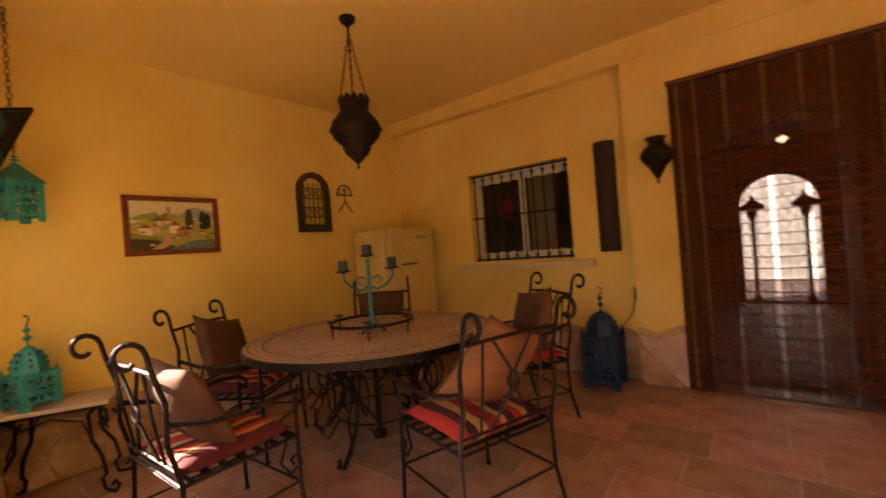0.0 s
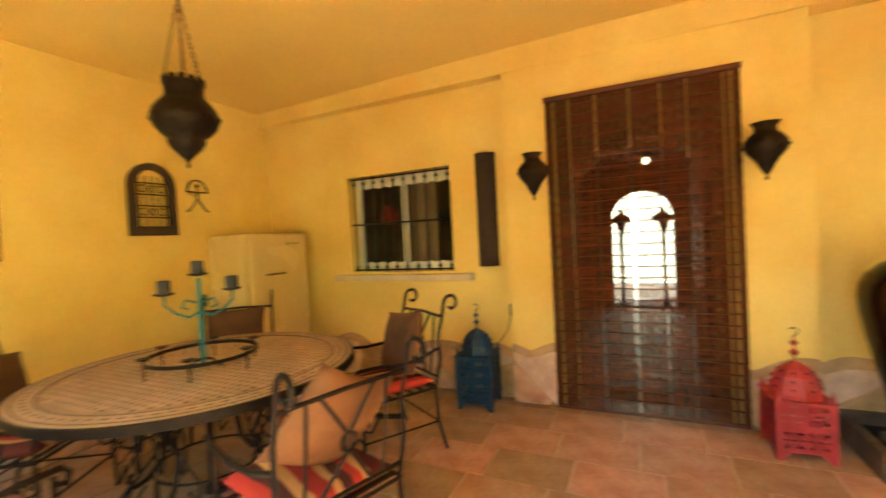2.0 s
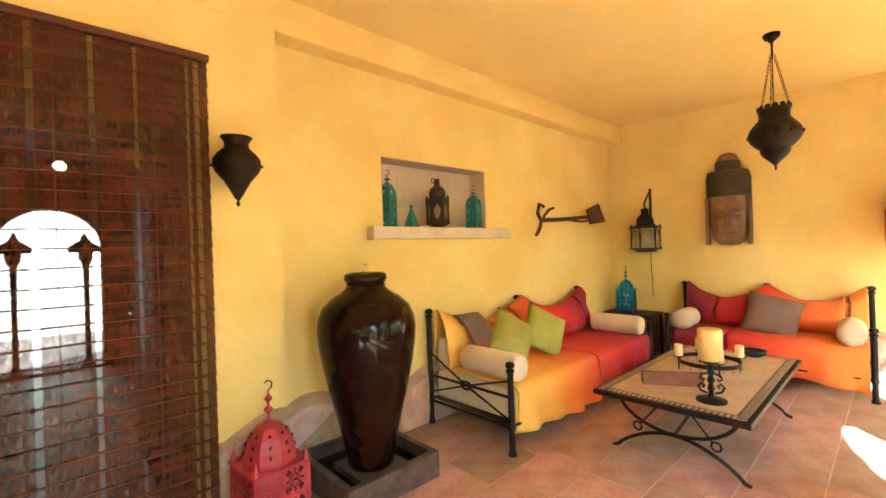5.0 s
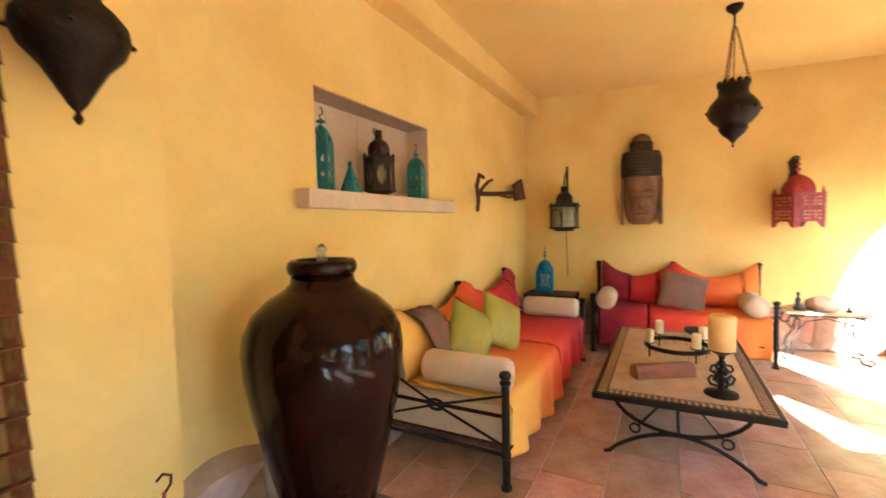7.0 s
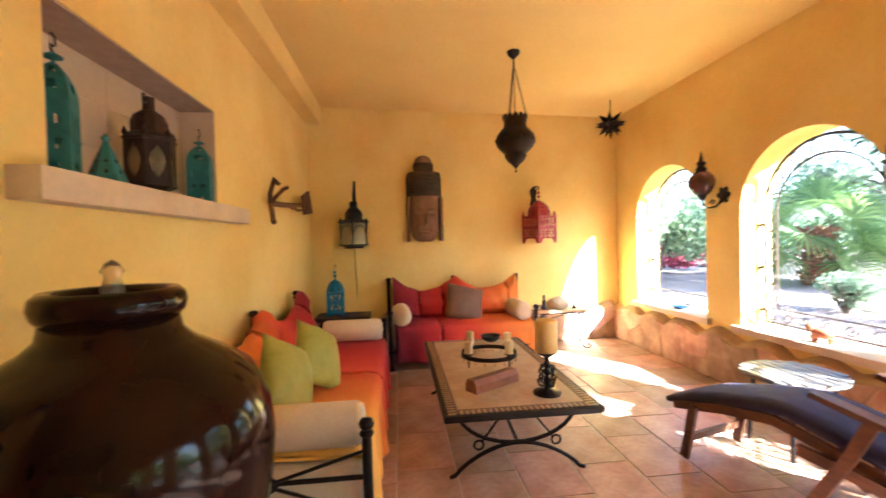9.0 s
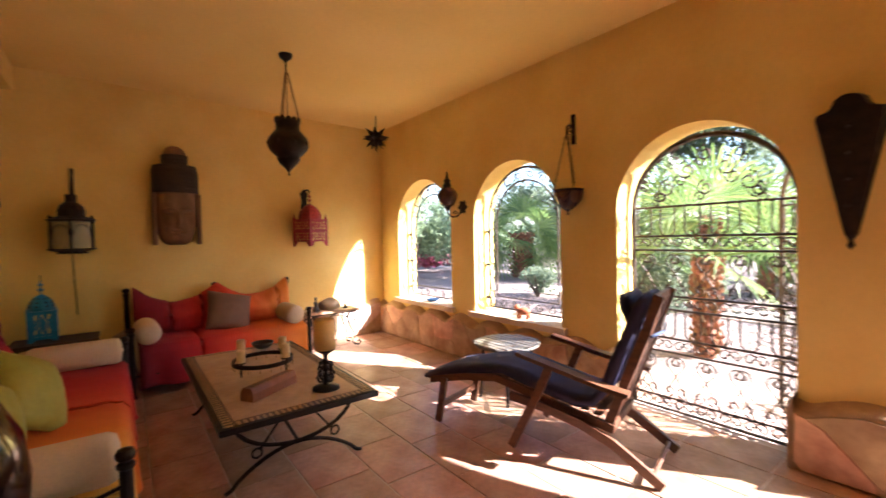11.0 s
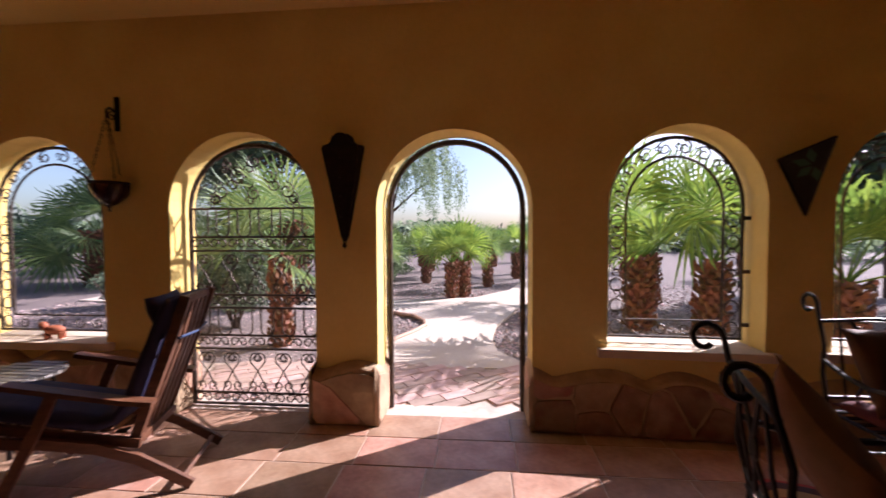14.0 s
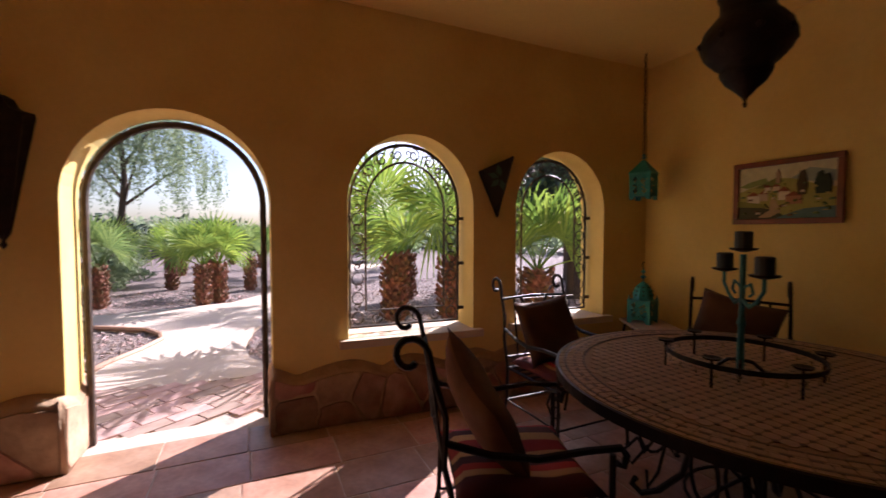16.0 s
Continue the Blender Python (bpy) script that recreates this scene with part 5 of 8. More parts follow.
STRIPE = ramp_mat("striped_seat_cloth", [(-0.27, (0.10, 0.012, 0.012)), (-0.21, (0.10, 0.012, 0.012)), (-0.205, (0.46, 0.03, 0.02)), (-0.13, (0.42, 0.026, 0.02)), (-0.125, (0.07, 0.012, 0.012)), (-0.075, (0.07, 0.012, 0.012)), (-0.07, (0.56, 0.32, 0.13)), (-0.02, (0.54, 0.30, 0.12)), (-0.015, (0.32, 0.018, 0.02)), (0.07, (0.34, 0.02, 0.02)),
                                        (0.075, (0.56, 0.32, 0.13)), (0.11, (0.54, 0.30, 0.12)), (0.115, (0.07, 0.012, 0.012)), (0.16, (0.08, 0.012, 0.012)), (0.165, (0.48, 0.03, 0.02)), (0.20, (0.46, 0.03, 0.02)), (0.205, (0.56, 0.32, 0.13)), (0.235, (0.54, 0.30, 0.12)), (0.24, (0.10, 0.012, 0.012)), (0.27, (0.10, 0.012, 0.012))], "X", fold=2.0)


def seat_cushion():
    bm = pillow(0.54, 0.53, 0.075, 12, 7, 3)
    c = thing("seat_cushion", bm, STRIPE, "red and tan striped seat pad on an iron chair", "seat cushion", group="striped seat pads", smooth=True)
    return c


# centre x, y, facing in degrees (0 = +x), pillow material and lean
CHAIRS = [(-1.82, 1.285, 91, BROWNCLOTH, "brown velvet cushion leaning in the sunlit chair"),
          (-2.67, 1.885, 31, BROWNCLOTH, "dark brown velvet cushion leaning on a chair back"),
          (-2.62, 3.2, -47, BROWNCLOTH, "dark brown cushion leaning on the chair by the fridge"),
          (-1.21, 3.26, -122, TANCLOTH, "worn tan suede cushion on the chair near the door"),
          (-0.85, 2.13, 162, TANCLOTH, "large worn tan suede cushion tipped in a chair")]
first = first_pad = None
for i, (x, y, face, cloth, lab) in enumerate(CHAIRS):
    m = pose(x, y, 0, 0, 0, face - 90)
    if first is None:
        first, first_pad = iron_chair(), seat_cushion()
        first.matrix_world = m
        first_pad.matrix_world = m @ pose(0, 0, SEAT + 0.045)
    else:
        copy_thing(first, m)
        copy_thing(first_pad, m @ pose(0, 0, SEAT + 0.045))
    bm = pillow(0.47, 0.45, 0.16, 14, 2.4, 20 + i, 0.03)
    bm.normal_update()
    # on tan cushions the front faces go brown: shade put into the colour
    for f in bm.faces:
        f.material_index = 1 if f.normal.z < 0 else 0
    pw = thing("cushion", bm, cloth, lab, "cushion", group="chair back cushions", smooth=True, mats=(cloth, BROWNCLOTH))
    pw.matrix_world = m @ pose((0.03, 0.02, 0.0, -0.02, 0.06)[i], -CD + (0.13, 0.10, 0.10, 0.10, 0.13)[i], SEAT + (0.265, 0.30, 0.28, 0.285, 0.29)[i], (116, 112, 108, 108, 118)[i], 0, 0) @ pose(0, 0, 0, 0, 0, (-4, 14, 0, -10, -26)[i])

# candle ring and turquoise candelabrum
ring = empty("candle_ring", "round iron candle ring with hanging glass drops", "candle holder", pose(-1.85, 2.39, DTZ + 0.002))
bm = bmesh.new()
lathe(bm, [(0.285, 0.075), (0.292, 0.075), (0.292, 0.095), (0.285, 0.095), (0.285, 0.075)], 40)
part("hoop", bm, IRON, ring)
for k in range(6):
    q = radians(60 * k + 12)
    x, y = 0.289 * math.cos(q), 0.289 * math.sin(q)
    part("leg", T([(x, y, 0), (x, y, 0.115)], 0.005, 5), IRON, ring)
    part("candle_plate", L([(0.0, 0.112), (0.03, 0.114), (0.034, 0.122), (0.0, 0.118)], 12, at=(x, y, 0)), IRON, ring)
for k in range(24):
    q = radians(15 * k)
    part("glass_drop", L([(0.0, 0.04), (0.006, 0.048), (0.0, 0.072)], 6, at=(0.289 * math.cos(q), 0.289 * math.sin(q), 0)), GLASS, ring)
cand = empty("candelabrum", "turquoise iron candelabrum with three dark candles", "candelabrum", pose(-1.85, 2.39, DTZ + 0.002))
part("stem", L([(0.016, 0.02), (0.013, 0.2), (0.018, 0.22), (0.012, 0.25), (0.012, 0.52)], 10), TEAL, cand)
for k in range(3):
    q = radians(120 * k + 30)
    c, s = math.cos(q), math.sin(q)
    part("foot", T([(0, 0, 0.06), (0.05 * c, 0.05 * s, 0.05), (0.10 * c, 0.10 * s, 0.006)], 0.008, 5), IRON, cand)
for k in range(3):
    q = radians(180 * k + 55)
    c, s = math.cos(q), math.sin(q)
    top = 0.43
    if k == 2:
        c = s = 0
        top = 0.53
    else:
        part("arm", T([(0, 0, 0.33), (0.06 * c, 0.06 * s, 0.30), (0.12 * c, 0.12 * s, 0.33), (0.17 * c, 0.17 * s, 0.38), (0.17 * c, 0.17 * s, top)], 0.008, 5), TEAL, cand)
        part("scroll", T([(0.02 * c, 0.02 * s, 0.38), (0.07 * c, 0.07 * s, 0.40), (0.09 * c, 0.09 * s, 0.36), (0.06 * c, 0.06 * s, 0.345)], 0.006, 5), TEAL, cand)
    cp = part("cup", L([(0.012, top), (0.05, top + 0.01), (0.054, top + 0.018), (0.03, top + 0.014)], 12, at=(0.17 * c, 0.17 * s, 0)), IRON, cand)
    part("candle", L([(0.034, top + 0.012), (0.034, top + 0.085), (0.028, top + 0.09), (0.0, top + 0.086)], 12, at=(0.17 * c, 0.17 * s, 0)), DARKWAX, cp)

# fridge in the corner
fz = empty("fridge", "cream retro fridge with rounded edges", "fridge", pose(0, 0, 0))
b = part("body", B(-3.42, -2.90, 3.58, 4.33, 0.03, 1.59, bevel=0.06), CREAMENAMEL, fz, smooth=False)
soften(b, 0.008)
d = part("door", B(-2.885, -2.82, 3.585, 4.325, 0.06, 1.585, bevel=0.03), CREAMENAMEL, fz)
part("handle", T([(-2.82, 3.76, 1.18), (-2.78, 3.77, 1.18), (-2.775, 3.86, 1.18), (-2.78, 3.96, 1.18), (-2.82, 3.97, 1.18)], 0.011, 6), CHROME, d, "chrome handle")
for k in range(4):
    part("badge", B(-2.822, -2.816, 4.03 + 0.05 * k, 4.06 + 0.05 * k, 1.465, 1.49), CHROME, d)
for x in (-3.36, -2.95):
    for y in (3.72, 4.27):
        part("foot", L([(0.02, 0), (0.02, 0.035)], 8, at=(x, y, 0)), IRON, fz)


def stone_bench(m, label, length=0.62, width=0.4, hgt=0.57, name="side_table"):
    """A small slab table on scrolled iron legs; local x is its length."""
    e = empty(name, label, "side table", m)
    part("tabletop", B(-length / 2, length / 2, -width / 2, width / 2, hgt - 0.025, hgt, bevel=0.005), TRAVERTINE, e)
    part("apron", T([(-length / 2 + 0.03, -width / 2 + 0.03, hgt - 0.035), (length / 2 - 0.03, -width / 2 + 0.03, hgt - 0.035), (length / 2 - 0.03, width / 2 - 0.03, hgt - 0.035), (-length / 2 + 0.03, width / 2 - 0.03, hgt - 0.035)], 0.009, 5, closed=True), IRON, e)
    for sx in (-1, 1):
        for sy in (-1, 1):
            x, y = sx * (length / 2 - 0.05), sy * (width / 2 - 0.05)
            d = Vector((sx * 0.75, sy * 0.35, 0)).normalized()

            def at(r, z):
                return (x + d.x * r, y + d.y * r, z)

            h = hgt - 0.035
            part("leg", T([at(-0.02, h - 0.10), at(0.0, h - 0.13), at(0.03, h - 0.10), at(0.02, h - 0.03), at(-0.04, h - 0.01), at(-0.09, h - 0.06), at(-0.08, h * 0.62), at(-0.02, h * 0.42), at(0.0, h * 0.22), at(-0.03, 0.09), at(-0.01, 0.025), at(0.05, 0.013), at(0.075, 0.05), at(0.05, 0.075), at(0.03, 0.05)], 0.011, 6), IRON, e)
    for sy in (-1, 1):
        y = sy * (width / 2 - 0.05)
        part("brace", T([(-length / 2 + 0.1, y, hgt * 0.55), (-length / 4, y, hgt * 0.8), (0, y, hgt * 0.88), (length / 4, y, hgt * 0.8), (length / 2 - 0.1, y, hgt * 0.55)], 0.007, 5), IRON, e)
    return e


stone_bench(pose(-3.08, 0.92, 0, 0, 0, 61), "small stone-topped table on scrolled iron legs", 0.6, 0.36, 0.572)

# ---- pierced metal lanterns ----
ROSE = ["00000000000", "00100100100", "01110101110", "00101010100", "00010001000", "01101110110", "00010001000", "00101010100", "01110101110", "00100100100", "00000000000"]

ROSE2 = [r + r[::-1] for r in ROSE] + [r + r[::-1] for r in ROSE[::-1]]


def fretted(bm, w, h, m, rows=ROSE, t=0.003):
    """A plate in the local xz plane whose pattern of holes is really cut out."""
    nr, nc = len(rows), len(rows[0])

    def q(x, z, y):
        return bm.verts.new(m @ Vector((x, y, z)))

    for r in range(nr):
        for c in range(nc):
            if rows[r][c] == "1":
                continue
            x0, x1, z0, z1 = -w / 2 + w * c / nc, -w / 2 + w * (c + 1) / nc, h * r / nr, h * (r + 1) / nr
            bm.faces.new((q(x0, z0, 0), q(x1, z0, 0), q(x1, z1, 0), q(x0, z1, 0)))
            bm.faces.new((q(x0, z1, t), q(x1, z1, t), q(x1, z0, t), q(x0, z0, t)))


def lantern(name, label, material, w, body, dome, m, roof="dome", finial=0.12, hook=True, horns=True, feet=0.05, group=""):
    e = empty(name, label, "lantern", m, group)
    z0 = feet
    for k in range(4):
        bm = bmesh.new()
        mm = pose(0, 0, 0, 0, 0, 90 * k) @ pose(0, -w / 2, z0)
        fretted(bm, w * 0.86, body, mm, ROSE2 if w > 0.2 else ROSE)
        part("panel", bm, material, e)
        part("corner_post", B(-0.5 * w - 0.004, -0.43 * w, -0.5 * w - 0.004, -0.43 * w, z0, z0 + body, m=pose(0, 0, 0, 0, 0, 90 * k)), material, e)
        part("foot", P([(-w / 2, 0), (-w / 2 + 0.03, 0.0), (-w * 0.25, z0), (-w / 2, z0)], -w / 2 - 0.004, -w / 2 + 0.004), material, e).matrix_local = pose(0, 0, 0, 0, 0, 90 * k)
        part("foot", P([(w / 2 - 0.03, 0), (w / 2, 0.0), (w / 2, z0), (w * 0.25, z0)], -w / 2 - 0.003, -w / 2 + 0.003), material, e).matrix_local = pose(0, 0, 0, 0, 0, 90 * k)
        if horns:
            part("horn", L([(w * 0.07, 0), (w * 0.045, w * 0.12), (0.0, w * 0.28)], 6, at=(-w * 0.46, -w * 0.46, z0 + body)), material, e).matrix_local = pose(0, 0, 0, 0, 0, 90 * k)
    part("bottom_plate", B(-w / 2 + 0.003, w / 2 - 0.003, -w / 2 + 0.003, w / 2 - 0.003, z0 + 0.002, z0 + 0.006), material, e)
    part("ledge", B(-w * 0.54, w * 0.54, -w * 0.54, w * 0.54, z0 + body, z0 + body + 0.008), material, e)
    top = z0 + body + 0.008
    bm = bmesh.new()
    if roof == "dome":
        r = w * 0.47
        prof = [(r, 0), (r * 1.02, dome * 0.12), (r * 0.98, dome * 0.35), (r * 0.8, dome * 0.62), (r * 0.48, dome * 0.85), (0.012, dome)]
        lathe(bm, prof, 8, at=(0, 0, top))
        dm = part("dome", bm, material, e)
        for k in range(8):
            for i, (rr, zz) in enumerate(((1.0, 0.28), (0.9, 0.5), (0.68, 0.72))):
                q = math.pi / 8 + k * math.pi / 4
                d = Vector((math.cos(q), math.sin(q), 0)) * r * rr * 0.93
                part("vent", L([(0.0, -0.014), (0.009, 0), (0.0, 0.014)], 4, at=(d.x, d.y, top + dome * zz)), IRON, dm)
    else:
        lathe(bm, [(w * 0.82, 0.0), (w * 0.78, 0.012), (w * 0.42, dome * 0.55), (0.015, dome)], 4, at=(0, 0, top))
        bmesh.ops.rotate(bm, verts=bm.verts[:], cent=(0, 0, 0), matrix=Matrix.Rotation(radians(45), 3, "Z"))
        part("roof", bm, material, e)
    z = top + dome
    part("finial", L([(0.006, -0.01), (0.006, finial * 0.2), (0.026, finial * 0.35), (0.006, finial * 0.48), (0.006, finial * 0.58), (0.022, finial * 0.7), (0.005, finial * 0.85), (0.004, finial)], 10, at=(0, 0, z)), material, e)
    if hook:
        part("hook", T([(0.0, 0, z + finial * 0.95), (0.02, 0, z + finial + 0.012), (0.022, 0, z + finial + 0.035), (0.0, 0, z + finial + 0.05), (-0.018, 0, z + finial + 0.038)], 0.004, 5), IRON, e)
    return e


lantern("lantern", "turquoise pierced metal lantern on a small table", TURQUOISE, 0.19, 0.165, 0.16, pose(-3.1, 0.81, 0.572, 0, 0, 20), finial=0.13, feet=0.03)
lantern("lantern", "dark blue pierced metal lantern on the floor", BLUE, 0.30, 0.38, 0.21, pose(-0.84, 4.17, 0, 0, 0, 3), finial=0.16, feet=0.06)
lantern("lantern", "red pierced metal lantern on the floor by the doorway", RED, 0.29, 0.30, 0.21, pose(1.30, 4.06, 0, 0, 0, 4), finial=0.16, feet=0.05)

# hanging turquoise lantern on a long chain


def chain(e, a, b, link=0.035, r=0.0028, material=IRON):
    a, b = Vector(a), Vector(b)
    n = max(2, int((b - a).length / (link * 0.78)))
    d = (b - a).normalized()
    side = d.orthogonal().normalized()
    for i in range(n):
        c = a + (b - a) * ((i + 0.5) / n)
        s = side if i % 2 else d.cross(side)
        part("chain_link", T([c + d * (link * 0.5 * math.cos(t)) + s * (link * 0.26 * math.sin(t)) for t in np.linspace(0, 2 * math.pi, 9)[:-1]], r, 4, closed=True), material, e)


hl = lantern("hanging_lantern", "turquoise pierced lantern hanging on a long chain", TURQUOISE, 0.17, 0.19, 0.12, pose(-3.08, 0.81, 1.665, 0, 0, 20), roof="pyramid", finial=0.06, hook=False, horns=False, feet=0.03)
chain(hl, (0, 0, 0.405), (0, 0, 2.935 - 1.665), 0.045, 0.0035, RUST)

# ---- painting, small window ornament and iron figure on the end wall ----
WX = -3.407
pic = empty("painting", "framed oil painting of a white village among hills", "painting")
py0, py1, pz0, pz1 = 1.40, 2.09, 1.44, 1.905
for a, b, c, d in ((py0, py1, pz0, pz0 + 0.04), (py0, py1, pz1 - 0.04, pz1)):
    part("frame", B(WX + 0.004, WX + 0.034, a, b, c, d, bevel=0.006), FRAMEWOOD, pic)
for a in (py0, py1 - 0.04):
    part("frame", B(WX + 0.004, WX + 0.033, a, a + 0.04, pz0 + 0.04, pz1 - 0.04, bevel=0.006), FRAMEWOOD, pic)
part("canvas", B(WX + 0.004, WX + 0.016, py0 + 0.04, py1 - 0.04, pz0 + 0.04, pz1 - 0.04), plain("painted_sky", (0.74, 0.68, 0.46)), pic)


def daub(poly, c, k):
    pts = [(py0 + 0.04 + (py1 - py0 - 0.08) * u, pz0 + 0.04 + (pz1 - pz0 - 0.08) * v) for u, v in poly]
    part("brushwork", P(pts, WX + 0.0155, WX + 0.0165 + 0.0006 * k, "x"), plain("paint_%g" % k, c), pic)


daub([(0, 0), (1, 0), (1, 0.52), (0.8, 0.6), (0.6, 0.72), (0.45, 0.76), (0.3, 0.66), (0.12, 0.6), (0, 0.52)], (0.46, 0.42, 0.10), 1)
daub([(0.18, 0.6), (0.42, 0.77), (0.5, 0.7), (0.38, 0.56)], (0.22, 0.25, 0.06), 2)
daub([(0, 0.0), (0.55, 0.0), (0.4, 0.16), (0.18, 0.24), (0, 0.3)], (0.07, 0.07, 0.03), 3)
daub([(0.42, 0.0), (1, 0.0), (1, 0.2), (0.7, 0.17), (0.5, 0.06)], (0.12, 0.22, 0.24), 4)
daub([(0.35, 0.02), (0.47, 0.12), (0.42, 0.35), (0.36, 0.36), (0.35, 0.16), (0.22, 0.02)], (0.55, 0.38, 0.2), 5)
for k, (u, v, w, h) in enumerate(((0.1, 0.3, 0.14, 0.22), (0.24, 0.34, 0.09, 0.2), (0.44, 0.34, 0.12, 0.24), (0.52, 0.26, 0.16, 0.22), (0.3, 0.5, 0.06, 0.14), (0.38, 0.52, 0.08, 0.12))):
    daub([(u, v), (u + w, v), (u + w, v + h * 0.7), (u + w * 0.5, v + h), (u, v + h * 0.7)], ((0.82, 0.74, 0.62), (0.62, 0.46, 0.34), (0.84, 0.74, 0.60), (0.5, 0.24, 0.12), (0.8, 0.72, 0.58), (0.72, 0.58, 0.42))[k], 6 + k)
    daub([(u - 0.01, v + h * 0.66), (u + w + 0.01, v + h * 0.66), (u + w * 0.5, v + h * 1.04)], (0.30, 0.085, 0.04), 12 + k)
daub([(0.42, 0.66), (0.46, 0.66), (0.46, 0.86), (0.44, 0.92), (0.42, 0.86)], (0.45, 0.3, 0.2), 18)
for k, u in enumerate((0.68, 0.85, 0.91)):
    daub([(u - 0.035, 0.42), (u + 0.035, 0.42), (u + 0.05, 0.6), (u + 0.02, 0.86 - 0.05 * k), (u - 0.02, 0.84 - 0.05 * k), (u - 0.05, 0.62)], (0.025, 0.04, 0.02) if k else (0.08, 0.05, 0.02), 19 + k)
daub([(0.0, 0.24), (0.35, 0.2), (0.3, 0.27), (0.0, 0.36)], (0.28, 0.28, 0.05), 22)
daub([(0.55, 0.72), (0.75, 0.9), (1.0, 0.8), (1.0, 0.62), (0.8, 0.64)], (0.36, 0.42, 0.38), 0.4)
daub([(0.0, 0.64), (0.12, 0.72), (0.3, 0.78), (0.34, 0.68), (0.1, 0.6)], (0.30, 0.36, 0.10), 0.6)
strokes = random.Random(12)
for k in range(44):
    u, v = strokes.uniform(0.02, 0.95), strokes.choice((strokes.uniform(0.03, 0.3), strokes.uniform(0.28, 0.62)))
    w, h = strokes.uniform(0.02, 0.06), strokes.uniform(0.015, 0.05)
    tone = strokes.choice(((0.10, 0.14, 0.03), (0.34, 0.36, 0.06), (0.55, 0.44, 0.12), (0.20, 0.10, 0.04), (0.76, 0.66, 0.46), (0.14, 0.24, 0.10)))
    daub([(u, v), (u + w, v + h * 0.2), (u + w * 0.8, v + h), (u + w * 0.2, v + h * 0.9)], tone, 23 + k * 0.02)

WX = -3.431
nw = empty("window_ornament", "small dark arched wooden shutter ornament with a lattice", "wall ornament")
ny0, ny1, nz0, nz1 = 2.90, 3.30, 1.60, 2.235
outer, inner = [(ny0, nz0), *arch(ny0, ny1, 2.03, nz1, 14), (ny1, nz0)], [(ny0 + 0.06, nz0 + 0.08), *arch(ny0 + 0.06, ny1 - 0.06, 2.03, nz1 - 0.06, 14), (ny1 - 0.06, nz0 + 0.08)]
bm = bmesh.new()
k = len(outer)
for i in range(k):
    j = (i + 1) % k
    o0, o1, i0, i1 = outer[i], outer[j], inner[i], inner[j]
    for x, flip in ((WX + 0.045, 0), (WX + 0.005, 1)):
        vs = [bm.verts.new((x, *p)) for p in (o0, o1, i1, i0)]
        bm.faces.new(vs[::-1] if flip else vs)
    for p, q in ((o0, o1), (i1, i0)):
        bm.faces.new([bm.verts.new((x, *r)) for x, r in ((WX + 0.045, p), (WX + 0.005, p), (WX + 0.005, q), (WX + 0.045, q))])
bmesh.ops.remove_doubles(bm, verts=bm.verts[:], dist=1e-5)
bmesh.ops.recalc_face_normals(bm, faces=bm.faces[:])
part("frame", bm, CROWN, nw)
for y in np.linspace(ny0 + 0.09, ny1 - 0.09, 5):
    part("lattice_bar", T([(WX + 0.02, y, nz0 + 0.08), (WX + 0.02, y, 2.12)], 0.006, 5), IRON, nw)
for z in (1.76, 1.86, 1.96, 2.06):
    part("lattice_bar", T([(WX + 0.021, ny0 + 0.06, z), (WX + 0.021, ny1 - 0.06, z)], 0.006, 5), IRON, nw)
for y in (3.02, 3.1, 3.18):
    for z in (1.81, 2.01):
        part("lattice_ring", T([(WX + 0.022, y + 0.03 * math.cos(t), z + 0.03 * math.sin(t)) for t in np.linspace(0, 2 * math.pi, 11)[:-1]], 0.005, 4, closed=True), IRON, nw)
ind = bmesh.new()
iy, iz = 3.53, 1.86
tube(ind, [(WX + 0.012, iy + 0.10 * math.cos(t), iz + 0.16 + 0.11 * math.sin(t)) for t in np.linspace(0, math.pi, 13)], 0.0075, 5)
tube(ind, [(WX + 0.012, iy - 0.11, iz + 0.155), (WX + 0.012, iy + 0.11, iz + 0.155)], 0.007, 5)
tube(ind, [(WX + 0.012, iy, iz + 0.20), (WX + 0.012, iy, iz + 0.08)], 0.007, 5)
for s in (-1, 1):
    tube(ind, [(WX + 0.012, iy, iz + 0.085), (WX + 0.012, iy + s * 0.09, iz - 0.03), (WX + 0.012, iy + s * 0.11, iz - 0.03)], 0.007, 5)
lathe(ind, [(0.0, -0.022), (0.02, 0), (0.0, 0.022)], 8, at=(WX + 0.012, iy, iz + 0.215))
thing("iron_figure", ind, IRON, "small iron stick figure under a bow on the wall", "wall ornament")

# half-round clay tile on the wall beside the door pier
hp = bmesh.new()
n = 12
for r, s in ((0.095, 1), (0.083, -1)):
    vs = [[hp.verts.new((-0.79 + r * math.cos(math.pi * i / n), NREC_W - 0.002 - r * 0.85 * math.sin(math.pi * i / n), z)) for i in range(n + 1)] for z in (1.17, 2.19)]
    for i in range(n):
        f = (vs[0][i], vs[0][i + 1], vs[1][i + 1], vs[1][i])
        hp.faces.new(f if s > 0 else f[::-1])
thing("wall_lamp", hp, plain("dark_clay", (0.034, 0.014, 0.01), 0.75), "tall dark half-round clay wall lamp beside the pier", "wall lamp", smooth=True)
sock = empty("power_socket", "dark wall socket with a hanging cable near the lantern", "socket")
part("plate", B(-0.60, -0.58, 4.36, 4.43, 0.73, 0.84, bevel=0.004), DARKWAX, sock)
part("cable", T([(-0.602, 4.40, 0.74), (-0.62, 4.38, 0.62), (-0.70, 4.34, 0.5), (-0.74, 4.33, 0.42)], 0.004, 5), DARKWAX, sock)

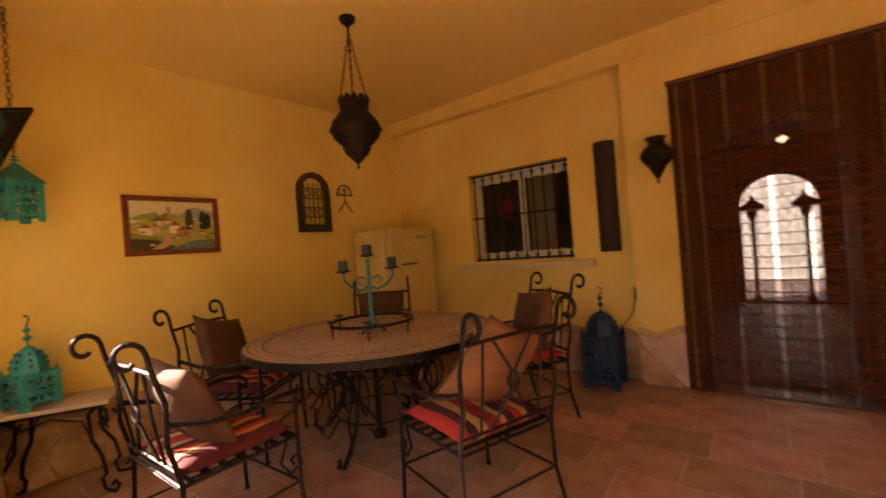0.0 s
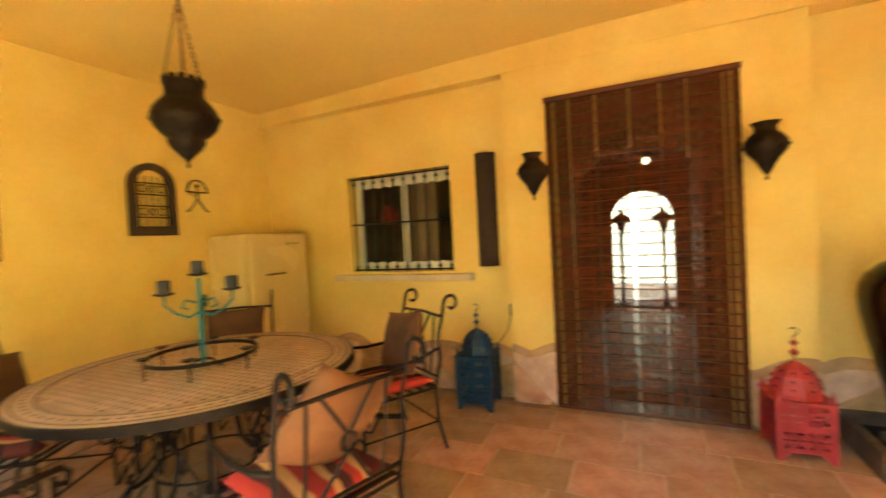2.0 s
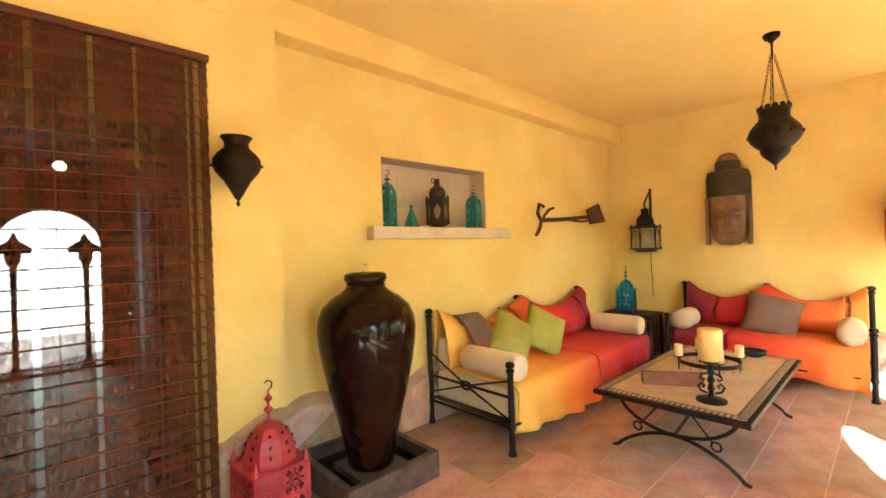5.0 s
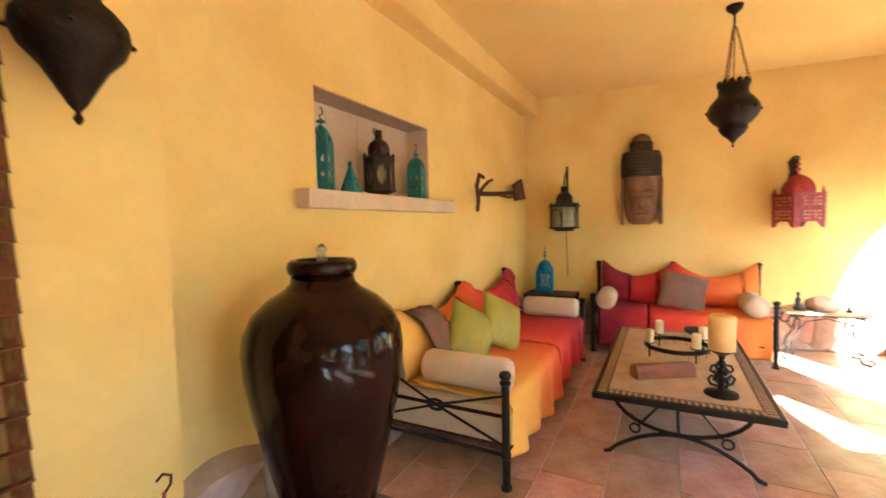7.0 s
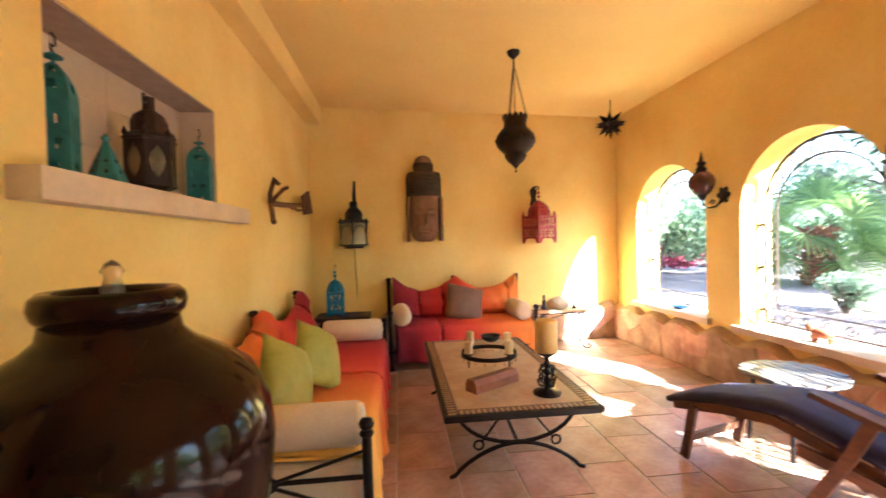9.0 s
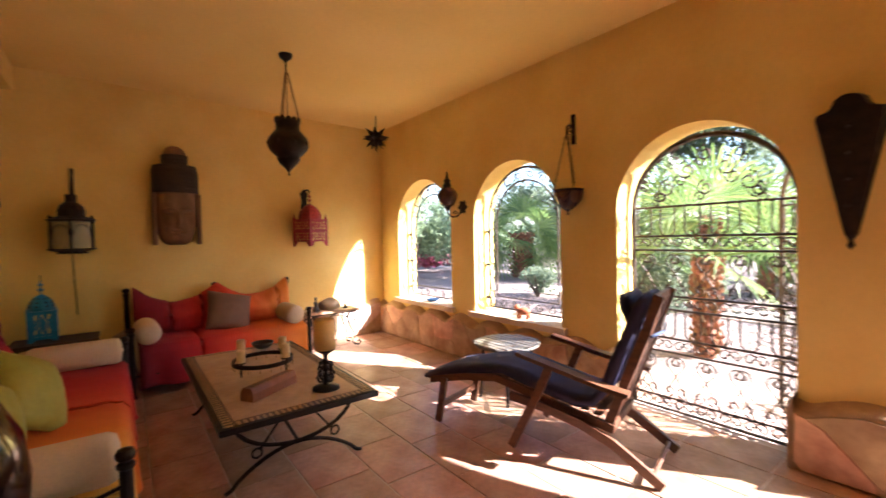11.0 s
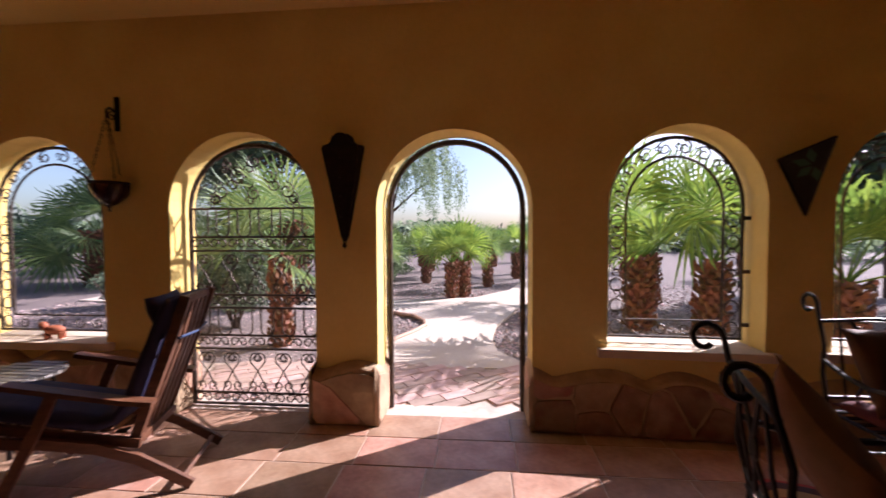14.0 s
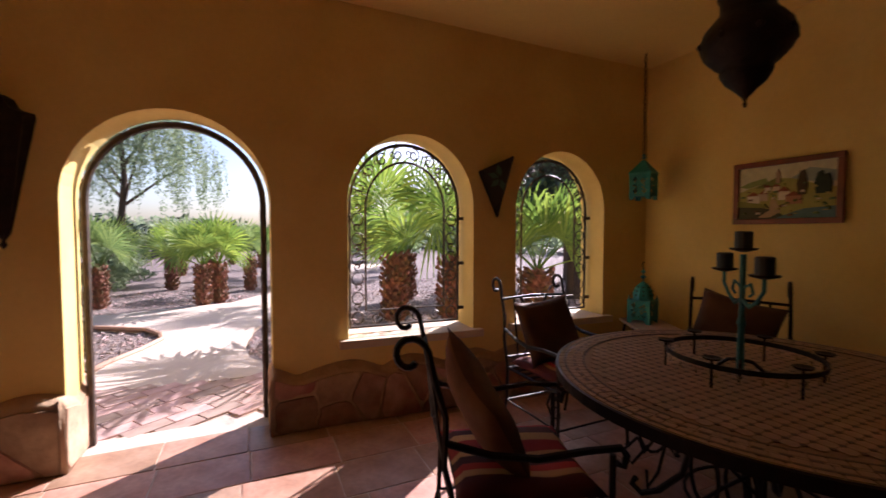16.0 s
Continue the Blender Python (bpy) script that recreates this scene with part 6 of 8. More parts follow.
# ---- lounge: jar fountain ----
JX, JY = 1.918, 4.048
FROST = bpy.data.materials.new("frosted_glass")
FROST.use_nodes = True
gp = FROST.node_tree.nodes["Principled BSDF"]
gp.inputs["Transmission Weight"].default_value, gp.inputs["Roughness"].default_value = 0.9, 0.25
gp.inputs["Base Color"].default_value = (0.85, 0.78, 0.66, 1)
bas = empty("fountain_basin", "square dark stone basin with shallow water", "basin")
bx0, bx1, by0, by1, bh = 1.60, 2.255, 3.78, 4.44, 0.165
for a in ((bx0, bx1, by0, by0 + 0.045, 0, bh), (bx0, bx1, by1 - 0.045, by1, 0, bh), (bx0, bx0 + 0.045, by0 + 0.045, by1 - 0.045, 0, bh), (bx1 - 0.045, bx1, by0 + 0.045, by1 - 0.045, 0, bh)):
    part("wall", B(*a, bevel=0.007), BASIN, bas)
part("base", B(bx0 + 0.04, bx1 - 0.04, by0 + 0.04, by1 - 0.04, 0.004, 0.03), BASIN, bas)
part("water", B(bx0 + 0.044, bx1 - 0.044, by0 + 0.044, by1 - 0.044, 0.03, 0.085), WATER, bas)
part("plinth", B(JX - 0.17, JX + 0.17, JY - 0.17, JY + 0.17, 0.03, 0.125, bevel=0.008), BASIN, bas)
jar = empty("jar", "tall glazed dark brown jar standing in a basin", "jar", pose(JX, JY, 0))
part("body", L([(0.0, 0.127), (0.135, 0.127), (0.143, 0.14), (0.156, 0.22), (0.19, 0.38), (0.235, 0.56), (0.276, 0.74), (0.300, 0.88), (0.306, 0.97), (0.297, 1.04), (0.268, 1.105), (0.21, 1.16), (0.15, 1.195), (0.124, 1.22), (0.118, 1.25)], 56), GLAZE, jar, smooth=True)
part("rim", L([(0.118, 1.248), (0.129, 1.262), (0.134, 1.28), (0.130, 1.30), (0.118, 1.311), (0.100, 1.308), (0.09, 1.29), (0.087, 1.2), (0.0, 1.19)], 48), GLAZE, jar, smooth=True)
thing("glass_ornament", L([(0.02, 1.19), (0.022, 1.31), (0.014, 1.335), (0.022, 1.348), (0.012, 1.365), (0.0, 1.372)], 10, at=(JX, JY, 0)), FROST, "small frosted glass fountain head in the jar mouth", "ornament", smooth=True)

# ---- hanging and wall lamps of dark bronze ----


def pendant(x, y, tip, label, ceil=H):
    e = empty("pendant_lamp", label, "pendant lamp", pose(x, y, tip + 0.475), group="bronze pendant lamps")
    prof = [(0.005, -0.475), (0.009, -0.462), (0.005, -0.45), (0.012, -0.435), (0.04, -0.404), (0.077, -0.369), (0.096, -0.337), (0.098, -0.325), (0.094, -0.311), (0.122, -0.29), (0.158, -0.25), (0.173, -0.215), (0.174, -0.19), (0.16, -0.149), (0.126, -0.106), (0.103, -0.08), (0.099, -0.055), (0.102, -0.02), (0.108, 0.0)]
    sh = part("shade", L(prof, 28), BRONZE, e, smooth=True)
    for k in range(14):
        q = 2 * math.pi * k / 14
        part("crown_petal", P([(-0.022, -0.006), (0.022, -0.006), (0.018, 0.018), (0.0, 0.03), (-0.018, 0.018)], 0.105, 0.109), BRONZE, sh).matrix_local = pose(0, 0, 0, 0, 0, math.degrees(q))
    for k in range(8):
        q = 2 * math.pi * k / 8
        part("boss", L([(0.018, 0), (0.012, 0.012), (0.0, 0.016)], 8), BRONZE, sh).matrix_local = pose(0, 0, 0, 0, 0, math.degrees(q)) @ pose(0.169, 0, -0.2, 0, 90, 0)
    top = ceil - tip - 0.475
    for k in range(3):
        q = radians(120 * k + 20)
        chain(e, (0.1 * math.cos(q), 0.1 * math.sin(q), 0.01), (0.012 * math.cos(q), 0.012 * math.sin(q), top - 0.16), 0.034, 0.0028, RUST)
    part("rod", T([(0, 0, top - 0.17), (0, 0, top - 0.03)], 0.008, 6), BRONZE, e)
    part("cable", T([(0, 0, -0.1), (0, 0, top - 0.15)], 0.004, 5), RUST, e)
    part("ceiling_rose", L([(0.008, -0.07), (0.02, -0.055), (0.05, -0.03), (0.058, -0.008), (0.058, 0.0)], 16, at=(0, 0, top)), BRONZE, e)
    return e


pendant(4.64, 2.40, 1.98, "dark pierced bronze pendant lamp over the coffee table")
pendant(-1.85, 2.378, 1.917, "dark pierced bronze pendant lamp over the dining table", 2.985)


def sconce(x, label):
    e = empty("wall_sconce", label, "wall sconce", pose(x, NORTH - 0.14, 2.085), group="bronze wall sconces")
    prof = [(0.004, -0.375), (0.012, -0.36), (0.005, -0.345), (0.02, -0.325), (0.05, -0.27), (0.07, -0.235), (0.108, -0.19), (0.122, -0.155), (0.118, -0.12), (0.092, -0.085), (0.064, -0.06), (0.060, -0.03), (0.082, 0.0), (0.078, 0.0), (0.056, -0.03), (0.05, -0.06)]
    part("bowl", L(prof, 24), BRONZE, e, smooth=True)
    for k in range(8):
        q = 2 * math.pi * (k + 0.5) / 8
        part("boss", L([(0.0, -0.01), (0.01, 0.0), (0.0, 0.01)], 6, at=(0.124 * math.cos(q), 0.124 * math.sin(q), -0.155)), BRONZE, e)
    part("bracket", T([(0, 0.06, -0.05), (0, 0.10, -0.03), (0, 0.138, -0.06)], 0.009, 6), BRONZE, e)
    part("back_plate", B(-0.025, 0.025, 0.132, 0.139, -0.16, 0.0, bevel=0.002), BRONZE, e)
    return e


sconce(-0.30, "dark bronze wall sconce between window and blind")
sconce(1.225, "dark bronze wall sconce beside the bamboo blind")

# ---- lanterns in the niche ----
ARCH = ["0000000000", "0000110000", "0001111000", "0000110000", "0000000000", "0000000000", "0011001100", "0011001100", "0011001100", "0001001000", "0000000000", "0000000000", "0011001100", "0011001100", "0011001100", "0001001000", "0000000000", "0000000000"]


def niche_lantern(x, w, hgt, label, m_ang):
    e = empty("lantern", label, "lantern", pose(x, NREC_E + 0.03, 1.633, 0, 0, m_ang))
    body = hgt * 0.56
    for k in range(4):
        bm = bmesh.new()
        fretted(bm, w, body, pose(0, 0, 0, 0, 0, 90 * k) @ pose(0, -w / 2, 0.0), ARCH)
        part("panel", bm, TEAL, e)
        # the gable that curves in towards the tip, pierced by three holes
        gable = bmesh.new()
        prof = [(1.0, 0.0), (0.97, 0.07), (0.86, 0.14), (0.66, 0.2), (0.38, 0.255), (0.1, 0.29)]
        rows = [[gable.verts.new((u * w / 2 * f, -w / 2 * f, body + hgt * z)) for u in (-1, -0.35, 0.35, 1)] for f, z in prof]
        for i, (r, t) in enumerate(zip(rows, rows[1:])):
            for j in range(3):
                if not (j == 1 and i in (1, 3)):
                    gable.faces.new((r[j], r[j + 1], t[j + 1], t[j]))
        part("gable", gable, TEAL, e).matrix_local = pose(0, 0, 0, 0, 0, 90 * k)
    part("band", B(-w * 0.52, w * 0.52, -w * 0.52, w * 0.52, hgt * 0.265, hgt * 0.28), TEAL, e)
    part("finial", L([(0.005, hgt * 0.83), (0.006, hgt * 0.865), (0.026, hgt * 0.882), (0.027, hgt * 0.895), (0.012, hgt * 0.915), (0.004, hgt * 0.93)], 12), TEAL, e)
    z = hgt * 0.92
    part("hook", T([(0, 0, z), (-0.015, 0, z + 0.01), (-0.012, 0, z + 0.024), (0.008, 0, z + 0.024), (0.026, 0, z + 0.034), (0.024, 0, z + 0.058), (0.002, 0, z + 0.066), (-0.014, 0, z + 0.056)], 0.0032, 5), IRON, e)
    return e


niche_lantern(2.465, 0.10, 0.43, "tall turquoise pierced lantern in the niche", 20)
niche_lantern(3.47, 0.112, 0.38, "turquoise pierced lantern at the end of the niche", 12)
cone = empty("lantern", "small turquoise cone-shaped lantern in the niche", "lantern", pose(2.70, NREC_E + 0.03, 1.633))
bm = lathe(bmesh.new(), [(0.07, 0), (0.068, 0.012), (0.008, 0.17)], 6)
part("body", bm, TEAL, cone)
part("finial", L([(0.008, 0.165), (0.016, 0.18), (0.0, 0.2)], 8), TEAL, cone)
for k in range(6):
    for rr, zz in ((0.052, 0.05), (0.036, 0.09)):
        q = math.pi / 6 + k * math.pi / 3
        part("vent", L([(0.0, -0.012), (0.007, 0), (0.0, 0.012)], 4, at=(rr * 0.9 * math.cos(q), rr * 0.9 * math.sin(q), zz)), IRON, cone)


def hex_lantern(name, label, m, w, body, dome, hang=False, material=BRONZE, dr=0.62, diamond=False):
    e = empty(name, label, "lantern", m)
    r = w / 2
    part("base", L([(r * 0.72, 0), (r * 0.62, 0.016), (r * 0.9, 0.03), (r * 1.05, 0.035), (r * 1.05, 0.05)], 6), material, e)
    for k in range(6):
        q = math.pi / 3 * k
        x, y = r * 0.92 * math.cos(q), r * 0.92 * math.sin(q)
        part("corner_post", T([(x, y, 0.045), (x, y, 0.05 + body)], 0.009, 6), material, e)
        part("spire", L([(0.012, 0), (0.008, 0.02), (0.014, 0.03), (0.0, 0.06)], 6, at=(x, y, 0.05 + body)), material, e)
        a = q + math.pi / 6
        mm = pose(0, 0, 0, 0, 0, math.degrees(a)) @ pose(r * 0.79, 0, 0)
        part("pane", B(-0.002, 0.002, -r * 0.4, r * 0.4, 0.055, 0.045 + body, m=mm), FROST, e)
        if diamond:
            hw, c = r * 0.46, 0.05 + body / 2
            ring_o = [(-hw, 0.05), (0, 0.05), (hw, 0.05), (hw, c), (hw, 0.05 + body), (0, 0.05 + body), (-hw, 0.05 + body), (-hw, c)]
            ring_i = [(-hw * 0.5, c - body * 0.19), (0, c - body * 0.4), (hw * 0.5, c - body * 0.19), (hw * 0.7, c), (hw * 0.5, c + body * 0.19), (0, c + body * 0.4), (-hw * 0.5, c + body * 0.19), (-hw * 0.7, c)]
            bm = bmesh.new()
            o, i2 = [[bm.verts.new(mm @ Vector((0.006, y, z))) for y, z in ln] for ln in (ring_o, ring_i)]
            for j in range(8):
                bm.faces.new((o[j], o[(j + 1) % 8], i2[(j + 1) % 8], i2[j]))
            part("pierced_panel", bm, material, e)
        else:
            part("glazing_bar", T([mm @ Vector((0.004, r * 0.4 * math.cos(t), 0.03 + body * 0.55 + body * 0.4 * math.sin(t))) for t in np.linspace(0, math.pi, 9)], 0.005, 4), material, e)
    z = 0.05 + body
    part("cornice", L([(r * 1.05, z), (r * 1.08, z + 0.012), (r * 0.95, z + 0.02)], 6), material, e)
    part("dome", L([(r * 1.0, z + 0.018), (r * dr * 1.15, z + dome * 0.16), (r * dr, z + dome * 0.2), (r * dr, z + dome * 0.42), (r * dr * 0.82, z + dome * 0.58), (r * 0.3, z + dome * 0.7), (r * 0.24, z + dome * 0.72), (r * 0.24, z + dome)], 12), material, e)
    return e, z + dome


ol, oz = hex_lantern("lantern", "old dark metal lantern with amber glass in the niche", pose(3.01, NREC_E + 0.04, 1.633, 0, 0, 15), 0.205, 0.185, 0.20, material=OLDTIN, dr=0.72, diamond=True)
part("ring_handle", T([(-0.03 - 0.03 + 0.03 * math.cos(t), 0, oz - 0.02 + 0.02 * math.sin(t)) for t in np.linspace(0, 2 * math.pi, 11)[:-1]], 0.004, 5, closed=True), BRONZE, ol)

# iron fork-and-blade ornament on the wall
tool = empty("iron_tool", "rusty iron fork and blade mounted on the wall", "wall ornament")
ty = NREC_E - 0.05
part("shaft", T([(4.50, ty, 1.73), (4.9, ty, 1.75), (5.55, ty - 0.01, 1.80)], 0.024, 6), RUST, tool)
part("fork", T([(4.40, ty - 0.09, 1.87), (4.34, ty - 0.08, 1.90), (4.36, ty - 0.04, 1.80), (4.48, ty, 1.73), (4.42, ty - 0.03, 1.66), (4.30, ty - 0.07, 1.58), (4.25, ty - 0.09, 1.565)], 0.02, 6), RUST, tool)
part("fork", T([(4.55, ty - 0.12, 1.86), (4.48, ty - 0.11, 1.84), (4.47, ty - 0.05, 1.78), (4.53, ty, 1.74)], 0.016, 6), RUST, tool)
part("blade", P([(5.42, 1.88), (5.72, 1.97), (5.88, 1.74), (5.50, 1.70)], ty - 0.06, ty - 0.03), RUST, tool)
part("strap", T([(4.95, ty, 1.755), (5.3, ty - 0.035, 1.73), (5.55, ty - 0.045, 1.76)], 0.014, 6), RUST, tool)
part("bracket", T([(5.1, ty, 1.76), (5.1, NREC_E, 1.76)], 0.01, 6), RUST, tool)
part("bracket", T([(5.6, ty - 0.02, 1.82), (5.6, NREC_E, 1.82)], 0.01, 6), RUST, tool)


def east_x(y):
    return EAST_S + (EAST_N - 0.03 - EAST_S) * (y - SOUTH) / (4.9 - SOUTH)


EANG = math.degrees(math.atan2(EAST_S - EAST_N, 4.1))
# wall lantern on a bracket
lx = east_x(3.97) - 0.2
wl, wz = hex_lantern("wall_lantern", "black iron wall lantern with glass on a bracket", pose(lx, 3.97, 1.33), 0.37, 0.25, 0.25, hang=False, material=IRON, dr=0.56)
part("bracket", T([(0.19, 0, 0.42), (0.19, 0, 0.80), (0.12, 0, 0.74), (0.03, 0, 0.66), (0.0, 0, 0.62), (0.0, 0, wz)], 0.011, 6), IRON, wl)
part("back_plate", B(0.18, 0.197, -0.014, 0.014, 0.40, 0.82), IRON, wl)
part("cable", T([(0.19, 0.02, 0.4), (0.192, 0.02, 0.0), (0.192, 0.0, -0.6)], 0.004, 5), IRON, wl)
# red lantern on a bracket
rx = east_x(1.64) - 0.22
lantern("wall_lantern", "red pierced metal lantern hanging from a wall bracket", RED, 0.30, 0.28, 0.2, pose(rx, 1.64, 1.33, 0, 0, 25), finial=0.14, feet=0.06, hook=False)
bk = empty("lantern_bracket", "dark iron wall bracket holding the red lantern", "bracket", pose(rx, 1.64, 1.33))
part("arm", T([(0.215, 0, 0.5), (0.215, 0, 0.70), (0.15, 0, 0.74), (0.05, 0, 0.735), (0.0, 0, 0.71), (0.0, 0, 0.69)], 0.011, 6), IRON, bk)
part("back_plate", P([(-0.05, 0.5), (0.05, 0.5), (0.03, 0.6), (0.05, 0.7), (0.0, 0.76), (-0.05, 0.7), (-0.03, 0.6)], 0.20, 0.215, "x"), IRON, bk)

# ---- carved wooden head on the wall: one plain mesh ----


def carved_head():
    bm = bmesh.new()
    nu, nv = 52, 168
    W, Z0, Z1 = 0.23, 0.0, 1.085
    rows = []
    for j in range(nv + 1):
        z = Z0 + (Z1 - Z0) * j / nv
        if z < 0.56:
            half = 0.195 * max(0.0, 1 - ((0.40 - z) / 0.405) ** 3) ** 0.28 if z < 0.40 else 0.195
            half, deep, dark = max(half, 0.02), 0.17 * math.sqrt(max(0.02, 1 - ((0.36 - z) / 0.40) ** 2)) if z < 0.36 else 0.17, False
        elif z < 0.86:
            f = (z - 0.56) / 0.30
            half, deep, dark = 0.225 - 0.02 * max(0, f - 0.75) / 0.25, 0.19, True
        elif z < 0.98:
            half, deep, dark = 0.128, 0.13, True
        else:
            f = (z - 0.98) / (Z1 - 0.98)
            half = 0.11 * math.sqrt(max(0.01, 1 - f * f))
            deep, dark = half, False
        row = []
        for i in range(nu + 1):
            u = -1 + 2 * i / nu
            x = half * u
            y = -deep * math.sqrt(max(0.0, 1 - abs(u) ** 2.6))
            if z < 0.56:
                y -= 0.06 * math.exp(-(x / 0.024) ** 2) * math.exp(-((z - 0.27) / 0.07) ** 2) + 0.032 * math.exp(-(x / 0.04) ** 2) * math.exp(-((z - 0.215) / 0.025) ** 2)
                for s in (-1, 1):
                    y += 0.04 * math.exp(-((x - s * 0.085) / 0.05) ** 2) * math.exp(-((z - 0.335) / 0.03) ** 2)
                    y -= 0.024 * math.exp(-((x - s * 0.085) / 0.045) ** 2) * math.exp(-((z - 0.32) / 0.014) ** 2)
                    y -= 0.022 * math.exp(-((x - s * 0.085) / 0.06) ** 2) * math.exp(-((z - 0.39 + 0.4 * (abs(x) - 0.08) ** 2 * 6) / 0.012) ** 2)
                    y += 0.022 * math.exp(-((x - s * 0.085) / 0.055) ** 2) * math.exp(-((z - 0.306 - 3.0 * (abs(x) - 0.085) ** 2) / 0.005) ** 2)
                    y += 0.016 * math.exp(-((x - s * 0.105) / 0.02) ** 4) * math.exp(-((z - 0.20 - 0.5 * (0.12 - abs(x))) / 0.008) ** 2)
                    y += 0.014 * math.exp(-((x - s * 0.036) / 0.008) ** 2) * math.exp(-((z - 0.212) / 0.014) ** 2)
                y += 0.024 * math.exp(-(x / 0.062) ** 4) * math.exp(-((z - 0.137 - 2.2 * x * x) / 0.005) ** 2)
                y -= 0.03 * math.exp(-(x / 0.05) ** 2) * (math.exp(-((z - 0.155) / 0.013) ** 2) + 0.9 * math.exp(-((z - 0.118) / 0.015) ** 2))
                y -= 0.015 * math.exp(-(x / 0.05) ** 2) * math.exp(-((z - 0.05) / 0.03) ** 2)
                y -= 0.012 * math.exp(-(x / 0.014) ** 2) * math.exp(-((z - 0.43) / 0.014) ** 2)
            elif dark:
                y += 0.003 * math.sin(z * 160)
            row.append((bm.verts.new((x, y, z)), dark))
        rows.append(row)
    for r, s in zip(rows, rows[1:]):
        for i in range(nu):
            f = bm.faces.new((r[i][0], r[i + 1][0], s[i + 1][0], s[i][0]))
            f.material_index = 1 if r[i][1] else 0
            f.smooth = True
    back = [row[0][0] for row in rows] + [row[-1][0] for row in rows[::-1]]
    bm.faces.new(back[::-1])
    for s in (-1, 1):
        bm.faces.ensure_lookup_table()
        box(bm, min(s * 0.19, s * 0.228), max(s * 0.19, s * 0.228), -0.10, 0.0, 0.0, 0.56, bevel=0.012)
    bmesh.ops.recalc_face_normals(bm, faces=bm.faces[:])
    return bm


hd = thing("carved_head", carved_head(), CARVED, "carved wooden head relief with a tall dark crown", "wall sculpture", mats=(CARVED, CROWN))
hd.matrix_world = pose(east_x(3.115) - 0.004, 3.115, 1.39, 0, 0, -90 + EANG)

# ---- daybeds ----
FIRE = [(0.0, (0.85, 0.50, 0.09)), (0.5, (0.84, 0.40, 0.05)), (0.9, (0.78, 0.20, 0.02)), (1.35, (0.64, 0.06, 0.02)), (1.8, (0.48, 0.012, 0.02)), (2.42, (0.26, 0.012, 0.03))]


def throw_cloth(length, depth, seat, back, seed, flat0=0.0, hem=0.10, first=0, last=16):
    """A crumpled cloth hanging from the backrest over the seat and down the front; local x runs along the bed, y to the back."""
    bm = bmesh.new()
    n = int(length / 0.022)
    rows = []
    for i in range(n + 1):
        x = flat0 + (length - flat0) * i / n
        f = i / n
        peak = abs(((f * 2) % 1.0) - 0.5) * 2
        top = back - 0.145 + 0.175 * peak ** 1.9 + 0.02 * noise.noise((x * 6, seed, 8))
        wav = 0.02 * math.sin(x * 19 + seed) + 0.028 * noise.noise((x * 5, seed, 0))
        lump = 0.5 + 0.5 * noise.noise((x * 2.6, seed, 3))
        puff = (0.05 + 0.08 * lump) * (1 - peak ** 2)
        hm = hem + 0.025 * math.sin(x * 4 + seed) + 0.02 * noise.noise((x * 3, seed, 5))
        prof = [(-0.02 + wav * 1.4, hm), (-0.022 + wav, seat * 0.35), (-0.02 + wav * 0.6, seat * 0.68), (-0.012, seat - 0.03), (0.015, seat + 0.004), (0.10, seat + 0.014), (depth * 0.4, seat + 0.018),
                (depth - 0.24, seat + 0.018), (depth - 0.17 - puff * 0.3, seat + 0.022), (depth - 0.175 - puff * 0.9, seat + 0.08), (depth - 0.16 - puff, seat + 0.19), (depth - 0.13 - puff * 0.75, top - 0.09), (depth - 0.085 - puff * 0.2, top - 0.02), (depth - 0.045, top), (depth - 0.015, top - 0.03), (depth - 0.01, seat + 0.15)]
        prof = prof[first:last]
        line = []
        for (y0, z0), (y1, z1) in zip(prof, prof[1:]):
            k = 3 if math.hypot(y1 - y0, z1 - z0) > 0.07 else 1
            line += [(y0 + (y1 - y0) * j / k, z0 + (z1 - z0) * j / k) for j in range(k)]
        line.append(prof[-1])
        row = []
        for y, z in line:
            on_back = min(1.0, max(0.0, (z - seat - 0.05) / 0.1)) if y > depth * 0.5 else 0.0
            crease = abs(noise.noise((x * 4.5 + z * 5.0, z * 3.0 - x * 1.6, seed))) - 0.25
            dy = on_back * (0.05 * crease + 0.012 * noise.noise((x * 14, z * 11, seed)))
            dz = 0.012 * max(0.0, noise.noise((x * 5 + y * 3, y * 7 - x, seed + 2))) if 0.05 < y < depth - 0.2 and z < seat + 0.05 else 0.0
            row.append(bm.verts.new((x, y + dy, z + dz)))
        rows.append(row)
    m = min(len(r) for r in rows)
    for r, s in zip(rows, rows[1:]):
        if len(r) == len(s):
            for j in range(len(r) - 1):
                bm.faces.new((r[j], s[j], s[j + 1], r[j + 1]))
        else:
            a, b = (r, s) if len(r) < len(s) else (s, r)
            for j in range(len(b) - 1):
                p, q = round(j * (len(a) - 1) / (len(b) - 1)), round((j + 1) * (len(a) - 1) / (len(b) - 1))
                bm.faces.new((a[p], b[j], b[j + 1]) if p == q else (a[p], b[j], b[j + 1], a[q]))
    return bm


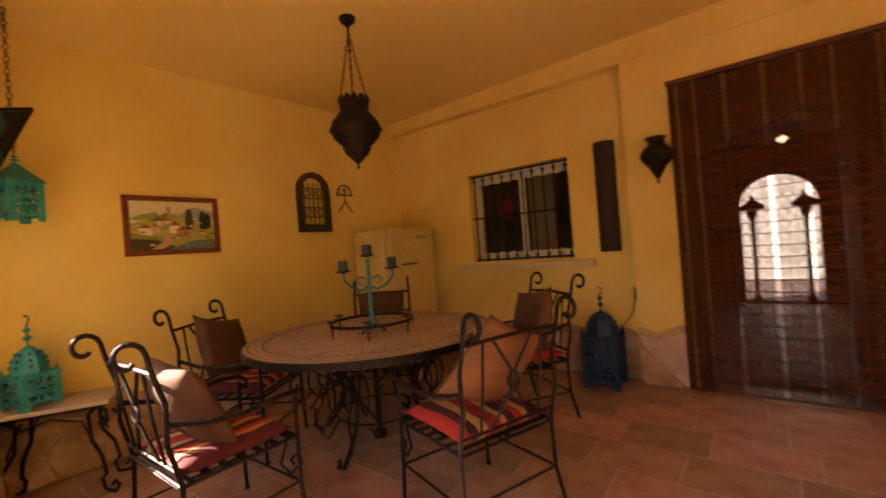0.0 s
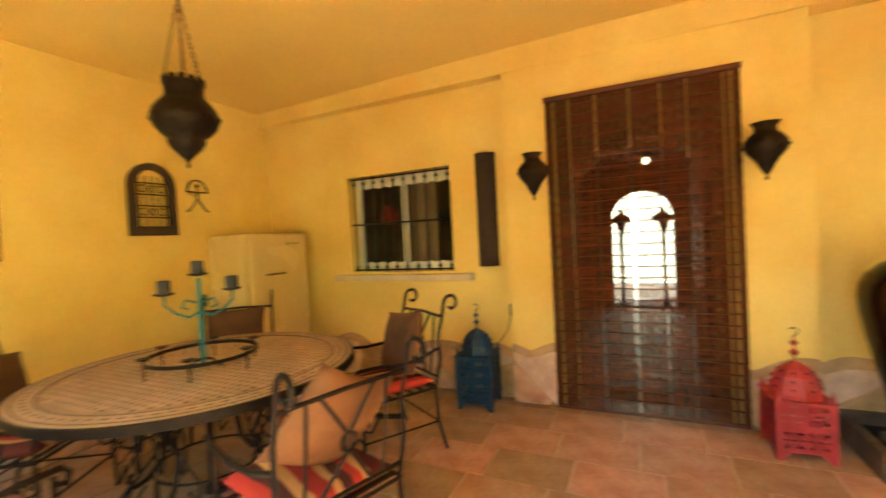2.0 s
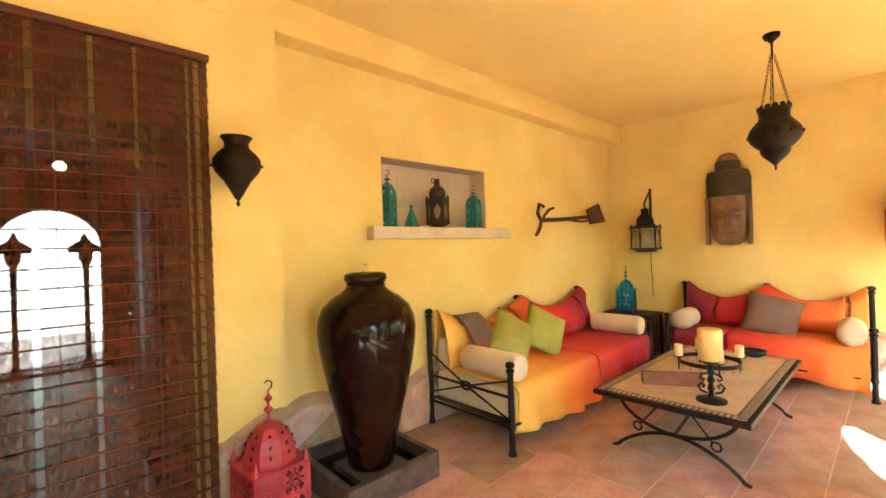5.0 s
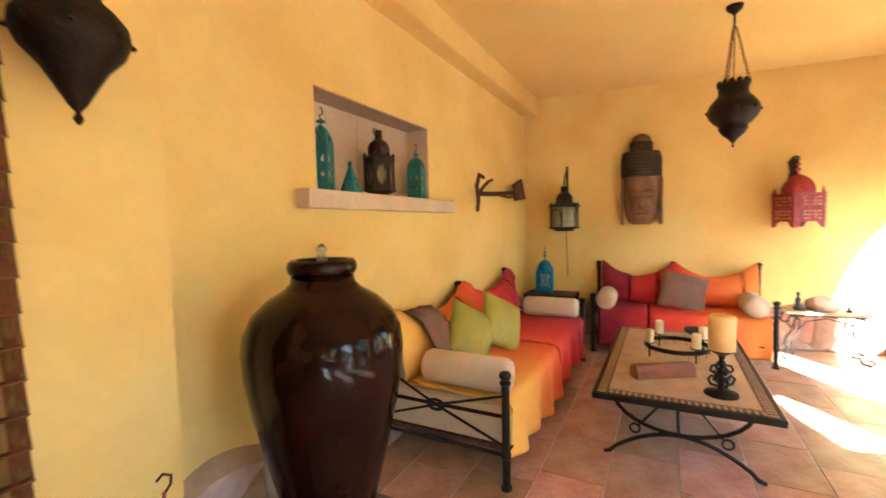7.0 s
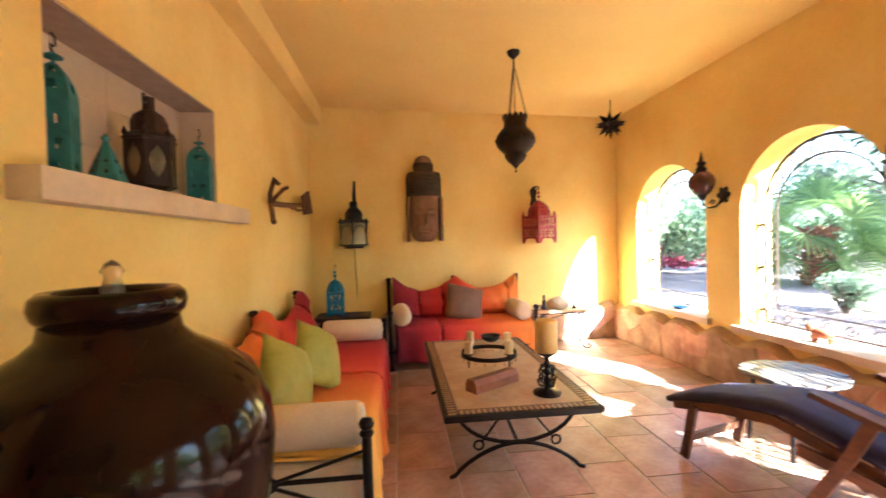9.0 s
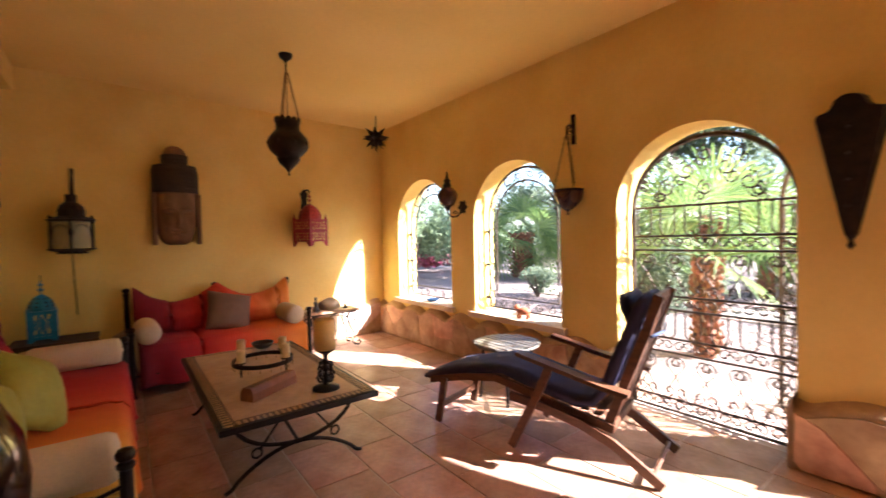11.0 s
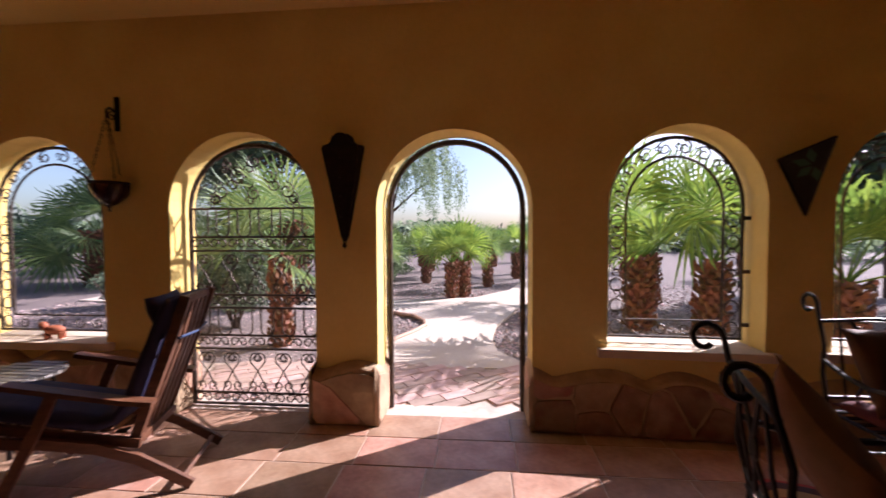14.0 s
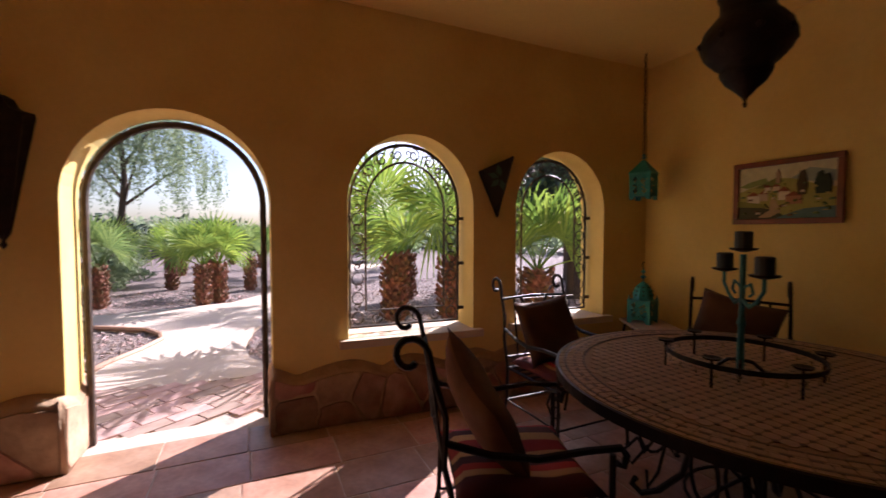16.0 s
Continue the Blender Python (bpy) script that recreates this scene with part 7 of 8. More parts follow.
def bolster(length, r, label, m):
    e = empty("bolster", label, "bolster cushion", m, group="cream bolsters")
    prof = [(0.012, -0.006), (r * 0.45, -0.004), (r * 0.86, 0.006), (r, 0.035), (r * 1.01, length * 0.5), (r, length - 0.035), (r * 0.86, length - 0.006), (r * 0.45, length + 0.004), (0.012, length + 0.006)]
    part("cover", L(prof, 24, wave=lambda q, z: 1 + 0.012 * math.sin(q * 12) * (1 if z < 0.03 or z > length - 0.03 else 0.2)), CREAM, e, smooth=True)
    for z in (-0.006, length + 0.006):
        part("button", L([(0.0, -0.007), (0.016, -0.004), (0.016, 0.004), (0.0, 0.007)], 10, at=(0, 0, z)), CREAM, e)
    return e


def daybed(m, length, depth, label, stops, seed):
    e = empty("daybed", label, "daybed", m)
    seat, fh, bh = 0.45, 0.60, 0.90
    for x in (0.0, length):
        for y, h in ((0.0, fh), (depth, bh)):
            part("post", L([(0.03, 0.0), (0.03, 0.02), (0.022, 0.03), (0.022, 0.17), (0.028, 0.18), (0.028, 0.2), (0.022, 0.21), (0.022, h - 0.03), (0.03, h - 0.02), (0.03, h - 0.008), (0.018, h)], 12, at=(x, y, 0)), IRON, e)
            part("finial", L([(0.012, -0.002), (0.03, 0.012), (0.034, 0.028), (0.026, 0.045), (0.0, 0.052)], 12, at=(x, y, h)), IRON, e)
        for z in (0.19, 0.40):
            part("end_rail", T([(x, 0, z), (x, depth, z)], 0.011, 6), IRON, e)
        o = 0.012 if x else -0.012
        part("end_brace", T([(x + o, 0.0, 0.24), (x + o, depth * 0.5, 0.40), (x + o, depth, 0.60)], 0.008, 5), IRON, e)
        part("end_brace", T([(x + o, 0.0, 0.52), (x + o, depth * 0.5, 0.40), (x + o, depth, 0.26)], 0.008, 5), IRON, e)
        part("end_ring", T([(x + o, depth * 0.5 + 0.05 * math.cos(t), 0.40 + 0.03 * math.sin(t)) for t in np.linspace(0, 2 * math.pi, 13)[:-1]], 0.009, 5, closed=True), IRON, e)
    part("middle_post", L([(0.022, 0.0), (0.022, bh)], 10, at=(length / 2, depth, 0)), IRON, e)
    part("finial", L([(0.012, -0.002), (0.03, 0.012), (0.034, 0.028), (0.026, 0.045), (0.0, 0.052)], 12, at=(length / 2, depth, bh)), IRON, e)
    for y in (0.0, depth):
        part("rail", T([(0, y, 0.20), (length, y, 0.20)], 0.012, 6), IRON, e)
    part("base", B(0.03, length - 0.03, 0.025, depth - 0.03, 0.195, 0.215), TEAK, e)
    mt = thing("mattress", B(0.035, length - 0.035, 0.02, depth - 0.035, 0.217, 0.44, bevel=0.04), CREAM, "thick cream mattress on the iron daybed", "mattress")
    mt.matrix_world = m
    bk = thing("back_cushion", B(0.05, length - 0.05, depth - 0.105, depth - 0.03, 0.442, 0.70, bevel=0.03), CREAM, "cream back cushion under the throw", "back cushion")
    bk.matrix_world = m
    cloth = ramp_mat("dyed_throw", stops, "X")
    th = empty("throw", "yellow to deep red dyed throw over the daybed", "throw", m)
    for nm, i0, i1 in (("seat_drape", 0, 9), ("back_drape", 8, 16)):
        dr = part(nm, throw_cloth(length - 0.03, depth, seat, bh + 0.02, seed, 0.05, 0.10, i0, i1), cloth, th, smooth=True)
        sd = dr.modifiers.new("thickness", "SOLIDIFY")
        sd.thickness, sd.offset = 0.006, 1
    return e


D1 = pose(2.78, 3.61, 0)
daybed(D1, 2.40, 0.84, "long dark iron daybed against the house wall", FIRE, 1)
s2 = [(0.0, (0.15, 0.008, 0.03)), (0.35, (0.26, 0.009, 0.025)), (0.62, (0.50, 0.018, 0.02)), (0.98, (0.64, 0.055, 0.02)), (1.2, (0.72, 0.12, 0.02)), (1.64, (0.80, 0.25, 0.03))]
D2 = pose(5.56, 3.56, 0, 0, 0, -90 + EANG * 0.4)
daybed(D2, 1.64, 0.72, "short dark iron daybed against the end wall", s2, 4)
bolster(0.55, 0.10, "cream canvas bolster along the daybed end", D1 @ pose(0.16, 0.02, 0.565, -90, 0, 0))
bolster(0.55, 0.10, "cream canvas bolster at the far end", D1 @ pose(2.27, 0.02, 0.565, -90, 0, 0))
bolster(0.42, 0.105, "short cream bolster with a tufted button", D2 @ pose(0.13, 0.02, 0.57, -90, 0, 0))
bolster(0.42, 0.105, "cream bolster with gathered pleats", D2 @ pose(1.50, 0.02, 0.57, -90, 0, 0))


def cushion(w, h, t, cloth, label, m, seed):
    c = thing("cushion", pillow(w, h, t, 14, 2.3, seed, 0.02), cloth, label, "cushion", smooth=True)
    c.matrix_world = m
    return c


cushion(0.42, 0.42, 0.15, LIME, "lime green silk cushion leaning on the daybed", D1 @ pose(0.64, 0.47, 0.65, 66, 30, -30), 51)
cushion(0.42, 0.42, 0.15, LIME, "lime green cushion leaning against another", D1 @ pose(0.98, 0.36, 0.665, 66, 28, -30), 52)
cushion(0.48, 0.46, 0.16, TAUPE, "taupe linen cushion on the red daybed", D2 @ pose(0.90, 0.38, 0.645, 60, 14, 6), 53)
# folded taupe shawl over the daybed's corner
sh = bmesh.new()
g = []
for i in range(9):
    x = 0.20 + 0.24 * i / 8
    prof = [(0.44, 0.50), (0.50, 0.56), (0.565, 0.70), (0.62, 0.82), (0.70, 0.875), (0.80, 0.86), (0.835, 0.72)]
    g.append([sh.verts.new((x + 0.16 * (0.9 - z), y + 0.006 * math.sin(i * 2.2), z + 0.008 * math.sin(i * 1.7))) for y, z in prof])
for r, s in zip(g, g[1:]):
    for j in range(len(r) - 1):
        sh.faces.new((r[j], s[j], s[j + 1], r[j + 1]))
shawl = thing("shawl", sh, TAUPE, "folded taupe shawl hung over the daybed back", "shawl", smooth=True)
shawl.matrix_world = D1
sd = shawl.modifiers.new("thickness", "SOLIDIFY")
sd.thickness = 0.012

# corner table with the blue lantern
ct = empty("corner_table", "dark iron cube table in the corner", "side table")
cx0, cx1, cy0, cy1 = 5.72, 6.12, 3.80, 4.40
part("tabletop", B(cx0, cx1, cy0, cy1, 0.53, 0.57, bevel=0.004), DARKWOOD, ct)
for x in (cx0 + 0.02, cx1 - 0.02):
    for y in (cy0 + 0.02, cy1 - 0.02):
        part("leg", B(x - 0.015, x + 0.015, y - 0.015, y + 0.015, 0, 0.53), IRON, ct)
for y in np.linspace(cy0 + 0.08, cy1 - 0.08, 6):
    part("bar", T([(cx0 + 0.02, y, 0.08), (cx0 + 0.02, y, 0.53)], 0.007, 5), IRON, ct)
for x in np.linspace(cx0 + 0.08, cx1 - 0.08, 4):
    part("bar", T([(x, cy0 + 0.02, 0.08), (x, cy0 + 0.02, 0.53)], 0.007, 5), IRON, ct)
part("lower_rail", T([(cx0 + 0.02, cy0 + 0.02, 0.08), (cx1 - 0.02, cy0 + 0.02, 0.08), (cx1 - 0.02, cy1 - 0.02, 0.08), (cx0 + 0.02, cy1 - 0.02, 0.08)], 0.008, 5, closed=True), IRON, ct)
lantern("lantern", "bright blue metal lantern on the corner table", SKYBLUE, 0.19, 0.24, 0.14, pose(5.96, 4.19, 0.571, 0, 0, 8), finial=0.12, feet=0.02, horns=True)

# side table by the end wall with small things on it
stone_bench(pose(6.12, 1.46, 0, 0, 0, 92), "narrow stone-topped table on scrolled iron legs by the wall", 0.66, 0.32, 0.50)
fig = L([(0.05, 0.0), (0.055, 0.02), (0.045, 0.04), (0.03, 0.06), (0.034, 0.09), (0.028, 0.12), (0.012, 0.13), (0.022, 0.15), (0.02, 0.172), (0.0, 0.185)], 14, sy=0.8)
fg = thing("figurine", fig, plain("dark_figurine", (0.03, 0.03, 0.035), 0.4), "small dark seated figurine on the side table", "figurine", smooth=True)
fg.matrix_world = pose(6.1, 1.66, 0.501)
rk = bmesh.new()
bmesh.ops.create_icosphere(rk, subdivisions=3, radius=0.13)
for v in rk.verts:
    v.co *= 1 + 0.3 * noise.noise(v.co * 9)
    v.co.z = max(v.co.z * 0.75, -0.05)
rock = thing("rock", rk, LIMESTONE, "pale rough rock on the side table", "rock")
rock.matrix_world = pose(6.16, 1.45, 0.552)
bt = thing("small_bell", L([(0.03, 0), (0.028, 0.012), (0.014, 0.025), (0.018, 0.045), (0.006, 0.06), (0.0, 0.075)], 10), IRON, "small dark metal bell on the side table", "ornament", smooth=True)
bt.matrix_world = pose(6.1, 1.27, 0.501)

# ---- coffee table ----
TX0, TX1, TY0, TY1, TZ = 3.22, 4.98, 2.325, 3.235, 0.445
cf = empty("coffee_table", "long mosaic-topped coffee table on curved iron legs", "coffee table")
part("frame", B(TX0, TX1, TY0, TY1, TZ - 0.04, TZ - 0.006, bevel=0.004), IRON, cf)
part("tabletop", B(TX0 + 0.087, TX1 - 0.087, TY0 + 0.087, TY1 - 0.087, TZ - 0.007, TZ), TRAVERTINE, cf)
tan, dark = bmesh.new(), bmesh.new()


def border(u0, u1, v0, v1, along_x, n):
    for k in range(n):
        a, b = u0 + (u1 - u0) * k / n, u0 + (u1 - u0) * (k + 0.92) / n
        h = (v1 - v0) / 3
        for j in range(3):
            c, d = v0 + h * j + 0.0015, v0 + h * (j + 1) - 0.0015
            bm = dark if (k + j) % 2 == (0 if j == 1 else 1) else tan
            q = ((a, c), (b, c), (b, d), (a, d))
            vs = [bm.verts.new((p, r, TZ - 0.004) if along_x else (r, p, TZ - 0.004)) for p, r in (q if along_x else q[::-1])]
            bm.faces.new(vs)


border(TX0 + 0.026, TX1 - 0.026, TY0 + 0.026, TY0 + 0.074, True, 92)
border(TX0 + 0.026, TX1 - 0.026, TY1 - 0.074, TY1 - 0.026, True, 92)
border(TY0 + 0.077, TY1 - 0.077, TX0 + 0.026, TX0 + 0.074, False, 46)
border(TY0 + 0.077, TY1 - 0.077, TX1 - 0.074, TX1 - 0.026, False, 46)
for nm, bm, m in (("border_tiles", tan, MOSAIC), ("border_inlay", dark, MOSAICDARK)):
    r = bmesh.ops.extrude_face_region(bm, geom=bm.faces[:])
    bmesh.ops.translate(bm, verts=[v for v in r["geom"] if isinstance(v, bmesh.types.BMVert)], vec=(0, 0, 0.004))
    bmesh.ops.recalc_face_normals(bm, faces=bm.faces[:])
    ob = part(nm, bm, m, cf)
    ob["kind"] = "stuff"
for k, (a, b, c, d) in enumerate(((TX0 + 0.077, TX1 - 0.077, TY0 + 0.077, TY0 + 0.086), (TX0 + 0.077, TX1 - 0.077, TY1 - 0.086, TY1 - 0.077), (TX0 + 0.077, TX0 + 0.086, TY0 + 0.086, TY1 - 0.086), (TX1 - 0.086, TX1 - 0.077, TY0 + 0.086, TY1 - 0.086))):
    part("inlay_strip", B(a, b, c, d, TZ - 0.006, TZ - 0.0005), MOSAICDARK, cf)
for x in (TX0 + 0.19, TX1 - 0.19):
    yc, hw = (TY0 + TY1) / 2, 0.375
    part("leg", T([(x, yc - hw - 0.035, 0.004), (x, yc - hw, 0.018)] + [(x, yc - hw + 2 * hw * f, 0.02 + 0.165 * math.sin(math.pi * f) ** 0.8) for f in np.linspace(0.04, 0.96, 14)] + [(x, yc + hw, 0.018), (x, yc + hw + 0.035, 0.004)], 0.0125, 6), IRON, cf)
    part("bow", T([(x, yc - 0.36 * math.cos(t), TZ - 0.042 - 0.215 * math.sin(t)) for t in np.linspace(0, math.pi, 16)], 0.0125, 6), IRON, cf)
    for s in (-1, 1):
        part("ring", T([(x, yc + s * 0.235 + 0.028 * math.cos(t), 0.185 + 0.028 * math.sin(t)) for t in np.linspace(0, 2 * math.pi, 11)[:-1]], 0.007, 5, closed=True), IRON, cf)
        part("brace", T([(x, yc + s * 0.06, TZ - 0.045), (x, yc + s * 0.22, 0.2)], 0.007, 5), IRON, cf)
part("stretcher", T([(TX0 + 0.19, (TY0 + TY1) / 2, 0.187), ((TX0 + TX1) / 2, (TY0 + TY1) / 2, 0.30), (TX1 - 0.19, (TY0 + TY1) / 2, 0.187)], 0.011, 6), IRON, cf)

cr = empty("candle_ring", "round iron ring holding four ivory candles", "candle holder", pose(4.18, 2.78, TZ))
part("hoop", L([(0.205, 0.055), (0.213, 0.055), (0.213, 0.085), (0.205, 0.085), (0.205, 0.055)], 36), IRON, cr)
for k in range(4):
    q = radians(90 * k + 33)
    x, y = 0.21 * math.cos(q), 0.21 * math.sin(q)
    part("leg", T([(x, y, 0), (x, y, 0.10)], 0.006, 5), IRON, cr)
    pl = part("plate", L([(0.0, 0.098), (0.034, 0.1), (0.036, 0.108), (0.0, 0.104)], 12, at=(x, y, 0)), IRON, cr)
    part("candle", L([(0.03, 0.104), (0.03, 0.20 - 0.012 * (k % 2)), (0.024, 0.208 - 0.012 * (k % 2)), (0.0, 0.2 - 0.012 * (k % 2))], 14, at=(x, y, 0)), WAX, pl, "ivory pillar candle")
for k in range(18):
    q = radians(20 * k)
    part("glass_drop", L([(0.0, 0.022), (0.006, 0.03), (0.0, 0.054)], 6, at=(0.209 * math.cos(q), 0.209 * math.sin(q), 0)), GLASS, cr)
chd = empty("candlestick", "black scrolled candlestick with a thick yellow candle", "candlestick", pose(3.46, 2.575, TZ))
part("base", L([(0.085, 0.0), (0.085, 0.012), (0.06, 0.02), (0.02, 0.03)], 20), IRON, chd)
part("stem", L([(0.02, 0.025), (0.014, 0.06), (0.022, 0.08), (0.012, 0.11), (0.024, 0.13), (0.012, 0.16), (0.022, 0.18), (0.012, 0.2), (0.02, 0.225), (0.06, 0.25), (0.064, 0.258), (0.0, 0.258)], 14), IRON, chd)
for k in range(4):
    mm = pose(0, 0, 0, 0, 0, 90 * k + 20)
    bm = T([(0.02, 0, 0.05), (0.055, 0, 0.06), (0.07, 0, 0.09), (0.05, 0, 0.11), (0.035, 0, 0.095), (0.045, 0, 0.082)], 0.008, 5)
    tube(bm, [(0.018, 0, 0.17), (0.05, 0, 0.165), (0.06, 0, 0.14), (0.042, 0, 0.125), (0.034, 0, 0.14)], 0.007, 5)
    part("scroll", bm, IRON, chd).matrix_local = mm
part("candle", L([(0.066, 0.258), (0.068, 0.44), (0.06, 0.452), (0.045, 0.446), (0.0, 0.442)], 24), YELLOWWAX, chd, "thick yellow pillar candle", smooth=True)
ib = empty("incense_box", "carved reddish wooden incense box on the coffee table", "box", pose(3.65, 2.87, TZ + 0.001, 0, 0, -58))
part("body", P([(-0.05, 0.0), (0.05, 0.0), (0.05, 0.05), (0.03, 0.08), (-0.03, 0.08), (-0.05, 0.05)], -0.19, 0.19, "y"), BOXWOOD, ib)
ib.matrix_world = pose(3.65, 2.87, TZ + 0.001, 0, 0, 32)
# solid dark strips on the lid give the shade of fretted slots
for k in range(14):
    part("fret_hole", B(-0.014, 0.014, -0.155 + k * 0.023, -0.143 + k * 0.023, 0.078, 0.082), MOSAICDARK, ib)
bw = thing("bowl", L([(0.0, 0.0), (0.05, 0.002), (0.085, 0.03), (0.095, 0.055), (0.09, 0.055), (0.078, 0.032), (0.045, 0.012), (0.0, 0.01)], 20), plain("black_bowl", (0.02, 0.018, 0.018), 0.35), "small black bowl on the coffee table", "bowl", smooth=True)
bw.matrix_world = pose(4.84, 2.62, TZ + 0.001)

# ---- garden wall lamps ----
star = empty("star_lamp", "dark metal star lamp hanging near the corner", "star lamp", pose(5.88, 0.86, 2.745))
bm = bmesh.new()
bmesh.ops.create_icosphere(bm, subdivisions=1, radius=0.075)
part("core", bm, BRONZE, star)
for k, d in enumerate([Vector((math.cos(a) * math.cos(b), math.sin(a) * math.cos(b), math.sin(b))) for b, n in ((-1.57, 1), (-0.75, 5), (0.0, 8), (0.75, 5)) for a in [2 * math.pi * i / n for i in range(n)]]):
    q = d.to_track_quat("Z", "Y").to_matrix().to_4x4()
    part("ray", L([(0.045, 0.04), (0.0, 0.185)], 4), BRONZE, star).matrix_local = q
part("rod", T([(0, 0, 0.05), (0, 0, H - 2.745)], 0.006, 5), BRONZE, star)

wedge = empty("wall_sconce", "tall dark pierced metal sconce tapering to a point", "wall sconce", pose(1.335, SOUTH + 0.003, 1.325))
half = [(0.03, 0.05), (0.155, 0.69), (0.15, 0.715), (0.10, 0.728), (0.082, 0.745), (0.066, 0.782), (0.035, 0.803)]
ol = [(0.0, 0.0), *half, (0.0, 0.81), *[(-u, v) for u, v in half[::-1]]]
bm = bmesh.new()
for i in range(len(ol)):
    (u, v), (u2, v2) = ol[i], ol[(i + 1) % len(ol)]
    a = [bm.verts.new((u, 0, v)), bm.verts.new((u2, 0, v2)), bm.verts.new((u2 * 0.86, 0.09 * min(1, v2 * 1.6), v2 * 0.97 + 0.01)), bm.verts.new((u * 0.86, 0.09 * min(1, v * 1.6), v * 0.97 + 0.01))]
    bm.faces.new(a)
bmesh.ops.remove_doubles(bm, verts=bm.verts[:], dist=1e-5)
fr = [bm.verts.new((u * 0.86, 0.09 * min(1, v * 1.6) + 0.001, v * 0.97 + 0.01)) for u, v in ol]
bm.faces.new(fr)
part("body", bm, BRONZE, wedge)
part("tip", L([(0.0, -0.05), (0.018, -0.025), (0.008, 0.0), (0.02, 0.03)], 8, at=(0, 0.012, 0.01)), BRONZE, wedge)
for i, z in enumerate((0.2, 0.34, 0.48, 0.62)):
    part("stud", L([(0.0, -0.012), (0.014, 0), (0.0, 0.012)], 8, at=(0, 0.09, z)), BRONZE, wedge)
tri = empty("wall_sconce", "dark wedge-shaped metal sconce with green glass leaves", "wall sconce", pose(-1.765, SOUTH + 0.089, 1.503))
WA, WB, WF, WT = Vector((0.165, 0, 0.365)), Vector((-0.06, 0, 0.38)), Vector((-0.02, 0.215, 0.465)), Vector((0.0, 0.012, 0.0))
bm = bmesh.new()
v = [bm.verts.new(p) for p in (WA, WB, WF, WT)]
for f in ((0, 2, 3), (1, 3, 2), (0, 3, 1), (0, 1, 2)):
    bm.faces.new([v[i] for i in f])
bmesh.ops.recalc_face_normals(bm, faces=bm.faces[:])
TIN = plain("brown_tin", (0.022, 0.015, 0.012), 0.7)
TIN.node_tree.nodes["Principled BSDF"].inputs["Specular IOR Level"].default_value = 0.12
part("body", bm, TIN, tri)
for p, q in ((WA, WF), (WF, WT), (WT, WA)):
    part("edge", T([p, q], 0.007, 5), BRONZE, tri)
green = plain("green_glass", (0.012, 0.05, 0.018), 0.7)
ex = (WF - WA).normalized()
en = (WF - WA).cross(WT - WA).normalized()
if en.x < 0:
    en = -en
ez = en.cross(ex)
if ez.z < 0:
    ez = -ez
cc = WA * 0.22 + WF * 0.5 + WT * 0.28
for k in range(4):
    q = radians(80 + 60 * k)
    d, w = (ex * math.cos(q) + ez * math.sin(q)) * 0.11, (-ex * math.sin(q) + ez * math.cos(q)) * 0.026
    bm = bmesh.new()
    lo = [bm.verts.new(cc + d * f + w * g) for f, g in ((0.12, 0), (0.55, 1), (1, 0), (0.55, -1))]
    up = [bm.verts.new(p.co + en * 0.007) for p in lo]
    bm.faces.new(lo), bm.faces.new(up[::-1])
    for i in range(4):
        bm.faces.new((lo[i], up[i], up[(i + 1) % 4], lo[(i + 1) % 4]))
    bmesh.ops.recalc_face_normals(bm, faces=bm.faces[:])
    part("glass_leaf", bm, green, tri)
for k in range(9):
    q = 2.4 * k
    part("stud", L([(0.0, -0.008), (0.008, 0), (0.0, 0.008)], 6), BRONZE, tri).matrix_local = Matrix.Translation(WA * 0.68 + WF * 0.2 + WT * 0.12 + (ex * math.cos(q) + ez * math.sin(q)) * (0.008 * k ** 0.7))

gl = empty("wall_lamp", "dark glass globe lamp on a scrolled wall bracket", "wall lamp", pose(4.77, SOUTH + 0.14, 1.885))
part("globe", L([(0.03, -0.13), (0.075, -0.095), (0.108, -0.03), (0.112, 0.01), (0.1, 0.055), (0.062, 0.095), (0.03, 0.115)], 24), SMOKED, gl, smooth=True)
part("cup", L([(0.0, -0.175), (0.02, -0.165), (0.035, -0.14), (0.045, -0.115), (0.03, -0.12)], 14), IRON, gl)
part("cap", L([(0.04, 0.11), (0.055, 0.125), (0.03, 0.16), (0.045, 0.185), (0.02, 0.215), (0.014, 0.25), (0.0, 0.31)], 12), IRON, gl, "dark metal cap")
for k in range(8):
    q = math.pi / 4 * k
    part("rib", T([(1.02 * r * math.cos(q), 1.02 * r * math.sin(q), z) for r, z in ((0.03, -0.13), (0.075, -0.095), (0.108, -0.03), (0.112, 0.01), (0.1, 0.055), (0.062, 0.095), (0.03, 0.115))], 0.0035, 4), BRONZE, gl)
part("bracket", T([(0.0, 0, -0.17), (-0.005, -0.01, -0.21), (-0.04, -0.04, -0.245), (-0.085, -0.08, -0.235), (-0.10, -0.11, -0.19), (-0.108, -0.125, -0.15), (-0.11, -0.135, -0.13)], 0.010, 6), IRON, gl)
part("scroll", T([(-0.04, -0.05, -0.20), (-0.05, -0.07, -0.17), (-0.06, -0.09, -0.18), (-0.055, -0.08, -0.205), (-0.045, -0.065, -0.20)], 0.007, 5), IRON, gl)
part("back_plate", L([(0.0, -0.012), (0.04, -0.01), (0.062, -0.004), (0.062, 0.0)], 12), IRON, gl).matrix_local = pose(-0.11, -0.137, -0.13, -90, 0, 0)
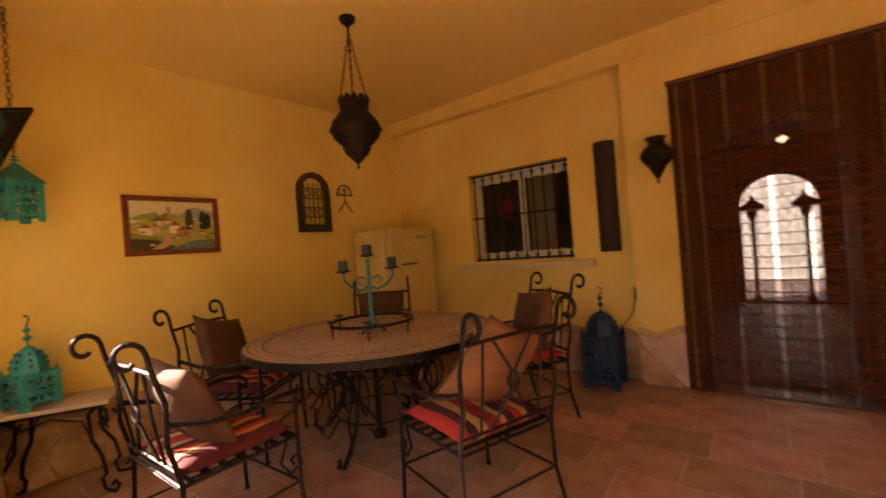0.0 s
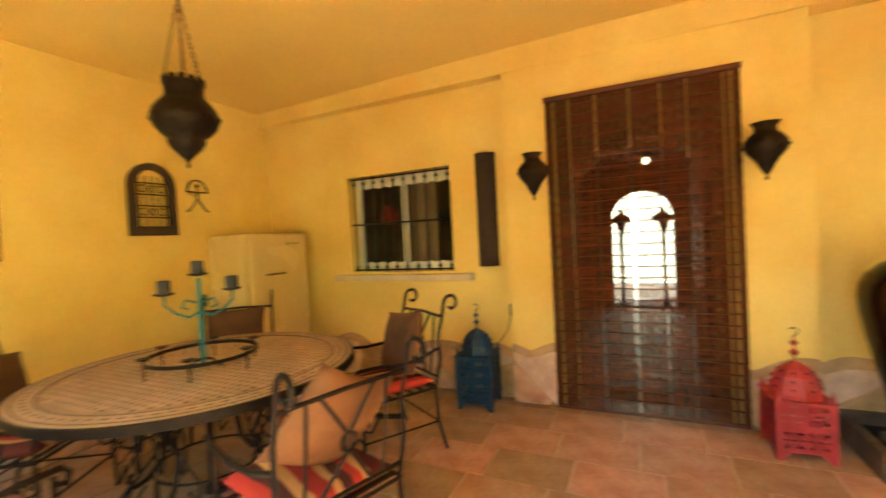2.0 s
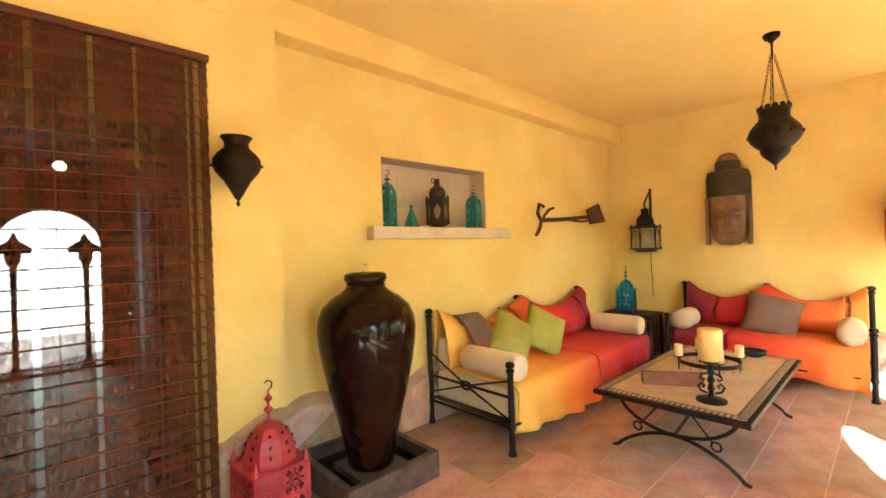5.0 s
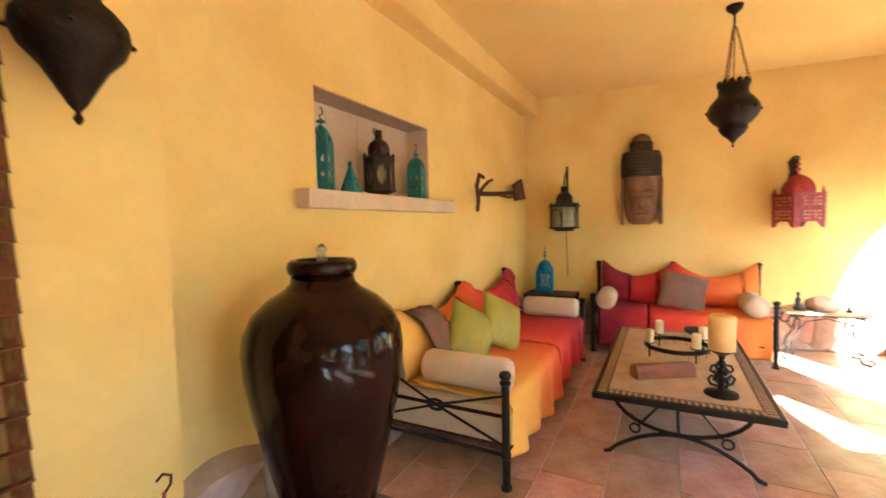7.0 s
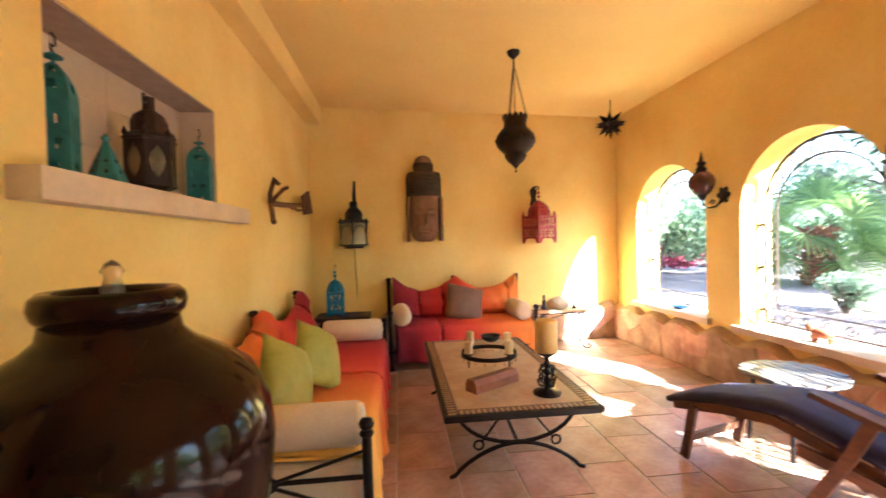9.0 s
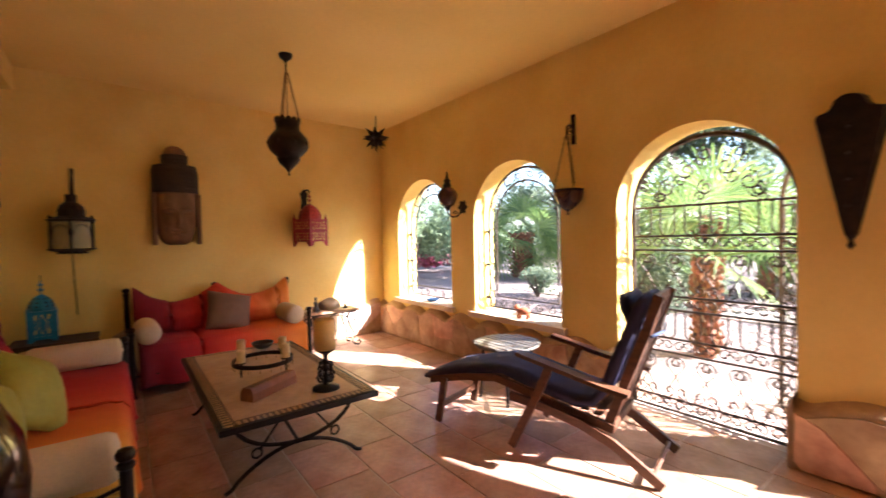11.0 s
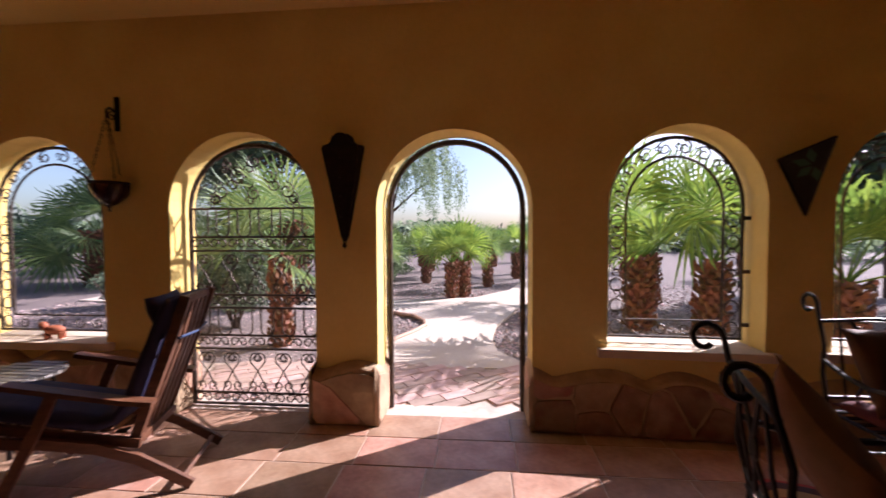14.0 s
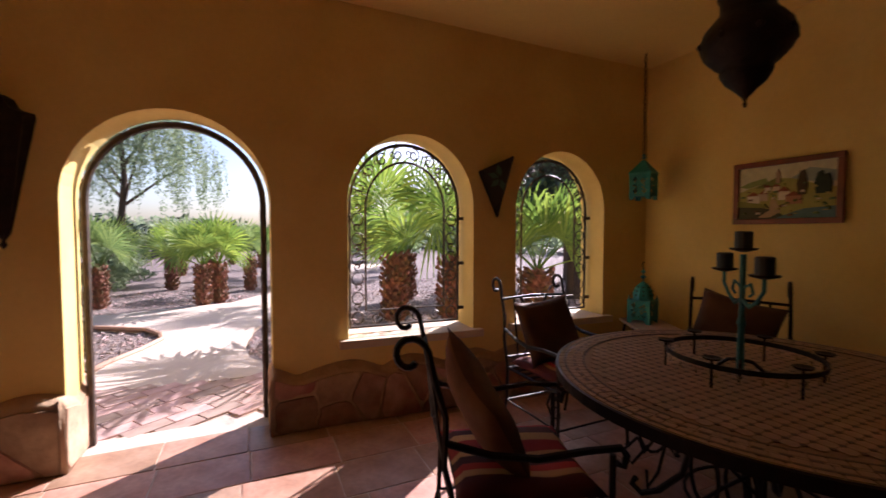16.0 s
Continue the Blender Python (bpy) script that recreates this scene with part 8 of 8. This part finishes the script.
for k in range(6):
    q = math.pi / 3 * k
    part("petal", L([(0.0, -0.016), (0.02, -0.012), (0.026, 0.0)], 8), IRON, gl).matrix_local = pose(-0.11 + 0.06 * math.cos(q), -0.136, -0.13 + 0.06 * math.sin(q), -90, 0, 0)

hg = empty("hanging_lamp", "small glass bowl lamp hung on chains from a bracket", "hanging lamp", pose(3.115, SOUTH + 0.10, 1.735))
part("bowl", L([(0.0, -0.12), (0.03, -0.11), (0.06, -0.085), (0.11, -0.03), (0.122, 0.03), (0.112, 0.055)], 20), SMOKED, hg, smooth=True)
part("rim", L([(0.118, 0.045), (0.132, 0.05), (0.132, 0.06), (0.11, 0.062)], 20), BRONZE, hg)
part("tip", L([(0.0, -0.165), (0.012, -0.15), (0.006, -0.135), (0.03, -0.11)], 8), BRONZE, hg)
for k in range(8):
    q = math.pi / 4 * k
    part("rib", T([(r * math.cos(q) * 1.02, r * math.sin(q) * 1.02, z) for r, z in ((0.03, -0.112), (0.065, -0.085), (0.113, -0.03), (0.124, 0.03), (0.116, 0.055))], 0.004, 4), BRONZE, hg)
for k in range(3):
    q = radians(120 * k + 30)
    chain(hg, (0.12 * math.cos(q), 0.12 * math.sin(q), 0.06), (0.006 * math.cos(q), 0.006 * math.sin(q), 0.54), 0.032, 0.0026, BRONZE)
part("bracket", T([(0, 0.0, 0.54), (0, 0.0, 0.60), (0, -0.03, 0.62), (0, -0.075, 0.6), (0, -0.092, 0.55)], 0.009, 6), IRON, hg)
part("scroll", T([(0, y - 0.045, z + 0.56) for _, y, z in [(0, v, u) for u, _, v in scroll((0.0, 0.0), 0.035, 0, 1.2, 10)]], 0.006, 5), IRON, hg)
part("back_plate", B(-0.02, 0.02, -0.098, -0.088, 0.46, 0.72, bevel=0.003), IRON, hg)

# things on the sills
sb = thing("sill_bowl", L([(0.0, 0.0), (0.05, 0.003), (0.1, 0.035), (0.094, 0.036), (0.045, 0.01), (0.0, 0.008)], 20), BLUE, "shallow blue bowl on the window sill", "bowl", smooth=True)
sb.matrix_world = pose(5.42, 0.32, 0.557)
pt = empty("sill_ornament", "small terracotta animal ornament on the window sill", "ornament", pose(3.80, 0.33, 0.557, 0, 0, 20))
clay = plain("orange_clay", (0.42, 0.12, 0.05))
bm = bmesh.new()
bmesh.ops.create_uvsphere(bm, u_segments=12, v_segments=8, radius=0.05, matrix=Matrix.Translation((0, 0, 0.07)) @ Matrix.Diagonal((1.5, 0.9, 0.8, 1)))
part("body", bm, clay, pt, smooth=True)
bm = bmesh.new()
bmesh.ops.create_uvsphere(bm, u_segments=10, v_segments=7, radius=0.032, matrix=Matrix.Translation((0.075, 0, 0.11)))
part("neck", bm, clay, pt, smooth=True)
for x in (-0.05, 0.05):
    for y in (-0.025, 0.025):
        part("leg", L([(0.014, 0), (0.016, 0.05)], 8, at=(x, y, 0)), clay, pt)

# ---- deck chair ----
DM = pose(2.0, 1.06, 0, 0, 0, 16.3)
dk = empty("deck_chair", "folding teak steamer deck chair beside the gate", "deck chair", DM)


def plank(line, w, t, y):
    """A flat bar that follows a line in the xz plane, of width w in that plane and thickness t across."""
    bm = bmesh.new()
    rings = []
    for i, (x, z) in enumerate(line):
        a, b = line[max(0, i - 1)], line[min(len(line) - 1, i + 1)]
        d = Vector((b[0] - a[0], 0, b[1] - a[1])).normalized()
        nrm = Vector((-d.z, 0, d.x))
        p = Vector((x, y, z))
        rings.append([bm.verts.new(p + nrm * (w / 2) * s + Vector((0, t / 2 * r, 0))) for s, r in ((1, 1), (1, -1), (-1, -1), (-1, 1))])
    for r, s in zip(rings, rings[1:]):
        for j in range(4):
            bm.faces.new((r[j], r[(j + 1) % 4], s[(j + 1) % 4], s[j]))
    bm.faces.new(rings[0][::-1])
    bm.faces.new(rings[-1])
    bmesh.ops.recalc_face_normals(bm, faces=bm.faces[:])
    return bm


for s in (-1, 1):
    part("rear_leg", plank([(0.0, 0.02), (0.12, 0.10), (0.26, 0.19), (0.45, 0.265), (0.70, 0.315), (0.92, 0.34)], 0.055, 0.026, s * 0.25), TEAK, dk)
    part("seat_rail", plank([(0.26, 0.265), (0.6, 0.33), (0.95, 0.41), (1.05, 0.43)], 0.05, 0.024, s * 0.222), TEAK, dk)
    part("foot_rail", plank([(1.03, 0.43), (1.3, 0.39), (1.62, 0.315)], 0.05, 0.024, s * 0.218), TEAK, dk)
    part("front_leg", plank([(1.535, 0.018), (1.50, 0.19), (1.47, 0.355)], 0.05, 0.025, s * 0.244), TEAK, dk)
    part("middle_leg", plank([(0.90, 0.018), (0.80, 0.22), (0.70, 0.42), (0.63, 0.585)], 0.05, 0.026, s * 0.278), TEAK, dk)
    part("back_rail", plank([(0.30, 0.27), (0.20, 0.55), (0.10, 0.82), (0.02, 1.06)], 0.05, 0.024, s * 0.205), TEAK, dk)
    part("armrest", plank([(0.16, 0.505), (0.3, 0.525), (0.55, 0.58), (0.84, 0.645)], 0.026, 0.075, s * 0.285), TEAK, dk)
for i in range(5):
    y = -0.15 + 0.075 * i
    part("back_slat", plank([(0.285, 0.29), (0.19, 0.55), (0.09, 0.82), (0.03, 1.02)], 0.014, 0.045, y), TEAK, dk)
for x, z, w in ((0.04, 1.035, 0.42), (0.27, 0.28, 0.44), (1.05, 0.425, 0.44), (1.60, 0.315, 0.44)):
    part("cross_bar", B(x - 0.014, x + 0.014, -w / 2, w / 2, z - 0.022, z + 0.022, bevel=0.004), TEAK, dk)
part("cross_bar", T([(0.05, -0.25, 0.06), (0.05, 0.25, 0.06)], 0.014, 6), TEAK, dk)
part("cross_bar", B(1.505, 1.53, -0.244, 0.244, 0.12, 0.16), TEAK, dk)
for i in range(9):
    x = 0.36 + i * 0.075
    z = 0.285 + (x - 0.26) * 0.2
    part("seat_slat", B(x - 0.024, x + 0.024, -0.21, 0.21, z + 0.018, z + 0.03), TEAK, dk)
part("tie", T([(0.06, -0.22, 0.83), (0.03, 0.0, 0.825), (0.06, 0.22, 0.83)], 0.008, 6), plain("blue_tie", (0.03, 0.05, 0.12)), dk)
cu = bmesh.new()
line = [(1.67, 0.33), (1.5, 0.385), (1.3, 0.435), (1.12, 0.475), (1.0, 0.49), (0.85, 0.455), (0.65, 0.41), (0.48, 0.375), (0.38, 0.40), (0.31, 0.50), (0.26, 0.64), (0.20, 0.80), (0.13, 0.97), (0.10, 1.04)]
rings = []
for i, (x, z) in enumerate(line):
    a, b = line[max(0, i - 1)], line[min(len(line) - 1, i + 1)]
    d = Vector((b[0] - a[0], 0, b[1] - a[1])).normalized()
    nrm = Vector((d.z, 0, -d.x))
    if nrm.z < 0 and nrm.x < 0:
        nrm = -nrm
    t = 0.042 * (0.55 if i in (0, len(line) - 1) else 1.0) * (0.8 if i in (4, 8, 11) else 1.0)
    prof = [(-0.235, 0.0), (-0.225, 0.7), (-0.15, 1.0), (0.0, 1.05), (0.15, 1.0), (0.225, 0.7), (0.235, 0.0), (0.22, -0.7), (0.0, -0.8), (-0.22, -0.7)]
    rings.append([cu.verts.new(Vector((x, u, z)) + nrm * t * v) for u, v in prof])
for r, s in zip(rings, rings[1:]):
    for j in range(10):
        cu.faces.new((r[j], r[(j + 1) % 10], s[(j + 1) % 10], s[j]))
cu.faces.new(rings[0][::-1])
cu.faces.new(rings[-1])
bmesh.ops.recalc_face_normals(cu, faces=cu.faces[:])
pad = thing("deck_chair_cushion", cu, NAVY, "long navy canvas cushion on the deck chair", "cushion", smooth=True)
pad.matrix_world = DM
hdp = thing("headrest", pillow(0.42, 0.24, 0.09, 10, 4, 61), NAVY, "navy headrest pad tied to the deck chair", "cushion", smooth=True)
hdp.matrix_world = DM @ pose(0.185, 0, 0.94, 0, -70, 0) @ pose(0, 0, 0, 0, 0, 90)

# round metal garden table
rt = empty("round_table", "round grey slatted garden table beside the deck chair", "side table", pose(3.43, 0.96, 0))
part("tabletop", L([(0.0, 0.465), (0.28, 0.465), (0.285, 0.475), (0.28, 0.485), (0.0, 0.485)], 32), plain("grey_wood", (0.16, 0.13, 0.11), 0.5), rt)
for k in range(9):
    y = -0.24 + 0.06 * k
    h = math.sqrt(0.275 ** 2 - y * y)
    part("slat", B(-h, h, y - 0.025, y + 0.025, 0.484, 0.492), plain("weathered_slat", (0.20, 0.17, 0.14), 0.5) if k == 0 else bpy.data.materials["weathered_slat"], rt)
for k in range(4):
    q = radians(45 + 90 * k)
    part("leg", T([(0.2 * math.cos(q), 0.2 * math.sin(q), 0.465), (0.23 * math.cos(q), 0.23 * math.sin(q), 0.0)], 0.013, 6), IRON, rt)
